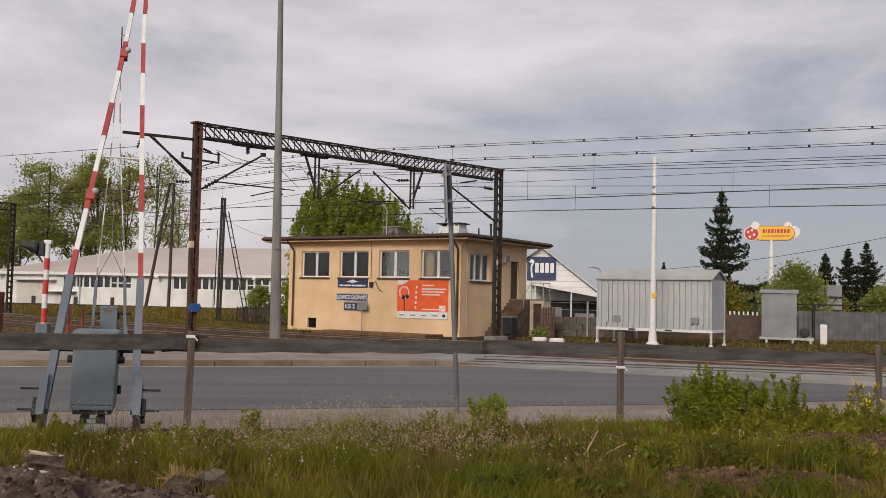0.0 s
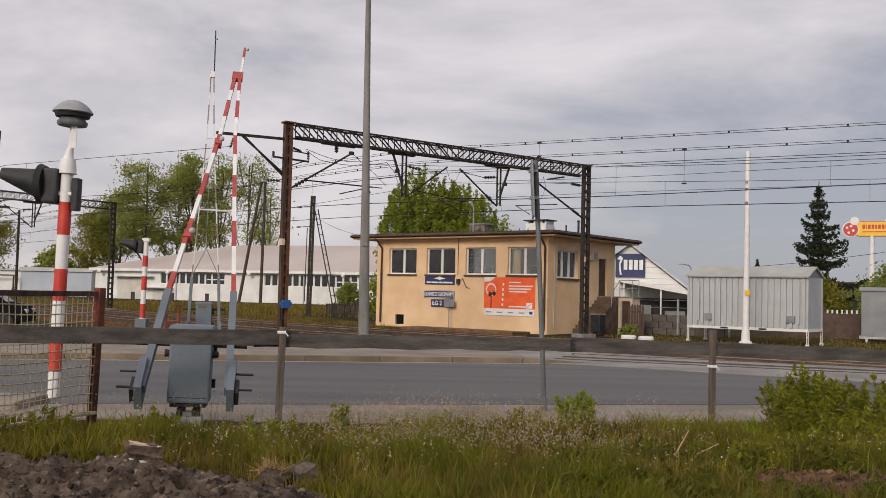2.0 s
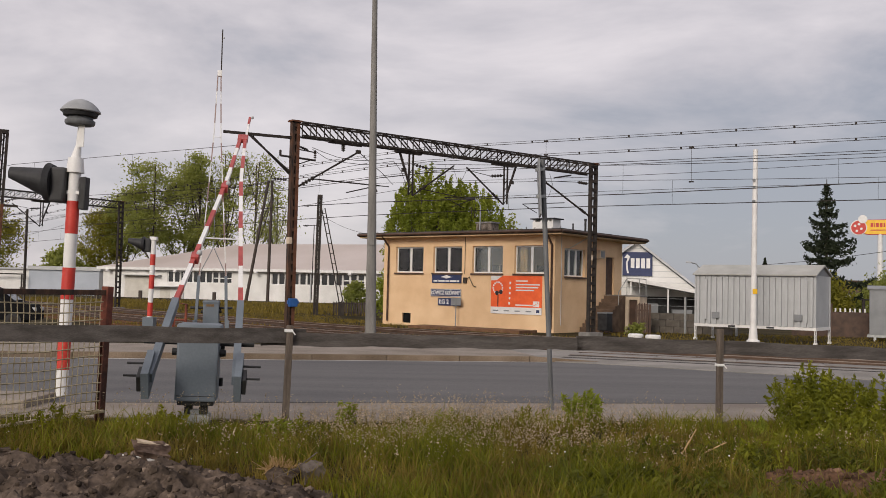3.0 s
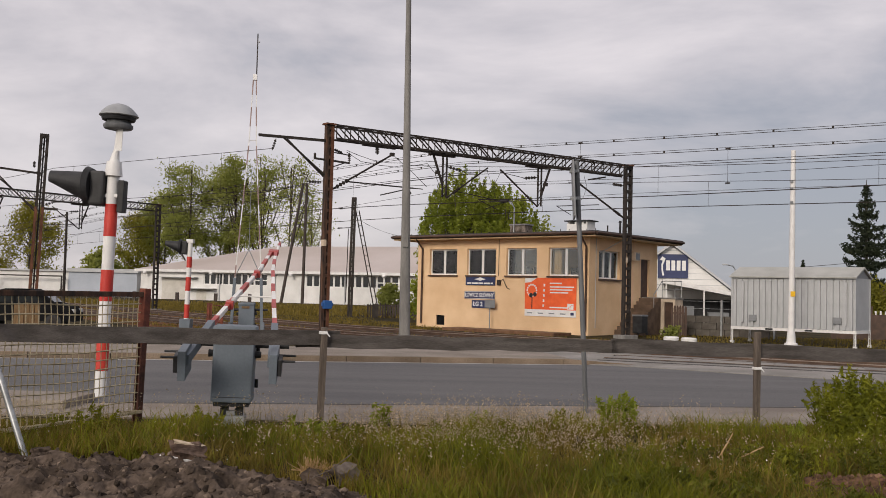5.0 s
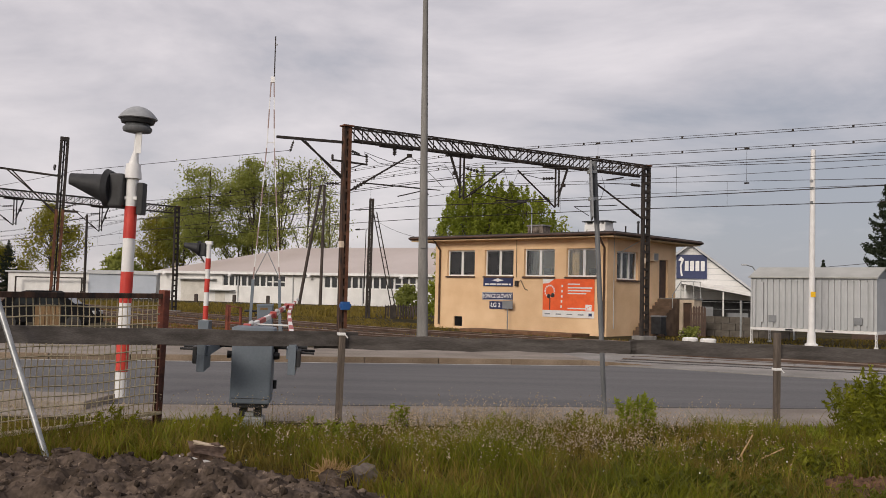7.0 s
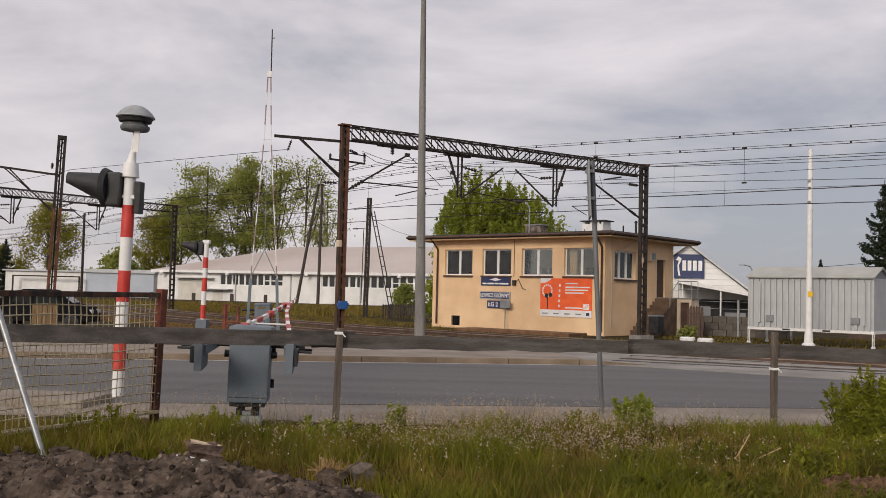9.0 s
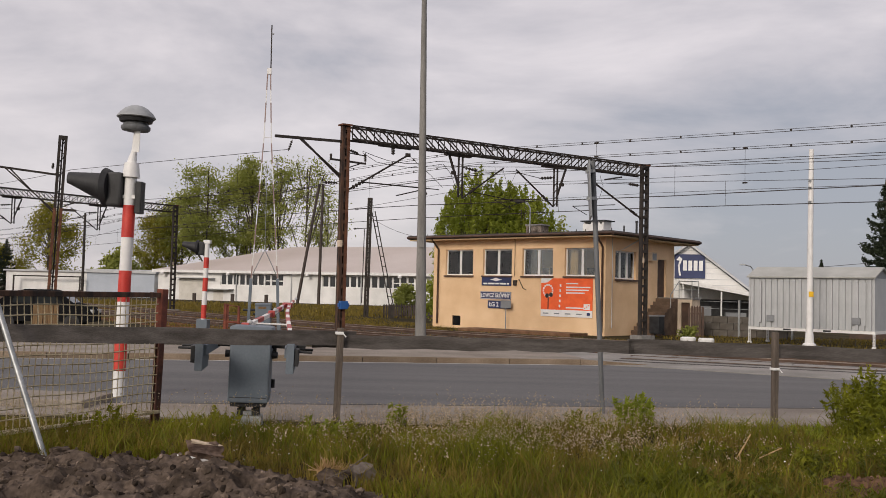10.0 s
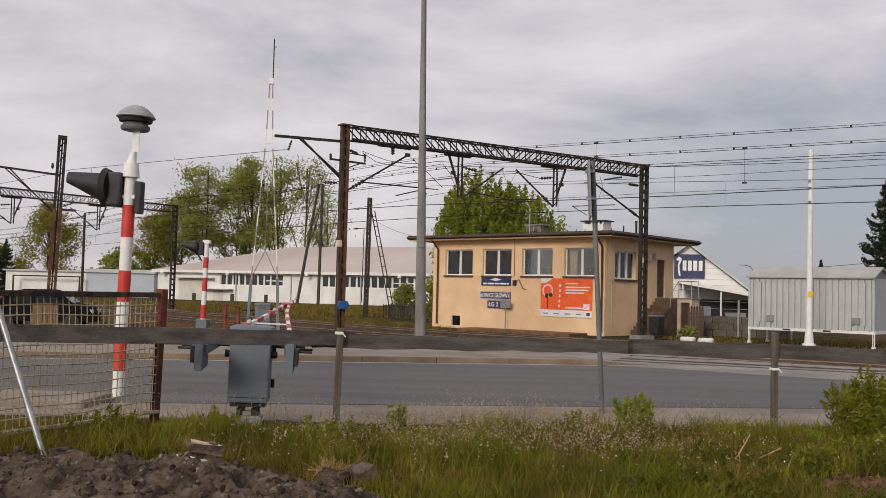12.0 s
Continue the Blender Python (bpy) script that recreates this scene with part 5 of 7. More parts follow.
    part("cable", Geo().line(span((-5.7, 72.1, 7.6), (-0.9, 56.3, 5.1), 0.3), 0.012, 5), IRON, w)


build_wires()


# ---- equipment cabins ----
def build_container():
    c = thing("equipment_container", pose(14.6, 44.86, 0, 0, 0, -40.2), "light grey corrugated equipment container on white legs", "container")
    x0, x1, y0, y1, z0, z1 = -0.15, 5.5, 0.0, 2.3, 0.62, 3.0
    part("shell", Geo().box((x0 + 0.03, y0 + 0.03, z0), (x1 - 0.03, y1 - 0.03, z1)), LIGHTGREY, c, "light grey sheet shell")
    me = Geo().prism([(-0.075, 0.0), (-0.06, 0.09), (0.06, 0.09), (0.075, 0.0)], 0, z1 - z0 - 0.16).mesh("rib", LIGHTGREY)
    n = 20
    for i in range(n):
        x = x0 + 0.2 + (x1 - x0 - 0.4) * i / (n - 1)
        piece("rib", me, c, Matrix.Translation((x, y0 + 0.03, z0 + 0.08)) @ pose(0, 0, 0, 90, 0, 0))
    for x, y in ((x0, y0), (x1 - 0.09, y0), (x1 - 0.09, y1 - 0.09), (x0, y1 - 0.09)):
        part("corner_post", Geo().box((x, y, z0 - 0.02), (x + 0.09, y + 0.09, z1), None, 0.008), LIGHTGREY, c)
        part("leg", Geo().box((x, y, -0.1), (x + 0.03, y + 0.06, z0 - 0.03)).box((x + 0.07, y, -0.1), (x + 0.1, y + 0.06, z0 - 0.03)).box((x, y, 0.3), (x + 0.1, y + 0.06, 0.34)).box((x - 0.03, y - 0.03, -0.1), (x + 0.13, y + 0.13, 0.0)), DIRTYWHITE, c, "white adjustable leg")
    part("base_frame", Geo().box((x0, y0 - 0.01, z0 - 0.07), (x1, y0 + 0.1, z0 + 0.06)).box((x1 - 0.1, y0 + 0.1, z0 - 0.07), (x1 + 0.01, y1, z0 + 0.06)), DIRTYWHITE, c, "white base frame")
    ym = (y0 + y1) / 2
    roof = Geo().prism([(y0 - 0.12, z1 - 0.02), (ym, 3.44), (y1 + 0.12, z1 - 0.02), (y1 + 0.12, z1 + 0.04), (ym, 3.52), (y0 - 0.12, z1 + 0.04)], -(x1 + 0.06), -(x0 - 0.06), pose(0, 0, 0, 0, 0, 90))
    part("roof", roof, mat("grey_green_roof", (0.36, 0.36, 0.33), (0.44, 0.44, 0.41), 1, 0.6, 0, 0.05, 20, 0.05), c, "grey-green pitched roof")
    for gx in (x1 - 0.1, x0 + 0.04):
        part("gable", Geo().prism([(y0 + 0.03, z1), (y1 - 0.03, z1), (ym, 3.43)], -(gx + 0.06), -gx, pose(0, 0, 0, 0, 0, 90)), MIDGREY, c, "grey gable end")
    for x in (0.75, 4.55):
        part("vent", Geo().box((x, y0 - 0.1, 0.95), (x + 0.36, y0 - 0.02, 1.25), None, 0.01), MIDGREY, c, "small louvred vent")
    for x in (0.4, 5.05):
        part("seam", Geo().box((x, y0 - 0.09, 0.9), (x + 0.09, y0 - 0.022, 2.8), None, 0.01), LIGHTGREY, c)
    for x in (1.5, 3.3):
        part("fork_pocket", Geo().box((x, y0 - 0.016, z0 - 0.05), (x + 0.35, y0 - 0.011, z0 + 0.03)), BLACK, c, "dark fork-lift pocket")
    k = thing("grey_cabinet", pose(24.3, 47.3, 0, 0, 0, -28), "tall mid-grey sheet metal cabinet with a rounded roof", "cabinet")
    part("body", Geo().box((0, 0, 0.22), (1.75, 1.5, 2.55), None, 0.02), MIDGREY, k, "", True)
    rf = [(-0.08, 2.53)] + [(-0.08 + 1.66 * i / 8, 2.58 + 0.16 * math.sin(math.pi * i / 8)) for i in range(9)] + [(1.58, 2.53)]
    part("roof", Geo().prism(rf, -1.86, 0.1, pose(0, 0, 0, 0, 0, 90)), MIDGREY, k, "curved roof sheet", True)
    part("frame", Geo().box((-0.1, -0.05, 0.1), (2.6, 0.1, 0.22)).box((-0.1, 1.4, 0.1), (2.6, 1.55, 0.22)).box((2.5, 0, 0.1), (2.6, 1.5, 0.22)), GALV, k, "steel skid frame")
    for x, y in ((0.2, 0), (2.4, 0), (0.2, 1.45), (2.4, 1.45), (1.5, 0)):
        part("foot", Geo().box((x, y - 0.05, -0.2), (x + 0.12, y + 0.1, 0.1)), GALV, k)
    part("tyre", Geo().lathe([(0.12, 0), (0.24, 0.02), (0.26, 0.1), (0.24, 0.18), (0.12, 0.2)], 20, pose(2.15, 0.6, 0.48, 90, 0, 0)), BLACK, k, "", True)
    part("canister", Geo().box((2.9, 0.2, -0.1), (3.25, 0.5, 0.95), None, 0.06), WHITE, k, "white upright marker", True)


build_container()


# ---- long hall, low annex, store, pylon sign ----
def build_hall():
    h = thing("long_hall", pose(-44.85, 150, 0, 0, 0, -24), "long white warehouse hall with strip windows and a pale sheet roof", "warehouse")
    L, D = 62.0, 30.0
    bands = ((12.0, 23.4, 2.3, 4.05), (30.0, 46.0, 2.3, 4.05))
    part("wall", cut_wall(Geo(), 0, L, -0.5, 4.3, 0, 0.4, bands), DIRTYWHITE, h, "weathered white wall")
    part("end_wall", Geo().box((0, 0.402, -0.5), (0.4, D, 4.3)).box((0.402, D - 0.4, -0.5), (L, D, 4.3)).box((L - 0.4, 0.402, -0.5), (L, D - 0.402, 4.3)), DIRTYWHITE, h)
    r = Geo().add([(-0.6, -0.8, 4.5), (L, -0.8, 4.5), (L, D / 2, 9.0), (15.0, D / 2, 8.9), (-0.6, D + 0.8, 4.5), (L, D + 0.8, 4.5)],
                  [(0, 1, 2, 3), (0, 3, 4), (3, 2, 5, 4)])
    part("roof", r, HALLROOF, h, "pale brownish sheet metal roof")
    part("fascia", Geo().box((-0.6, -0.85, 4.12), (L, -0.6, 4.52)), WHITE, h, "white eaves board")
    for a, b, z0, z1 in bands:
        w = part("window", Geo().box((a, 0.1, z0), (b, 0.3, z0 + 0.12)).box((a, 0.1, z1 - 0.12), (b, 0.3, z1)), WHITE, h, "long strip window")
        n = int((b - a) / 1.12)
        for i in range(n + 1):
            x = a + (b - a) * i / n
            part("mullion", Geo().box((x - 0.14, 0.08, z0), (x + 0.14, 0.3, z1)), WHITE, w)
            if i < n:
                part("pane", Geo().box((x + 0.14, 0.2, z0 + 0.12), (x + (b - a) / n - 0.14, 0.22, z1 - 0.12)), GLASS, w)
        part("transom", Geo().box((a + (b - a) * 0.72, 0.12, z0 + 0.7), (b, 0.26, z0 + 0.85)), WHITE, w)
    part("awning", Geo().box((4.0, -1.0, 3.25), (11.0, 0, 3.37)).box((9.5, -1.2, 1.6), (14.5, 0, 1.72)), LIGHTGREY, h, "flat canopy over a side door")
    part("side_door", Geo().box((10.8, -0.06, -0.4), (12.6, -0.01, 1.55)).box((4.2, -0.05, -0.3), (9.4, -0.01, 3.2)), PALEBEIGE, h, "pale beige door panels")
    for x in (1.5, 14.0, 28.0, 43.0):
        part("lamp", Geo().lathe([(0.12, 0), (0.28, 0.1), (0.28, 0.3), (0.1, 0.42)], 12, pose(x, -0.95, 3.75)), WHITE, h, "round white wall lamp", True)
    for x in (15.0, 24.8, 36.5):
        part("drain", Geo().rod((x, -0.1, -0.4), (x, -0.1, 4.2), 0.1, n=8), LIGHTGREY, h)
    a = thing("low_annex", pose(-62, 158, 0, 0, 0, -5), "low white flat-roofed building beside the hall", "building")
    part("wall", Geo().box((-11, 0, -0.5), (14.6, 8, 3.9)), DIRTYWHITE, a)
    part("roof", Geo().box((-11.4, -0.4, 3.9), (2.9, 8.4, 4.15)).box((2.9, -0.4, 3.9), (14.9, 8.4, 4.5)), LIGHTGREY, a)
    part("portal_frame", Geo().box((-9.0, -1.5, 3.0), (2.6, -1.3, 3.2)).box((2.4, -1.5, -0.3), (2.6, -1.3, 3.0)).box((-9.0, -1.5, -0.3), (-8.8, -1.3, 3.0)), IRON, a, "dark pipe frame")
    part("panel", Geo().box((3.0, -0.05, -0.3), (14.6, -0.01, 3.88)), mat("pale_blue_panel", (0.40, 0.44, 0.50), (0.46, 0.50, 0.56), 0.4, 0.6, 0, 0, 5, 0.03), a, "pale blue cladding")
    f = thing("garden_palisade", pose(-4.5, 74, -0.35, 0, 0, -12), "dark stained wooden palisade in front of the hall", "palisade")
    me = Geo().prism([(-0.07, -0.1), (0.07, -0.1), (0.07, 1.2), (0, 1.36), (-0.07, 1.2)], -0.02, 0.02).mesh("picket", POLEWOOD)
    for i in range(40):
        piece("picket", me, f, pose(i * 0.2, 0, random.uniform(-0.06, 0.04)))
    part("rail", Geo().box((-0.1, 0.022, 0.4), (8, 0.08, 0.5)).box((-0.1, 0.022, 1.1), (8, 0.08, 1.2)), POLEWOOD, f)
    for x, y in ((-26, 118), (-31, 119), (-36, 118), (-40.5, 121), (-48, 126), (-22, 119)):
        p = thing("stub_post", pose(x, y, 0), "short dark stump post in the grass", "post", "stub posts")
        part("shaft", Geo().box((-0.2, -0.2, -0.3), (0.2, 0.2, 1.15), None, 0.04), POLEWOOD, p)


build_hall()


def build_store():
    s = thing("retail_store", pose(18.02, 70, 0, 0, 0, -13), "white clad retail store with a pitched roof and a lean-to porch", "store")
    w = 4.6
    part("gable_wall", Geo().prism([(-w, -0.3), (w, -0.3), (w, 2.35), (0.1, 5.85), (-w, 2.35)], 0, 0.4), DIRTYWHITE, s, "white boarded gable wall")
    part("roof", Geo().prism([(-w - 0.3, 2.2), (0.1, 5.88), (w + 0.3, 2.2), (w + 0.3, 2.38), (0.1, 6.08), (-w - 0.3, 2.38)], -0.5, 26), LIGHTGREY, s, "pale grey sheet roof with white verge")
    part("side_wall", Geo().box((w - 0.4, 0.402, -0.3), (w, 26, 2.35)).box((-w, 0.402, -0.3), (-w + 0.4, 26, 2.35)), DIRTYWHITE, s)
    for i in range(8):
        part("cladding_joint", Geo().box((-1.5, -0.02, 2.5 + 0.42 * i), (max(0.2, 4.5 - 0.58 * i), -0.004, 2.53 + 0.42 * i)), LIGHTGREY, s)
    b = part("sign_board", Geo().box((-0.92, -0.16, 3.42), (1.25, -0.02, 5.18), None, 0.02), NAVY, s, "navy sign board with plain white shapes")
    g = Geo().prism([(-0.8, 4.75), (-0.6, 5.02), (-0.37, 4.85), (-0.47, 4.55), (-0.55, 4.4), (-0.53, 4.0), (-0.45, 3.6), (-0.59, 3.6), (-0.65, 4.0), (-0.67, 4.4), (-0.57, 4.7)], -0.172, -0.163)
    part("emblem", g, WHITE, b, "plain white shape")
    g = Geo()
    for x in (-0.32, 0.06, 0.44, 0.82):
        g.box((x, -0.172, 3.98), (x + 0.27, -0.163, 4.72))
    part("lettering", g, WHITE, b, "white lettering as plain bars")
    p = part("porch_roof", Geo().prism([(-0.6, 3.0), (5.6, 1.95), (5.6, 2.2), (-0.6, 3.28)], -3.2, -0.05), WHITE, s, "white lean-to porch roof")
    part("porch_back", Geo().box((-0.4, -0.04, -0.3), (5.0, -0.022, 1.9)), BLACK, s, "dark glazed porch front")
    for x in (-0.4, 2.2, 5.2):
        part("porch_post", Geo().box((x, -3.1, -0.3), (x + 0.1, -3.0, 2.9 - 0.17 * x)), WHITE, s)
    part("porch_block", Geo().box((0.0, -2.6, -0.3), (1.6, -1.2, 1.4)).box((2.6, -2.2, -0.3), (4.0, -1.0, 1.0)), MIDGREY, s, "grey crates in the porch")
    f = thing("yard_wall", pose(13.6, 53.2, 0, 0, 0, -36), "low grey block wall with a wire fence and posts", "yard wall")
    me = Geo().box((0.01, 0, 0.0), (0.78, 0.2, 0.36), None, 0.015).mesh("block", YARDBLOCK)
    for r in range(3):
        for i in range(7):
            piece("block", me, f, pose(i * 0.8 + 0.35 * (r % 2), random.uniform(-.01, .01), -0.1 + r * 0.37))
    for x in (0.0, 3.0, 5.8):
        part("post", Geo().box((x, -0.08, -0.2), (x + 0.1, 0.02, 1.9)), GALV, f)
    part("wire", Geo().rod((0, -0.03, 1.8), (5.9, -0.03, 1.8), 0.012, n=5).rod((0, -0.03, 1.4), (5.9, -0.03, 1.4), 0.012, n=5), GALV, f)
    f = thing("yard_palisade", pose(13.15, 50.6, 0, 0, 0, -10), "short dark brown palisade between the signal box and the yard", "palisade")
    me = Geo().prism([(-0.06, -0.1), (0.06, -0.1), (0.06, 1.45), (0, 1.55), (-0.06, 1.45)], -0.02, 0.02).mesh("picket", BROWN)
    for i in range(6):
        piece("picket", me, f, pose(i * 0.14, 0, random.uniform(-0.04, 0.03)))
    part("rail", Geo().box((-0.06, 0.022, 0.3), (0.78, 0.06, 0.38)).box((-0.06, 0.022, 1.1), (0.78, 0.06, 1.18)), BROWN, f)
    l = thing("street_lamp", pose(30.0, 92, 0), "slim street lamp with a single curved arm", "street lamp")
    part("pole", Geo().line([(0, 0, -0.2), (0, 0, 4.9), (-0.2, 0, 5.2), (-0.8, 0, 5.35)], 0.06, 8), GALV, l, "", True)
    part("lamp_head", Geo().box((-1.25, -0.12, 5.28), (-0.75, 0.12, 5.43), None, 0.04), LIGHTGREY, l, "", True)


build_store()


def build_pylon():
    s = thing("pylon_sign", pose(57.8, 110, 0, 0, 0, -28), "yellow pill-shaped pylon sign with a red disc on a white pole", "pylon sign")
    part("pole", Geo().rod((0, 0, -0.3), (0, 0, 10.0), 0.32, 0.28, 14), WHITE, s, "white steel pole", True)

    def pill(x0, x1, z0, z1, y0, y1):
        r, c = (z1 - z0) / 2, (z0 + z1) / 2
        pts = [(x1 - r + r * math.cos(a), c + r * math.sin(a)) for a in [math.pi * (i / 10 - 0.5) for i in range(11)]]
        pts += [(x0 + r + r * math.cos(a), c + r * math.sin(a)) for a in [math.pi * (i / 10 + 0.5) for i in range(11)]]
        return Geo().prism(pts, y0, y1)
    b = part("panel", pill(-2.2, 2.7, 9.9, 11.7, -0.25, 0.25), RED, s, "red-edged rounded panel")
    part("face", pill(-2.13, 2.63, 9.97, 11.63, -0.28, -0.255), YELLOW, b, "yellow sign face")
    g = Geo()
    for x0, x1 in ((-1.05, -0.75), (-0.65, -0.55), (-0.45, -0.15), (-0.05, 0.25), (0.35, 0.55), (0.65, 0.95), (1.05, 1.35), (1.45, 1.7), (1.8, 2.1)):
        g.box((x0, -0.295, 10.8), (x1, -0.285, 11.3))
    g.box((-1.05, -0.295, 10.38), (2.1, -0.285, 10.5))
    part("lettering", g, RED, b, "red lettering as plain bars")
    part("disc", Geo().rod((-2.35, -0.35, 10.75), (-2.35, 0.2, 10.75), 0.82, n=28), RED, s, "red disc")
    part("rim", Geo().rod((-2.35, -0.3, 10.75), (-2.35, 0.15, 10.75), 0.93, n=28), WHITE, s, "white rim behind the red disc")
    for x, z in ((-2.75, 10.95), (-2.3, 11.15), (-2.05, 10.6), (-2.55, 10.35)):
        part("dot", Geo().rod((x, -0.37, z), (x, -0.352, z), 0.15, n=14), WHITE, s, "white dot")
    part("disc", Geo().rod((-1.9, -0.4, 11.75), (-1.9, 0.1, 11.75), 0.5, n=24), WHITE, s, "white disc")
    part("disc", Geo().rod((2.6, 0.0, 10.95), (2.6, 0.3, 10.95), 0.75, n=28), WHITE, s, "white disc")
    part("disc", Geo().rod((1.9, 0.0, 11.75), (1.9, 0.3, 11.75), 0.45, n=24), WHITE, s, "white disc")


build_pylon()


def build_far_fences():
    f = thing("panel_fence", pose(22.6, 52.6, 0, 0, 0, -25), "dark brown concrete panel fence with an openwork top", "fence")
    for i in range(3):
        part("panel", Geo().box((i * 2.0 + 0.06, 0, -0.1), (i * 2.0 + 1.94, 0.06, 1.3)), BROWN, f)
        part("post", Geo().box((i * 2.0 - 0.06, -0.04, -0.2), (i * 2.0 + 0.06, 0.1, 1.75)), BROWN, f)
        for k in range(7):
            part("finial", Geo().box((i * 2.0 + 0.17 + k * 0.25, 0.01, 1.3), (i * 2.0 + 0.26 + k * 0.25, 0.05, 1.5)), DIRTYWHITE, f)
    f = thing("board_fence", pose(29.0, 52.5, 0, 0, 0, -8), "grey weathered board fence with pale panels", "fence")
    for i in range(30):
        part("board", Geo().box((i * 0.3, 0, -0.1), (i * 0.3 + 0.285, 0.04, 1.6 + random.uniform(-.03, .03))), SLATE if i < 19 else DIRTYWHITE, f)
    part("top_pipe", Geo().rod((-2.5, -0.3, 2.0), (12, -0.3, 1.95), 0.04, n=8), IRON, f)
    for x in (-2.4, 1.0, 6.5, 9.4):
        part("post", Geo().box((x, -0.35, -0.2), (x + 0.14, -0.22, 2.05)), IRON, f)
    b = thing("billboard", pose(42.6, 72, 0, 0, 0, -20), "back of a grey billboard on a rusty steel frame", "billboard")
    part("panel", Geo().box((-1.25, 0.1, 0.9), (1.25, 0.2, 3.65)), MIDGREY, b)
    for z in (1.5, 2.6):
        part("beam", Geo().box((-1.25, -0.05, z), (1.25, 0.098, z + 0.12)), IRON, b)
    part("leg", Geo().box((-0.2, -0.2, -0.2), (0.0, -0.052, 3.6)).bar((0, -0.1, 1.5), (0.8, -0.1, 2.6), 0.08), RUST, b)
    h = thing("low_house", pose(60, 120, 0, 0, 0, -20), "distant low house with a pale roof", "house")
    part("wall", Geo().box((-16, 0, -0.3), (18, 8, 3.0)), DIRTYWHITE, h)
    part("roof", Geo().prism([(-17, 3.0), (19, 3.0), (17, 4.6), (-15, 4.6)], -0.5, 8.5), BROWN, h)
    r = thing("guard_frame", pose(-7.3, 33.2, 0, 0, 0, 10), "small orange-red steel guard frame near the far barrier", "guard frame")
    part("frame", Geo().line([(-0.22, 0, -0.1), (-0.22, 0, 1.3), (0.22, 0, 1.25), (0.22, 0, -0.1)], 0.05, 8).rod((-0.22, 0, 0.7), (0.22, 0, 0.7), 0.04, n=8), RUSTRED, r)
    part("panel", Geo().box((-0.3, -0.02, 0.2), (-0.12, 0.02, 1.35)), RUSTRED, r)


build_far_fences()


def build_car():
    c = thing("parked_car", pose(-17.2, 41.2, -0.06, 0, 0, 8), "dark parked car standing beyond the far pavement", "car")
    prof = [(-2.1, 0.35), (-2.15, 0.75), (-2.0, 1.0), (-1.75, 1.1), (-1.2, 1.55), (-0.6, 1.7), (0.35, 1.7), (0.8, 1.55), (1.35, 1.12), (2.0, 0.98), (2.2, 0.7), (2.2, 0.35)]
    part("body", Geo().prism(prof, -0.86, 0.86), CARBLACK, c, "dark glossy car body")
    for sgn in (-1, 1):
        y = sgn * 0.865
        g = Geo().prism([(-1.1, 1.12), (-0.95, 1.5), (-0.25, 1.6), (-0.25, 1.12)], y - 0.01, y + 0.01).prism([(-0.15, 1.12), (-0.15, 1.6), (0.35, 1.6), (0.95, 1.15)], y - 0.01, y + 0.01)
        part("side_window", g, GLASS, c)
        for x in (-1.3, 1.35):
            w = part("wheel", Geo().rod((x, y - sgn * 0.2, 0.32), (x, y + sgn * 0.01, 0.32), 0.32, n=24), BLACK, c, "black tyre", True)
            part("rim", Geo().rod((x, y + sgn * 0.012, 0.32), (x, y + sgn * 0.03, 0.32), 0.2, n=18), IRON, w)
        part("headlight", Geo().box((2.02, sgn * 0.7 - 0.15, 0.72), (2.21, sgn * 0.7 + 0.15, 0.88), None, 0.03), LIGHTGREY, c)
    part("windscreen", Geo().prism([(0.84, 1.53), (1.33, 1.14), (1.35, 1.16), (0.87, 1.55)], -0.7, 0.7), GLASS, c)


build_car()


# ---- plants ----
def quads(name, centres, sizes, material, seed, parent=None, flat=0.0, aspect=1.6):
    """Many small leaf blades as one mesh."""
    rs = np.random.RandomState(seed)
    n = len(centres)
    d = rs.normal(size=(n, 3))
    d /= np.linalg.norm(d, axis=1)[:, None]
    e = rs.normal(size=(n, 3))
    d[:, 2] *= 1 - flat
    e = np.cross(d, e)
    e /= np.linalg.norm(e, axis=1)[:, None] + 1e-9
    d /= np.linalg.norm(d, axis=1)[:, None] + 1e-9
    s = np.asarray(sizes).reshape(-1, 1)
    a, b = d * s * aspect / 2, e * s / 2
    v = np.stack([centres - a, centres + b * 0.9, centres + a, centres - b * 0.9], 1).reshape(-1, 3)
    me = bpy.data.meshes.new(name)
    me.from_pydata(v.tolist(), [], np.arange(4 * n).reshape(-1, 4).tolist())
    me.materials.append(material)
    ob = new(name, me)
    ob.parent = parent
    return ob


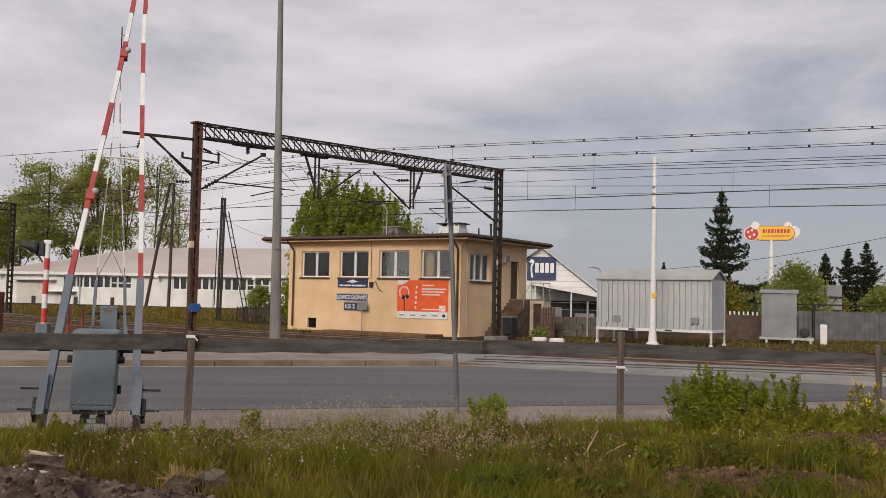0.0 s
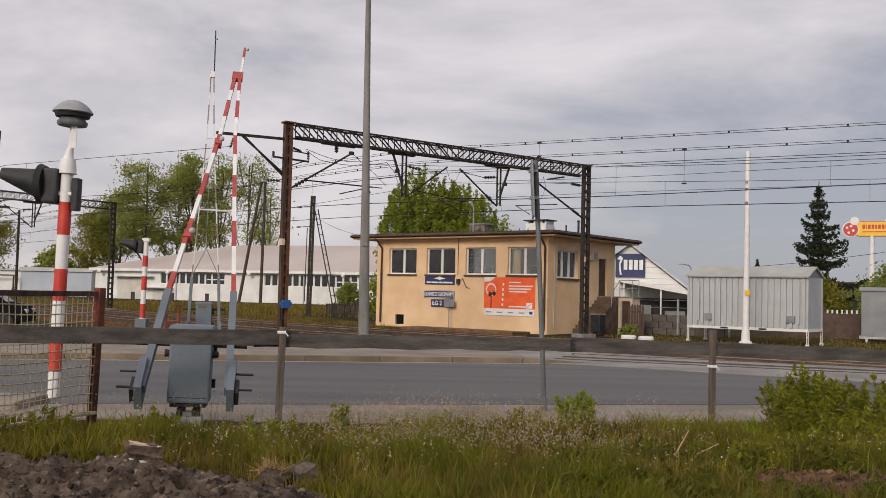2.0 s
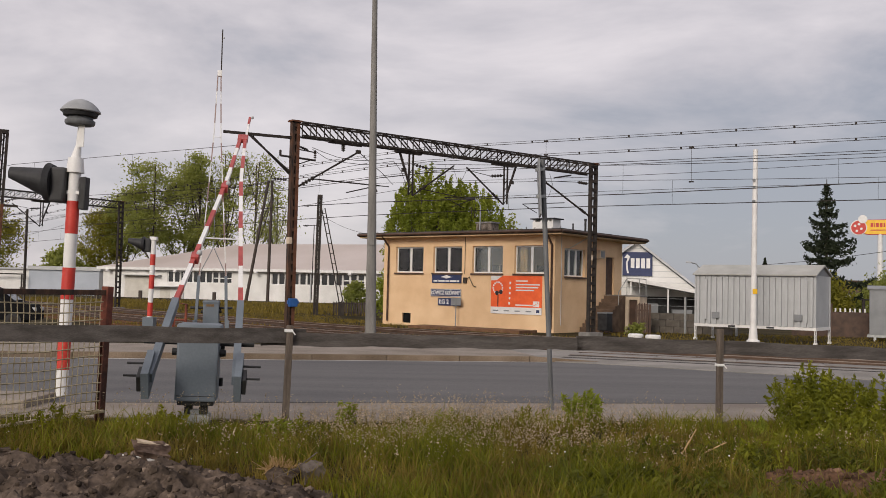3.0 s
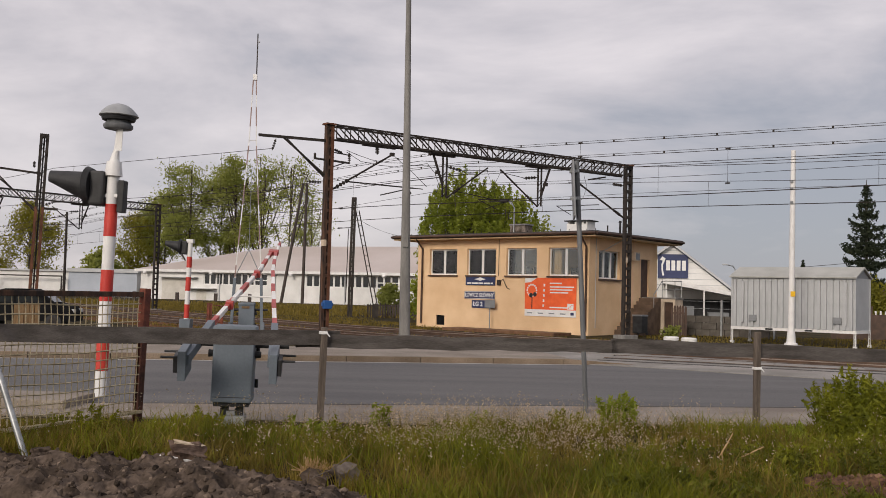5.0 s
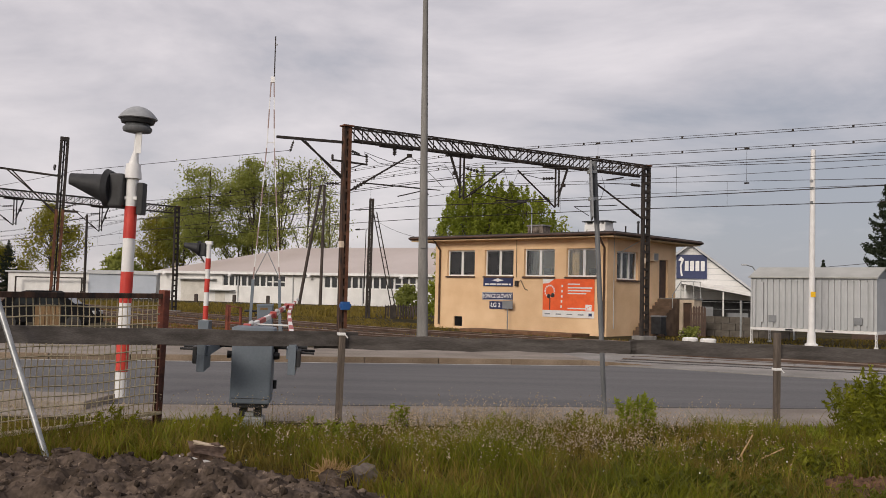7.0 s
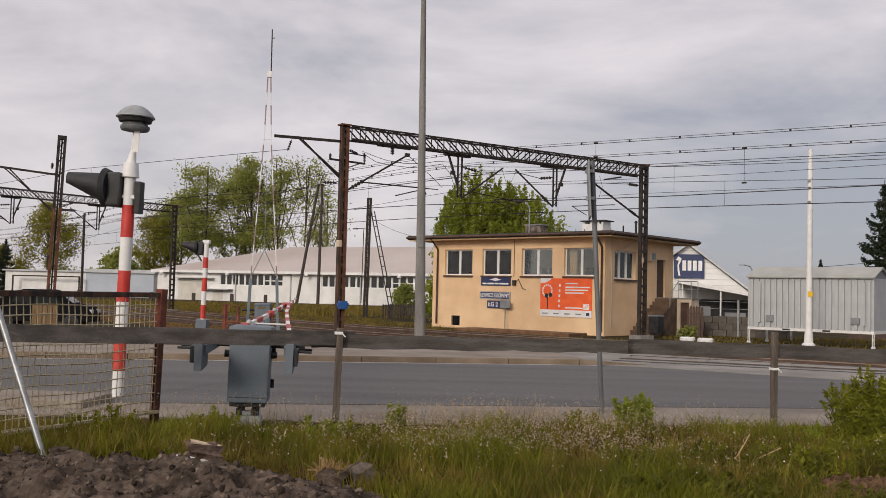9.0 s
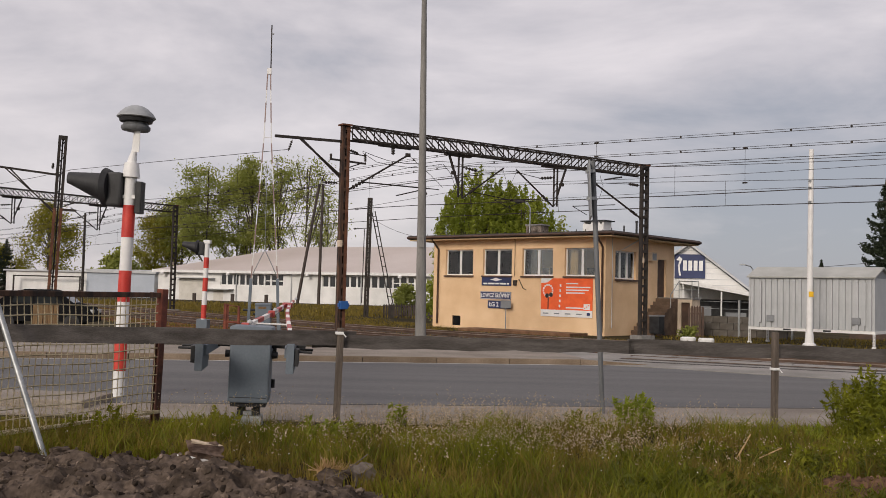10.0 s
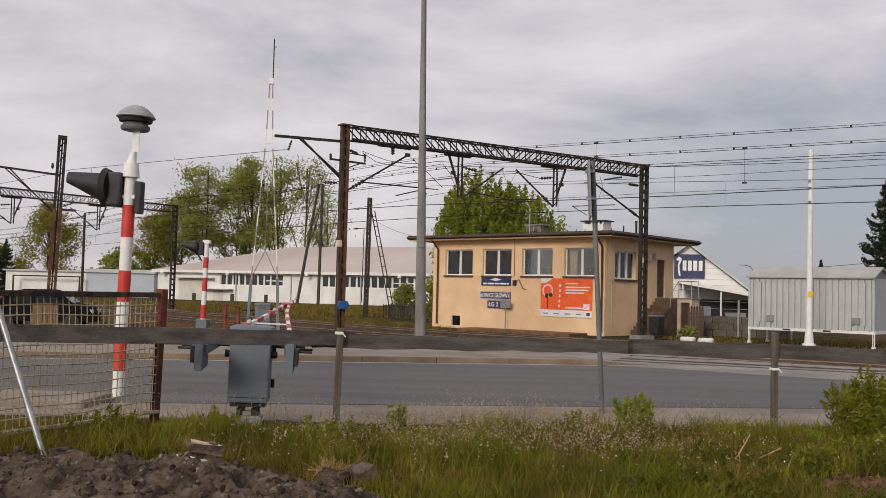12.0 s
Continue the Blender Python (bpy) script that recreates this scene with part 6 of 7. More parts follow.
def build_tree(name, x, y, h, r, trunk_h, leafmat, seed, label, clumps=60, per=130, leaf=0.32, spread=0.9, upright=0.0, branches=True, base=0.0):
    rs = np.random.RandomState(seed)
    t = thing(name, pose(x, y, base), label, "tree", "trees")
    g = Geo()
    tr = max(0.12, h * 0.017)
    top = Vector((rs.uniform(-.4, .4), 0, h * 0.8))
    g.line([(0, 0, -0.3), (0.1, 0, trunk_h), tuple(top * 0.6 + Vector((0.1, 0, 0))), tuple(top)], tr * 0.7, 8)
    g.rod((0, 0, -0.3), (0.1, 0, trunk_h), tr * 1.2, tr * 0.8, 10)
    cs = []
    for i in range(clumps):
        u = rs.uniform(0, 1) ** 0.8
        z = trunk_h + (h - trunk_h) * u
        prof = math.sin(math.pi * min(1, 0.16 + 0.84 * u)) ** 0.6 if not upright else (1.0 if u < 0.75 else (1 - u) * 4) ** 0.5
        rad = r * prof * math.sqrt(rs.uniform(0.12, 1))
        an = rs.uniform(0, 2 * math.pi)
        c = Vector((rad * math.cos(an), rad * math.sin(an), z - 0.04 * h))
        cs.append(c)
        if branches and i % 2 == 0:
            zb = max(trunk_h * 0.8, c.z - 0.25 * h * rs.uniform(0.6, 1.1))
            g.rod((0.05, 0, zb), tuple(c), tr * 0.35, tr * 0.08, 6)
    part("trunk", g, BARK, t, "branching bark-covered trunk", True)
    pts, sz = [], []
    for c in cs:
        k = int(per * rs.uniform(0.5, 1.3))
        q = rs.normal(size=(k, 3)) * np.array([1, 1, 0.75 + upright]) * spread * rs.uniform(0.6, 1.2)
        pts.append(np.array(c) + q)
        sz.append(leaf * rs.uniform(0.6, 1.3, k))
    o = quads("crown", np.concatenate(pts), np.concatenate(sz), leafmat, seed, t)
    return t


def build_airy_tree(x, y, h, r, low, seed, label, clumps=90, per=170, leaf=0.27):
    """Several steep limbs with separate leaf clumps round their ends, and sky between them."""
    rs = np.random.RandomState(seed)
    t = thing("broadleaf_tree", pose(x, y, 0), label, "tree", "trees")
    g = Geo()
    tr = h * 0.013
    g.line([(0, 0, -0.3), (0.1, 0, low), (0.2, 0, h * 0.6), (0.1, 0, h * 0.9)], tr * 0.4, 8)
    g.rod((0, 0, -0.3), (0.1, 0, low), tr * 1.2, tr * 0.7, 10)
    mid, half = (low + h) / 2, (h - low) / 2
    limbs = []
    for i in range(11):
        a = rs.uniform(0, 6.283)
        el = rs.uniform(-0.75, 0.95)
        q = math.sqrt(1 - min(0.9, abs(el)) ** 2) * rs.uniform(0.75, 1.0)
        tip = Vector((r * q * math.cos(a), r * q * math.sin(a), mid + half * el))
        foot = Vector((0.1, 0, max(low * 0.7, tip.z - rs.uniform(0.25, 0.45) * h)))
        knee = foot.lerp(tip, 0.5) + Vector((0, 0, -0.02 * h))
        g.line([foot, knee, tip], tr * 0.26, 6)
        limbs.append((foot, knee, tip))
    pts, sz = [], []
    for i in range(clumps):
        foot, knee, tip = limbs[rs.randint(len(limbs))]
        u = rs.uniform(0.35, 1.05)
        c = np.array(knee.lerp(tip, u)) + rs.normal(size=3) * np.array([0.15 * r, 0.15 * r, 0.055 * h])
        if i % 3 == 0:
            v = rs.normal(size=3)
            v /= np.linalg.norm(v)
            c = np.array([0.1, 0, mid]) + v * np.array([r, r, half]) * rs.uniform(0.5, 0.95)
        v = (c - np.array([0.1, 0, mid])) / np.array([r, r, half])
        c = np.array([0.1, 0, mid]) + (c - np.array([0.1, 0, mid])) * min(1.0, 0.95 / (np.linalg.norm(v) + 1e-6))
        size = rs.uniform(0.5, 1.2)
        k = int(per * size * size * rs.uniform(0.6, 1.2))
        pts.append(c + rs.normal(size=(k, 3)) * np.array([1.0, 1.0, 0.62]) * size)
        sz.append(leaf * rs.uniform(0.6, 1.35, k))
        near = knee.lerp(tip, min(1.0, u))
        g.rod(near, tuple(c), tr * 0.1, tr * 0.04, 4, False)
    part("trunk", g, BARK, t, "branching bark-covered trunk", True)
    quads("crown", np.concatenate(pts), np.concatenate(sz), LEAF, seed, t)


def build_shoot_tree(x, y, h, r, low, seed, label, shoots=270):
    """A pollarded crown of many upright leafy shoots."""
    rs = np.random.RandomState(seed)
    t = thing("bright_tree", pose(x, y, 0), label, "tree", "trees")
    g = Geo().rod((0, 0, -0.3), (0.1, 0, low + 1.2), 0.3, 0.2, 10)
    pts, sz = [], []
    for i in range(shoots):
        a, q = rs.uniform(0, 6.283), math.sqrt(rs.uniform(0, 1))
        top = low + (h - low) * math.sqrt(max(0.05, 1 - 0.82 * q * q)) * rs.uniform(0.7, 1.04)
        L = rs.uniform(1.0, 2.8)
        zt = top - (rs.uniform(0, 1) ** 1.5) * (h - low) * 0.55 * (1 if i % 2 else 0)
        foot = np.array([q * r * math.cos(a), q * r * math.sin(a), zt - L])
        tip = foot + np.array([0.12 * rs.normal() + 0.12 * q * math.cos(a), 0.12 * rs.normal() + 0.12 * q * math.sin(a), L])
        k = int(50 * L)
        u = rs.uniform(0, 1, k) ** 0.85
        c = foot + (tip - foot) * u[:, None] + rs.normal(size=(k, 3)) * np.array([0.23, 0.23, 0.14]) * (1.15 - u[:, None])
        pts.append(c)
        sz.append(rs.uniform(0.08, 0.17, k))
        if i % 3 == 0:
            g.rod((0.1, 0, low + 0.8), tuple(foot), 0.06, 0.03, 5, False).rod(tuple(foot), tuple(tip), 0.025, 0.008, 4, False)
    part("trunk", g, BARK, t, "stout trunk with rising limbs", True)
    quads("crown", np.concatenate(pts), np.concatenate(sz), LEAFBRIGHT, seed, t, aspect=2.0)


def build_spruce(x, y, h, r, seed, label):
    rs = np.random.RandomState(seed)
    t = thing("spruce_tree", pose(x, y, 0), label, "tree", "spruce trees")
    part("trunk", Geo().rod((0, 0, -0.3), (0, 0, h), h * 0.018, 0.03, 8), BARK, t, "", True)
    pts, sz = [], []
    z = h * 0.12
    while z < h * 0.985:
        u = 1 - z / h
        rr = r * (u ** 0.8) * rs.uniform(0.75, 1.25)
        nb = 5 if u > 0.15 else 4
        a0 = rs.uniform(0, 6.28)
        for k in range(nb):
            a = a0 + 6.283 * k / nb + rs.uniform(-.25, .25)
            L = rr * rs.uniform(0.55, 1.2)
            n = int(30 + 80 * L)
            s = rs.uniform(0.05, 1, n)
            droop = rs.uniform(-0.5, -0.2) * L * s + 0.42 * L * s ** 3
            w = 0.15 * (1 - 0.55 * s) * max(0.6, L * 0.55)
            px = s * L * math.cos(a) + rs.normal(size=n) * w * 0.85
            py = s * L * math.sin(a) + rs.normal(size=n) * w * 0.85
            pz = z + droop - np.abs(rs.normal(size=n)) * 0.2
            pts.append(np.stack([px, py, pz], 1))
            sz.append(rs.uniform(0.09, 0.22, n) * (0.6 + 0.4 * u))
        z += h * (0.03 + 0.045 * u) * rs.uniform(0.6, 1.4)
    quads("crown", np.concatenate(pts), np.concatenate(sz), NEEDLE, seed, t, aspect=2.2)


def build_trees():
    for i, (x, y, h, r, low, cl, per) in enumerate(((-48.5, 176, 20.8, 4.2, 7, 60, 250), (-42.6, 170, 25.2, 4.8, 8, 72, 225), (-35.0, 172, 26.3, 4.9, 8, 70, 225),
                                                    (-38.8, 178, 23.5, 4.8, 7, 48, 220), (-29.8, 171, 26.4, 4.2, 8, 52, 160))):
        build_airy_tree(x, y, h, r, low, 110 + i, "tall airy green tree behind the hall", cl, per)
    for i, (x, y, h, r, cl) in enumerate(((-25.0, 171, 26.4, 4.0, 70), (-21.2, 172, 20.0, 2.8, 42))):
        build_airy_tree(x, y, h, r, 9, 130 + i, "tall thin-leaved tree with bare twigs", cl, 62, 0.24)
    build_shoot_tree(2.7, 76, 12.0, 3.4, 3.5, 20, "dense bright green tree with upright shoots behind the signal box")
    build_shoot_tree(6.0, 77, 11.5, 3.2, 3.5, 21, "dense bright green tree with upright shoots behind the signal box")
    build_tree("bright_tree", 9.8, 80, 8.2, 1.0, 2.5, LEAF, 22, "slim green sapling behind the signal box", 12, 60, 0.25, 0.4, 0.9)
    for i, (x, y, h, r) in enumerate(((-72, 173, 16.8, 6.0), (-53.4, 176, 15.4, 4.2), (-87, 180, 10.0, 4.6))):
        build_tree("yellowish_tree", x, y, h, r, 2.5, LEAFYELLOW, 30 + i, "yellow-green broadleaf tree beyond the tracks", 90, 140, 0.26, 0.9)
    build_tree("round_tree", -58, 170, 7.6, 3.0, 2.0, LEAF, 35, "small round dark green tree far off", 30, 90, 0.5, 0.8)
    build_spruce(34.95, 75, 11.75, 3.6, 40, "dark drooping spruce tree behind the container")
    for i, (x, y, h, r) in enumerate(((56.7, 96, 7.9, 2.6), (59.4, 96, 8.5, 2.7), (61.6, 96, 9.2, 3.2), (51.8, 130, 7.8, 2.0), (66.5, 98, 6.5, 2.0))):
        build_spruce(x, y, h, r, 41 + i, "distant dark spruce tree in a row")
    build_spruce(-78.2, 170, 9.8, 3.4, 48, "dark spruce at the edge of the yard")
    for i, (x, y, h, r, m) in enumerate(((37.8, 68, 4.7, 2.2, LEAF), (33.2, 72, 3.6, 1.8, LEAFYELLOW), (53.0, 78, 3.9, 2.6, LEAF), (47.0, 80, 3.2, 2.2, LEAFYELLOW), (57.5, 80, 3.9, 2.6, LEAF), (43.0, 82, 3.4, 2.4, LEAF))):
        build_tree("garden_bush", x, y, h, r, 0.6, m, 50 + i, "leafy green garden bush behind the fence", 45, 200, 0.17, 0.5, branches=False)
    build_tree("shrub", -2.9, 75.6, 2.3, 0.9, 0.2, LEAF, 60, "dark green shrub beside the palisade", 24, 90, 0.17, 0.24, branches=False)
    build_tree("shrub", 0.2, 66, 3.5, 1.2, 0.3, LEAFBRIGHT, 61, "green shrub behind the signal box", 26, 90, 0.2, 0.4, branches=False)
    build_tree("shrub", 12.27, 47.42, 0.36, 0.1, 0.05, LEAF, 62, "small flowering garden shrub", 12, 60, 0.1, 0.2, branches=False)


build_trees()


def blade_mesh(name, base, height, width, lean, seed, material, label, category):
    """Curved three-sided blades standing on base points, as one mesh."""
    rs = np.random.RandomState(seed)
    n = len(base)
    a = rs.uniform(0, 2 * np.pi, n)
    side = np.stack([np.cos(a), np.sin(a), np.zeros(n)], 1)
    b = rs.uniform(0, 2 * np.pi, n)
    out = np.stack([np.cos(b), np.sin(b), np.zeros(n)], 1)
    h = np.asarray(height).reshape(-1, 1)
    w = np.asarray(width).reshape(-1, 1) * np.ones((n, 1))
    l = np.asarray(lean).reshape(-1, 1) * h * rs.uniform(0.2, 1.0, (n, 1))
    up = np.array([[0, 0, 1.0]])
    p1 = base + up * h * 0.55 + out * l * 0.3
    p2 = base + up * h * (1 - 0.15 * np.asarray(lean).mean()) + out * l
    v = np.stack([base - side * w, base + side * w, p1 + side * w * 0.7, p1 - side * w * 0.7, p2], 1).reshape(-1, 3)
    k = np.arange(n) * 5
    quad = np.stack([k, k + 1, k + 2, k + 3], 1).tolist()
    tri = np.stack([k + 3, k + 2, k + 4], 1).tolist()
    me = bpy.data.meshes.new(name)
    me.from_pydata(v.tolist(), [], quad + tri)
    me.materials.append(material)
    return tagged(new(name, me), label, category, kind="stuff"), p2


def verge_points(rs, n, y0=6.8, y1=13.95, xl=-0.55, xr=0.72):
    y = rs.uniform(y0, y1, n)
    x = rs.uniform(xl, xr, n) * y
    return x, y


def bank(x, y):
    """Height of the loose dirt bank."""
    edge = 10.25 - 0.42 * max(0.0, x + 2.6) - 0.1 * abs(x + 4)
    a = max(0.0, min(1.0, (edge - y) / 1.0)) * max(0.0, min(1.0, (-0.1 - x) / 1.1))
    lump = 0.55 + 0.9 * noise.noise((x * 1.1, y * 1.1, 0)) + 0.5 * noise.noise((x * 3.1, y * 3.1, 5)) + 0.38 * noise.noise((x * 7.0, y * 7.0, 9)) + 0.25 * noise.noise((x * 15.0, y * 15.0, 2))
    return a * (0.10 + 0.22 * lump)


def bank_right(x, y):
    d = math.hypot((x - 4.75) / 1.45, (y - 9.35) / 0.95)
    e = math.hypot((x - 7.7) / 1.8, (y - 11.6) / 1.25)
    k = max(0.0, 1 - d * d) * 0.15 + max(0.0, 1 - e * e) * 0.16
    return k * (0.8 + 0.7 * noise.noise((x * 2.2, y * 2.2, 2)) + 0.5 * noise.noise((x * 7, y * 7, 4)) + 0.3 * noise.noise((x * 15, y * 15, 6)))


def heap(name, x0, x1, y0, y1, step, fn, material, label):
    nx, ny = int((x1 - x0) / step), int((y1 - y0) / step)
    vs, fs = [], []
    for j in range(ny + 1):
        for i in range(nx + 1):
            x, y = x0 + i * step, y0 + j * step
            h = fn(x, y)
            vs.append((x, y, ground_height(x, y) + h - (0.06 if h < 0.004 else 0)))
    for j in range(ny):
        for i in range(nx):
            k = j * (nx + 1) + i
            fs.append((k, k + 1, k + nx + 2, k + nx + 1))
    return single(name, Geo().add(vs, fs), material, label, "dirt heap", kind="structure", smooth=True)


def chunk(name, x, y, z, size, seed, material, label, rz=0, rx=0, ry=0):
    rs = np.random.RandomState(seed)
    bm = bmesh.new()
    bmesh.ops.create_cube(bm, size=1)
    bmesh.ops.subdivide_edges(bm, edges=list(bm.edges), cuts=3, use_grid_fill=True)
    for v in bm.verts:
        k = 1 + 0.38 * noise.noise(v.co * 2.3 + Vector((seed, 0, 0))) + rs.uniform(-0.03, 0.03)
        v.co = Vector((v.co.x * size[0], v.co.y * size[1], v.co.z * size[2])) * k * (1 + 0.14 * noise.noise(v.co * 6 + Vector((0, seed, 0))))
    me = bpy.data.meshes.new(name)
    bm.to_mesh(me)
    bm.free()
    me.materials.append(material)
    ob = new(name, me)
    ob.matrix_basis = pose(x, y, z, rx, ry, rz)
    return tagged(ob, label, "rubble", "broken concrete pieces")


def build_verge():
    heap("dirt_bank", -6.6, 0.4, 6.6, 10.8, 0.035, bank, EARTH, "loose grey-brown earth bank with lumps and stones")
    heap("dirt_patch", 3.1, 10.0, 8.2, 13.4, 0.045, bank_right, TERRA, "bare reddish-brown earth patch among the weeds")
    rs = np.random.RandomState(5)
    tx, ty = verge_points(rs, 6300, y1=15.2)
    k = rs.randint(10, 26, len(tx))
    tone = rs.uniform(0.6, 1.5, len(tx))
    x = np.repeat(tx, k) + rs.normal(size=k.sum()) * 0.055
    y = np.repeat(ty, k) + rs.normal(size=k.sum()) * 0.055
    tone = np.repeat(tone, k)
    keep = np.array([b < (13.62 if a < 0.3 else 13.8 + 0.155 * a) + 0.3 * noise.noise((a * 1.3, 0, 3)) and math.hypot(a + 2.7, b - 13.2) > 0.42 and math.hypot(a + 1.36, (b - 12.5) * 0.7) > 0.3 and math.hypot(a - 5.0, (b - 14.3) * 0.7) > 0.3 and (a < 2.5 or noise.noise((a * 1.7, b * 1.7, 31)) > -0.22) and bank(a, b) < 0.02 and (bank_right(a, b) < 0.03 + 0.03 * noise.noise((a * 3, b * 3, 8)) or rs.rand() < 0.05) for a, b in zip(x, y)])
    x, y, tone = x[keep], y[keep], tone[keep]
    patch = np.array([noise.noise((a * 0.8, b * 0.8, 7)) for a, b in zip(x, y)])
    z = np.array([ground_height(a, b) for a, b in zip(x, y)]) - 0.02
    edge = np.where(x > 0.3, np.clip((14.0 + 0.155 * x - y) / 1.2, 0.35, 1.15), np.clip((13.85 - y) / 2.1, 0.18, 1))
    hgt = np.clip((0.14 + 0.12 * patch + rs.exponential(0.05, len(x))) * edge * tone, 0.04, 0.5)
    base = np.stack([x, y, z], 1)
    pick = (patch + rs.normal(size=len(x)) * 0.25) > -0.02
    blade_mesh("grass", base[~pick], hgt[~pick], 0.0060, 0.85, 6, GRASS, "long unmown olive and yellowish grass on the verge", "grass")
    blade_mesh("green_grass", base[pick], hgt[pick], 0.0068, 0.8, 7, GREENGRASS, "fresh green grass tufts on the verge", "grass")
    # coarse grass round the cabins and along the tracks
    fx, fy = rs.uniform(11, 36, 9000), rs.uniform(38.5, 52, 9000)
    fz = np.full(9000, -0.12)
    blade_mesh("cabin_grass", np.stack([fx, fy, fz], 1), rs.uniform(0.05, 0.17, 9000), 0.022, 0.7, 14, GRASS, "rough green grass round the cabins", "grass")
    fy = rs.uniform(72, 120, 16000)
    fx = rs.uniform(-0.55, 0.02, 16000) * fy
    keep = np.array([(a + 1.1) * 0.75 + (b - 38.9) * 0.66 > 14 for a, b in zip(fx, fy)])
    fx, fy = fx[keep], fy[keep]
    blade_mesh("bank_grass", np.stack([fx, fy, np.full(len(fx), -0.12)], 1), rs.uniform(0.15, 0.5, len(fx)), 0.05, 0.6, 15, GRASS, "rough grass on the strip before the hall", "grass")
    # green tufts between and beside the tracks
    pts = []
    for i in range(1500):
        off, s = rs.choice([-2.9, 2.45, 7.6]) + rs.normal() * 0.55, rs.uniform(-75, 6)
        if abs(abs(off - 2.45) - 2.45) > 0.95:
            p = track_point(off, s)[0]
            if noise.noise((p.x * 0.35, p.y * 0.35, 4)) > -0.12:
                pts.extend((p.x + rs.normal() * 0.28, p.y + rs.normal() * 0.28, -0.06) for j in range(9))
    for i in range(2200):
        p = track_point(rs.uniform(8.3, 17), rs.uniform(-75, -8))[0]
        if noise.noise((p.x * 0.2, p.y * 0.2, 9)) > -0.25:
            pts.extend((p.x + rs.normal() * 0.35, p.y + rs.normal() * 0.35, -0.12) for j in range(10))
    tuft = np.array(pts)
    blade_mesh("track_grass", tuft, rs.uniform(0.05, 0.2, len(tuft)), 0.02, 0.7, 16, GRASS, "sparse olive grass tufts between the railway tracks", "grass")
    # thin stalks with pale seed heads
    x, y = verge_points(rs, 2400, 9.0, 13.7)
    keep = np.array([bank(a, b) < 0.02 and noise.noise((a * 0.55, b * 0.55, 12)) + 0.35 * math.exp(-((a - 0.6) / 2.2) ** 2) > 0.0 and bank_right(a, b) < 0.05 for a, b in zip(x, y)])
    x, y = x[keep], y[keep]
    base = np.stack([x, y, np.array([ground_height(a, b) for a, b in zip(x, y)])], 1)
    _, tops = blade_mesh("grass_stalks", base, rs.uniform(0.25, 0.52, len(x)), 0.0022, 0.35, 8, GRASS, "thin dry grass stalks", "grass")
    n = 1700
    sx, sy = rs.normal(0.9, 1.3, n), rs.uniform(10.6, 13.72, n)
    keep = (sy > 10.5)
    sb = np.stack([sx[keep], sy[keep], np.array([ground_height(a, b) for a, b in zip(sx[keep], sy[keep])])], 1)
    _, more = blade_mesh("seed_stalks", sb, rs.uniform(0.16, 0.36, len(sb)) + 0.18 * (rs.rand(len(sb)) < 0.08), 0.0022, 0.3, 18, GRASS, "thin stalks of seeding grass", "grass")
    tops = np.concatenate([tops, more, more])
    pts = np.repeat(tops, 3, 0) + rs.normal(size=(len(tops) * 3, 3)) * np.array([0.012, 0.012, 0.035])
    o = quads("seed_heads", pts, rs.uniform(0.008, 0.018, len(pts)), SEED, 9, aspect=2.0)
    tagged(o, "pale pinkish grass seed heads", "grass", kind="stuff")
    x, y = verge_points(rs, 80, 8.5, 13.5)
    z = np.array([ground_height(a, b) + 0.22 for a, b in zip(x, y)]) + rs.uniform(0, 0.12, len(x))
    o = quads("small_flowers", np.stack([x, y, z], 1), rs.uniform(0.01, 0.022, len(x)), PETALWHITE, 11, aspect=1.0)
    tagged(o, "tiny white meadow flowers", "flowers", kind="stuff")
    # lumps of soil and stones on the bank
    bm = bmesh.new()
    bmesh.ops.create_icosphere(bm, subdivisions=1, radius=1)
    bm.verts.index_update()
    ball_v = [(v.co.x, v.co.y, v.co.z * 0.75) for v in bm.verts]
    ball_f = [[v.index for v in f.verts] for f in bm.faces]
    bm.free()
    g = Geo()
    for i in range(2200):
        a, b = rs.uniform(-5.6, 0.2), rs.uniform(7.3, 10.3)
        h = bank(a, b)
        if h > 0.03:
            r = min(0.045, 0.007 + rs.exponential(0.0105))
            m = Matrix.Translation((a, b, ground_height(a, b) + h + r * 0.2)) @ pose(0, 0, 0, rs.uniform(0, 180), rs.uniform(0, 180), 0)
            g.add([Vector(v) * r * rs.uniform(0.75, 1.25) for v in ball_v], ball_f, m)
    o = single("soil_lumps", g, CLODS, "clods and small stones on the dirt bank", "stones", kind="stuff")
    g = Geo()
    for i in range(2600):
        a, b = rs.uniform(3.2, 9.6), rs.uniform(8.4, 12.9)
        h = bank_right(a, b)
        if h > 0.04:
            r = min(0.05, 0.006 + rs.exponential(0.011))
            m = Matrix.Translation((a, b, ground_height(a, b) + h + r * 0.2)) @ pose(0, 0, 0, rs.uniform(0, 180), rs.uniform(0, 180), 0)
            g.add([Vector(v) * r * rs.uniform(0.75, 1.25) for v in ball_v], ball_f, m)
    o = single("soil_lumps", g, TERRACLODS, "reddish clods on the bare earth patch", "stones", kind="stuff")


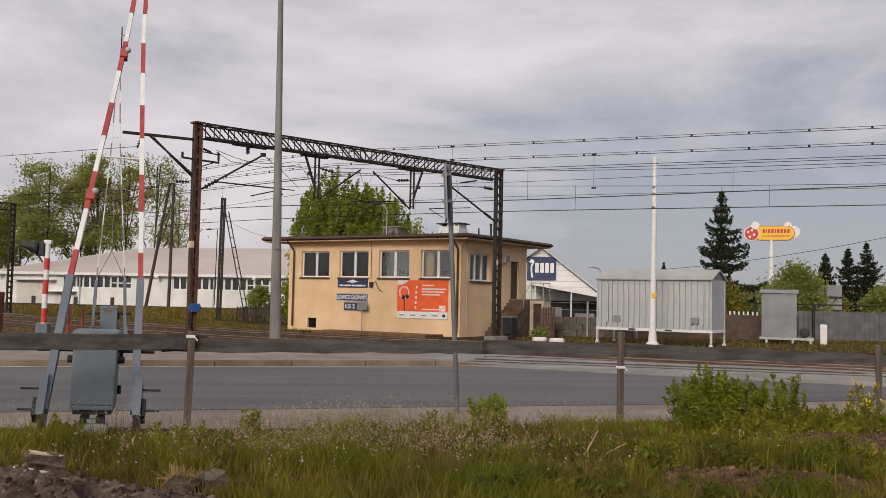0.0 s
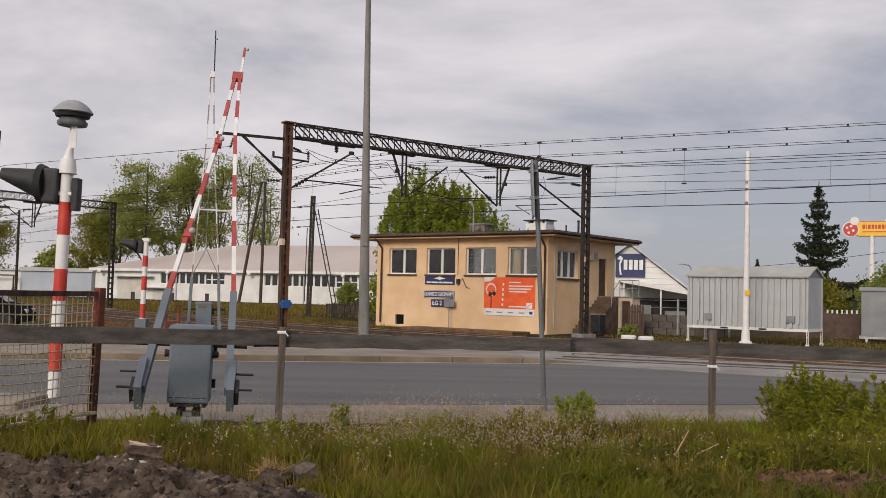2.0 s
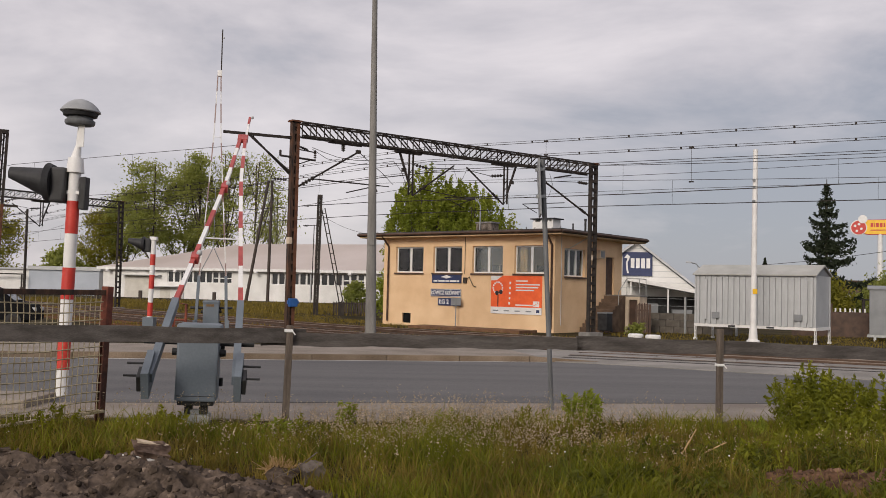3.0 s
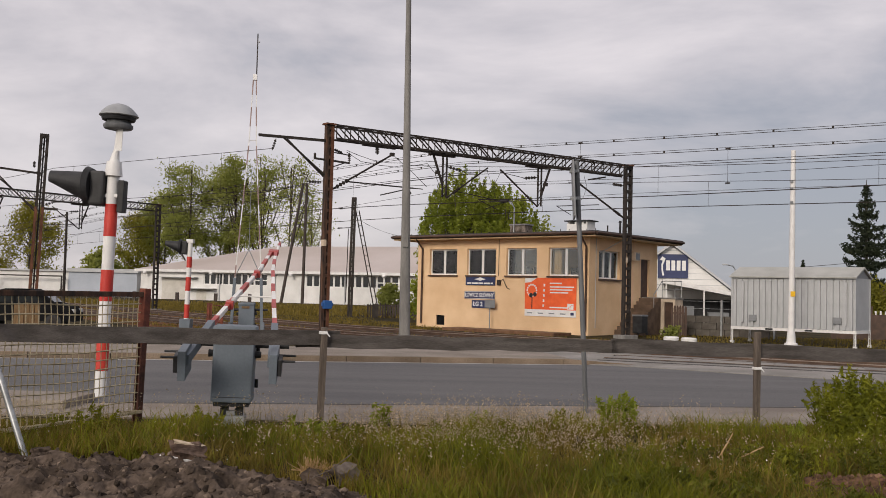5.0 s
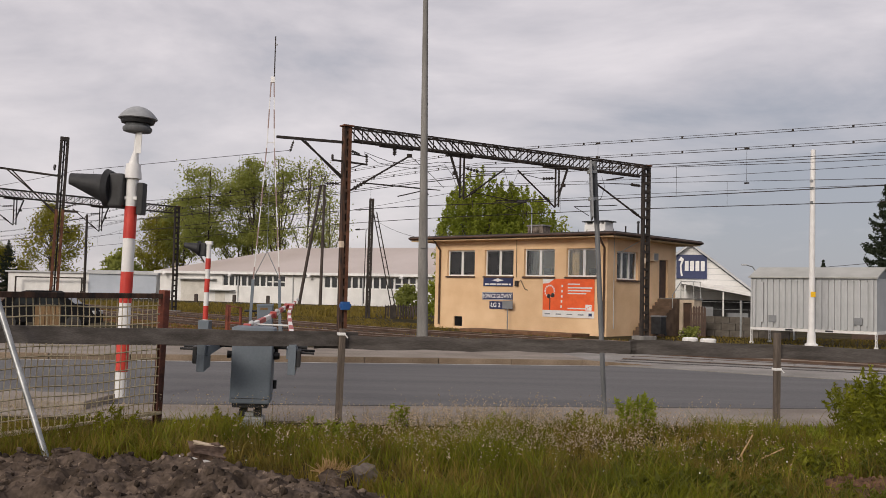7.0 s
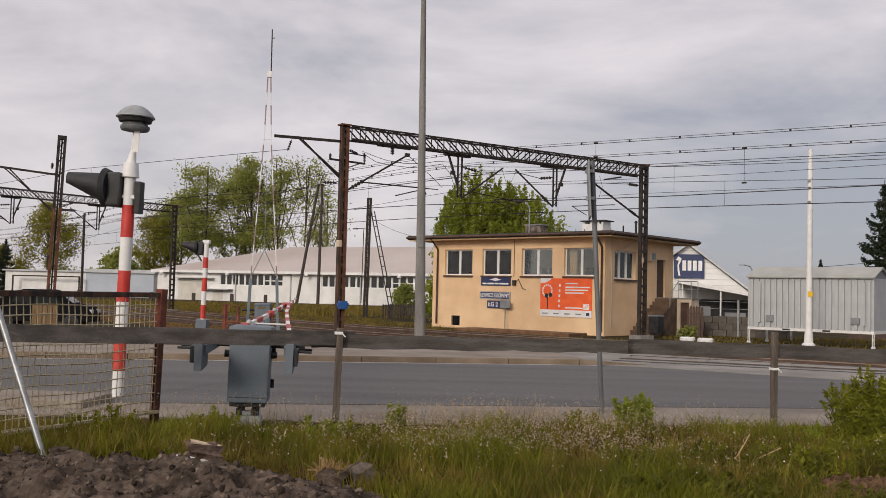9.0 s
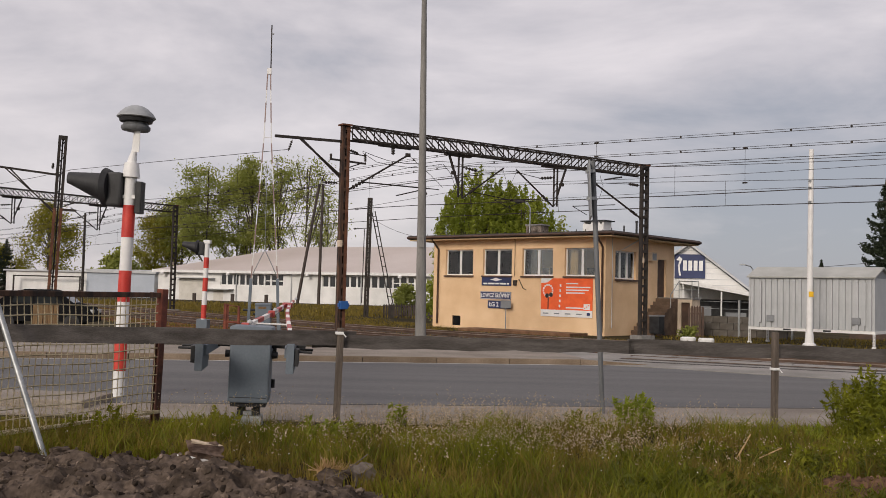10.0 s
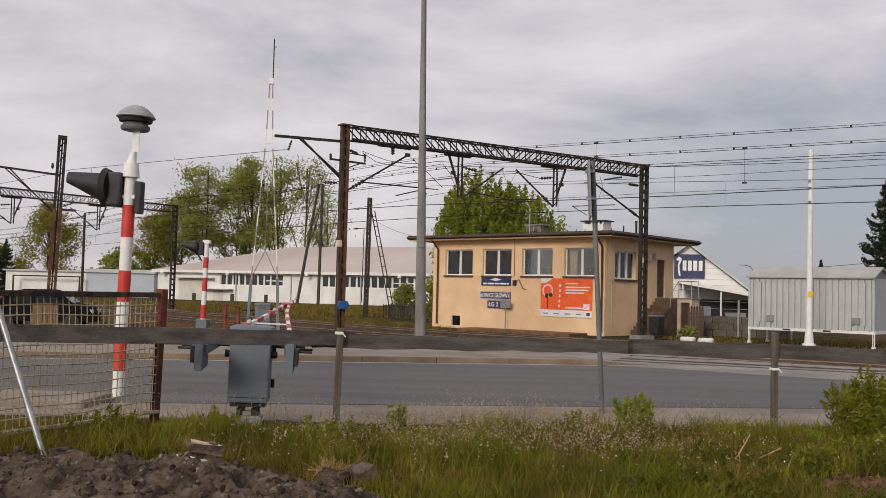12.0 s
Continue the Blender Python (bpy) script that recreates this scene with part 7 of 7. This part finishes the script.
def build_weed(x, y, h, r, stems, seed, label, material=WEED, flowers=None, leaf=0.05):
    rs = np.random.RandomState(seed)
    t = thing("weed_plant", pose(x, y, ground_height(x, y)), label, "weed", "verge weeds")
    g = Geo()
    pts, sz, fl = [], [], []
    for i in range(stems):
        a, q = rs.uniform(0, 6.28), math.sqrt(rs.uniform(0, 1))
        foot = Vector((q * r * 0.7 * math.cos(a), q * r * 0.7 * math.sin(a), -0.03))
        hh = h * rs.uniform(0.55, 1.0) * (1 - 0.3 * q)
        tip = foot + Vector((0.28 * hh * rs.normal() * 0.6 + q * r * 0.3 * math.cos(a), 0.28 * hh * rs.normal() * 0.6 + q * r * 0.3 * math.sin(a), hh))
        g.rod(foot, tip, 0.007, 0.003, 5, False)
        n = int(46 * hh / 0.7) + 10
        u = rs.uniform(0.15, 1.0, n)
        c = np.array(foot)[None] + (np.array(tip) - np.array(foot))[None] * u[:, None]
        c += rs.normal(size=(n, 3)) * np.array([0.05, 0.05, 0.03]) * (1.25 - u[:, None])
        pts.append(c)
        sz.append(leaf * rs.uniform(0.5, 1.2, n))
        fl.append(np.array(tip)[None] + rs.normal(size=(9, 3)) * 0.03)
    tagged(part("stem", g, WEED, t), kind="stuff")
    quads("leaves", np.concatenate(pts), np.concatenate(sz), material, seed, t, aspect=3.2)
    if flowers:
        f = np.concatenate(fl)
        o = quads("flower_heads", f, np.full(len(f), 0.03), flowers, seed, t, aspect=1.0)
        tagged(o, "yellow flower heads")
    return t


build_verge()
for i, (x, y, h, r, n) in enumerate(((6.15, 13.55, 1.14, 0.6, 110), (6.7, 13.35, 0.92, 0.45, 56), (5.75, 12.9, 0.7, 0.5, 40), (6.3, 12.4, 0.55, 0.7, 44), (7.45, 13.7, 1.12, 0.26, 18), (7.9, 13.3, 0.55, 0.5, 34),
                                      (7.2, 12.6, 0.5, 0.7, 36), (8.3, 13.7, 0.5, 0.5, 30), (9.4, 13.9, 0.45, 0.7, 30), (5.2, 11.4, 0.45, 0.6, 30), (6.4, 10.6, 0.42, 0.6, 28), (4.2, 10.7, 0.36, 0.5, 24), (6.9, 9.9, 0.36, 0.5, 24), (6.3, 9.2, 0.32, 0.5, 22), (8.6, 12.6, 0.42, 0.5, 26), (9.3, 13.2, 0.4, 0.5, 24))):
    build_weed(x, y, h, r, n, 70 + i, "tall bushy green weed on the verge" if h > 0.6 else "low spreading green weed on the verge", leaf=0.036)
build_weed(8.75, 13.75, 0.85, 0.36, 16, 90, "wild weed with yellow flower heads", flowers=FLOWER, leaf=0.03)
build_weed(2.76, 13.7, 0.68, 0.3, 40, 91, "clump of upright green weeds by the fence", LEAFBRIGHT, leaf=0.045)
build_weed(2.0, 13.7, 0.4, 0.35, 16, 92, "low clump of green weeds", leaf=0.035)
build_weed(-0.58, 13.7, 0.42, 0.16, 10, 93, "small upright green weed by the fence post", LEAFBRIGHT, leaf=0.045)
build_weed(-3.1, 13.3, 0.3, 0.5, 18, 94, "low green weeds at the foot of the mesh fence", leaf=0.035)
build_weed(-4.3, 12.3, 0.4, 0.6, 24, 95, "low green weeds at the foot of the mesh fence", leaf=0.035)
rw = random.Random(21)
for i in range(16):
    x, y = rw.uniform(-2.6, 5.2), rw.uniform(10.9, 13.3)
    build_weed(x, y, rw.uniform(0.2, 0.4), rw.uniform(0.12, 0.3), rw.randint(6, 14), 120 + i, "low leafy green weed among the long grass", WEED if i % 3 else LEAFBRIGHT, leaf=rw.uniform(0.03, 0.05))
rw = random.Random(33)
for i in range(58):
    y = rw.uniform(7.3, 11.4)
    x = y * rw.uniform(0.2, 0.64)
    if bank_right(x, y) < 0.05:
        build_weed(x, y, rw.uniform(0.18, 0.4), rw.uniform(0.2, 0.42), rw.randint(12, 24), 160 + i, "low dark leafy weed clump on the verge", DARKWEED, leaf=rw.uniform(0.028, 0.045))
SLAB = chunk("concrete_lump", -2.28, 9.36, 0.27, (0.31, 0.24, 0.13), 3, BROKEN, "broken slab of brown concrete with pale painted edges", 20, 18, 12)
for nm, z, y, sc, mt in (("top_skin", 0.058, 0.095, (0.27, 0.04, 0.03), STUCCO), ("painted_edge", -0.02, -0.112, (0.27, 0.02, 0.055), WHITE)):
    bm = bmesh.new()
    bmesh.ops.create_cube(bm, size=1)
    bmesh.ops.subdivide_edges(bm, edges=list(bm.edges), cuts=4, use_grid_fill=True)
    for v in bm.verts:
        k = 1 + 0.35 * noise.noise(v.co * 3.1 + Vector((z * 50, 0, 0)))
        v.co = Vector((v.co.x * sc[0] * k, v.co.y * sc[1] * k + y, v.co.z * sc[2] * k + z + 0.02 * noise.noise(v.co * 2.2)))
    me = bpy.data.meshes.new(nm)
    bm.to_mesh(me)
    bm.free()
    me.materials.append(mt)
    new(nm, me).parent = SLAB
chunk("concrete_lump", -0.72, 9.35, 0.08, (0.20, 0.18, 0.22), 4, RUBBLE, "angular broken concrete lump at the end of the bank", 35, 8, -18)
chunk("concrete_lump", -1.0, 9.3, 0.06, (0.28, 0.2, 0.16), 6, EARTH, "clod of dark earth beside the grass", -20, 10, 10)
chunk("concrete_lump", -3.85, 9.75, 0.2, (0.16, 0.12, 0.07), 7, EARTH, "small earthy stone on the dirt bank", 40)
g = Geo().line([(-1.05, 9.05, 0.12), (-0.85, 9.15, 0.2), (-0.68, 9.25, 0.33)], 0.005, 6)
single("bent_twig", g, POSTWOOD, "thin bent dry twig among the rubble", "twig")
g = Geo()
rr = random.Random(3)
for i in range(150):
    a = rr.gauss(0, 0.55)
    x = -1.07 + rr.uniform(-.09, .09)
    g.line([(x, 9.42, 0.02), (x + 0.04 * a, 9.4, 0.13), (x + 0.13 * a + 0.02 * rr.gauss(0, 1), 9.36 + rr.uniform(-.05, .05), rr.uniform(0.1, 0.3) - 0.05 * abs(a))], 0.0026, 4)
single("straw_tuft", g, STRAW, "dry straw-coloured grass tuft", "grass tuft")
g = Geo()
for p in ([(3.35, 10.6, 0.02), (3.33, 10.6, 0.2), (3.45, 10.6, 0.42)], [(3.4, 10.6, 0.02), (3.55, 10.6, 0.16), (3.8, 10.6, 0.28)], [(3.36, 10.6, 0.02), (3.3, 10.6, 0.16), (3.38, 10.6, 0.3)]):
    g.line(p, 0.008, 5)
single("dry_stalk", g, STRAW, "bent dry yellow stalk in the grass", "dry stalk")


# ---- movement ----
def motions():
    swing = ((0.0, 55.8), (0.5, 51.4), (1.0, 46.6), (1.5, 41.9), (2.0, 37.0), (2.5, 32.3), (2.7, 30.3), (3.5, 23.2), (4.3, 16.8), (4.5, 15.2), (5.0, 10.6), (5.5, 7.1), (6.0, 4.0), (6.5, 2.8), (7.0, 2.7), (12.0, 2.7))
    walk(NEAR_ARM, [(t, pose(0, 0, 1.12, a)) for t, a in swing])
    sway = ((0.0, 84.2), (1.5, 83.6), (2.5, 83.8), (5.5, 83.8), (7.0, 83.6), (8.0, 84.6), (9.0, 87.2), (9.5, 89.0), (10.0, 90.2), (10.5, 90.8), (11.0, 89.4), (11.5, 86.8), (12.0, 81.8))
    walk(FAR_ARM, [(t, pose(0, 0, 1.12, a)) for t, a in sway])


motions()
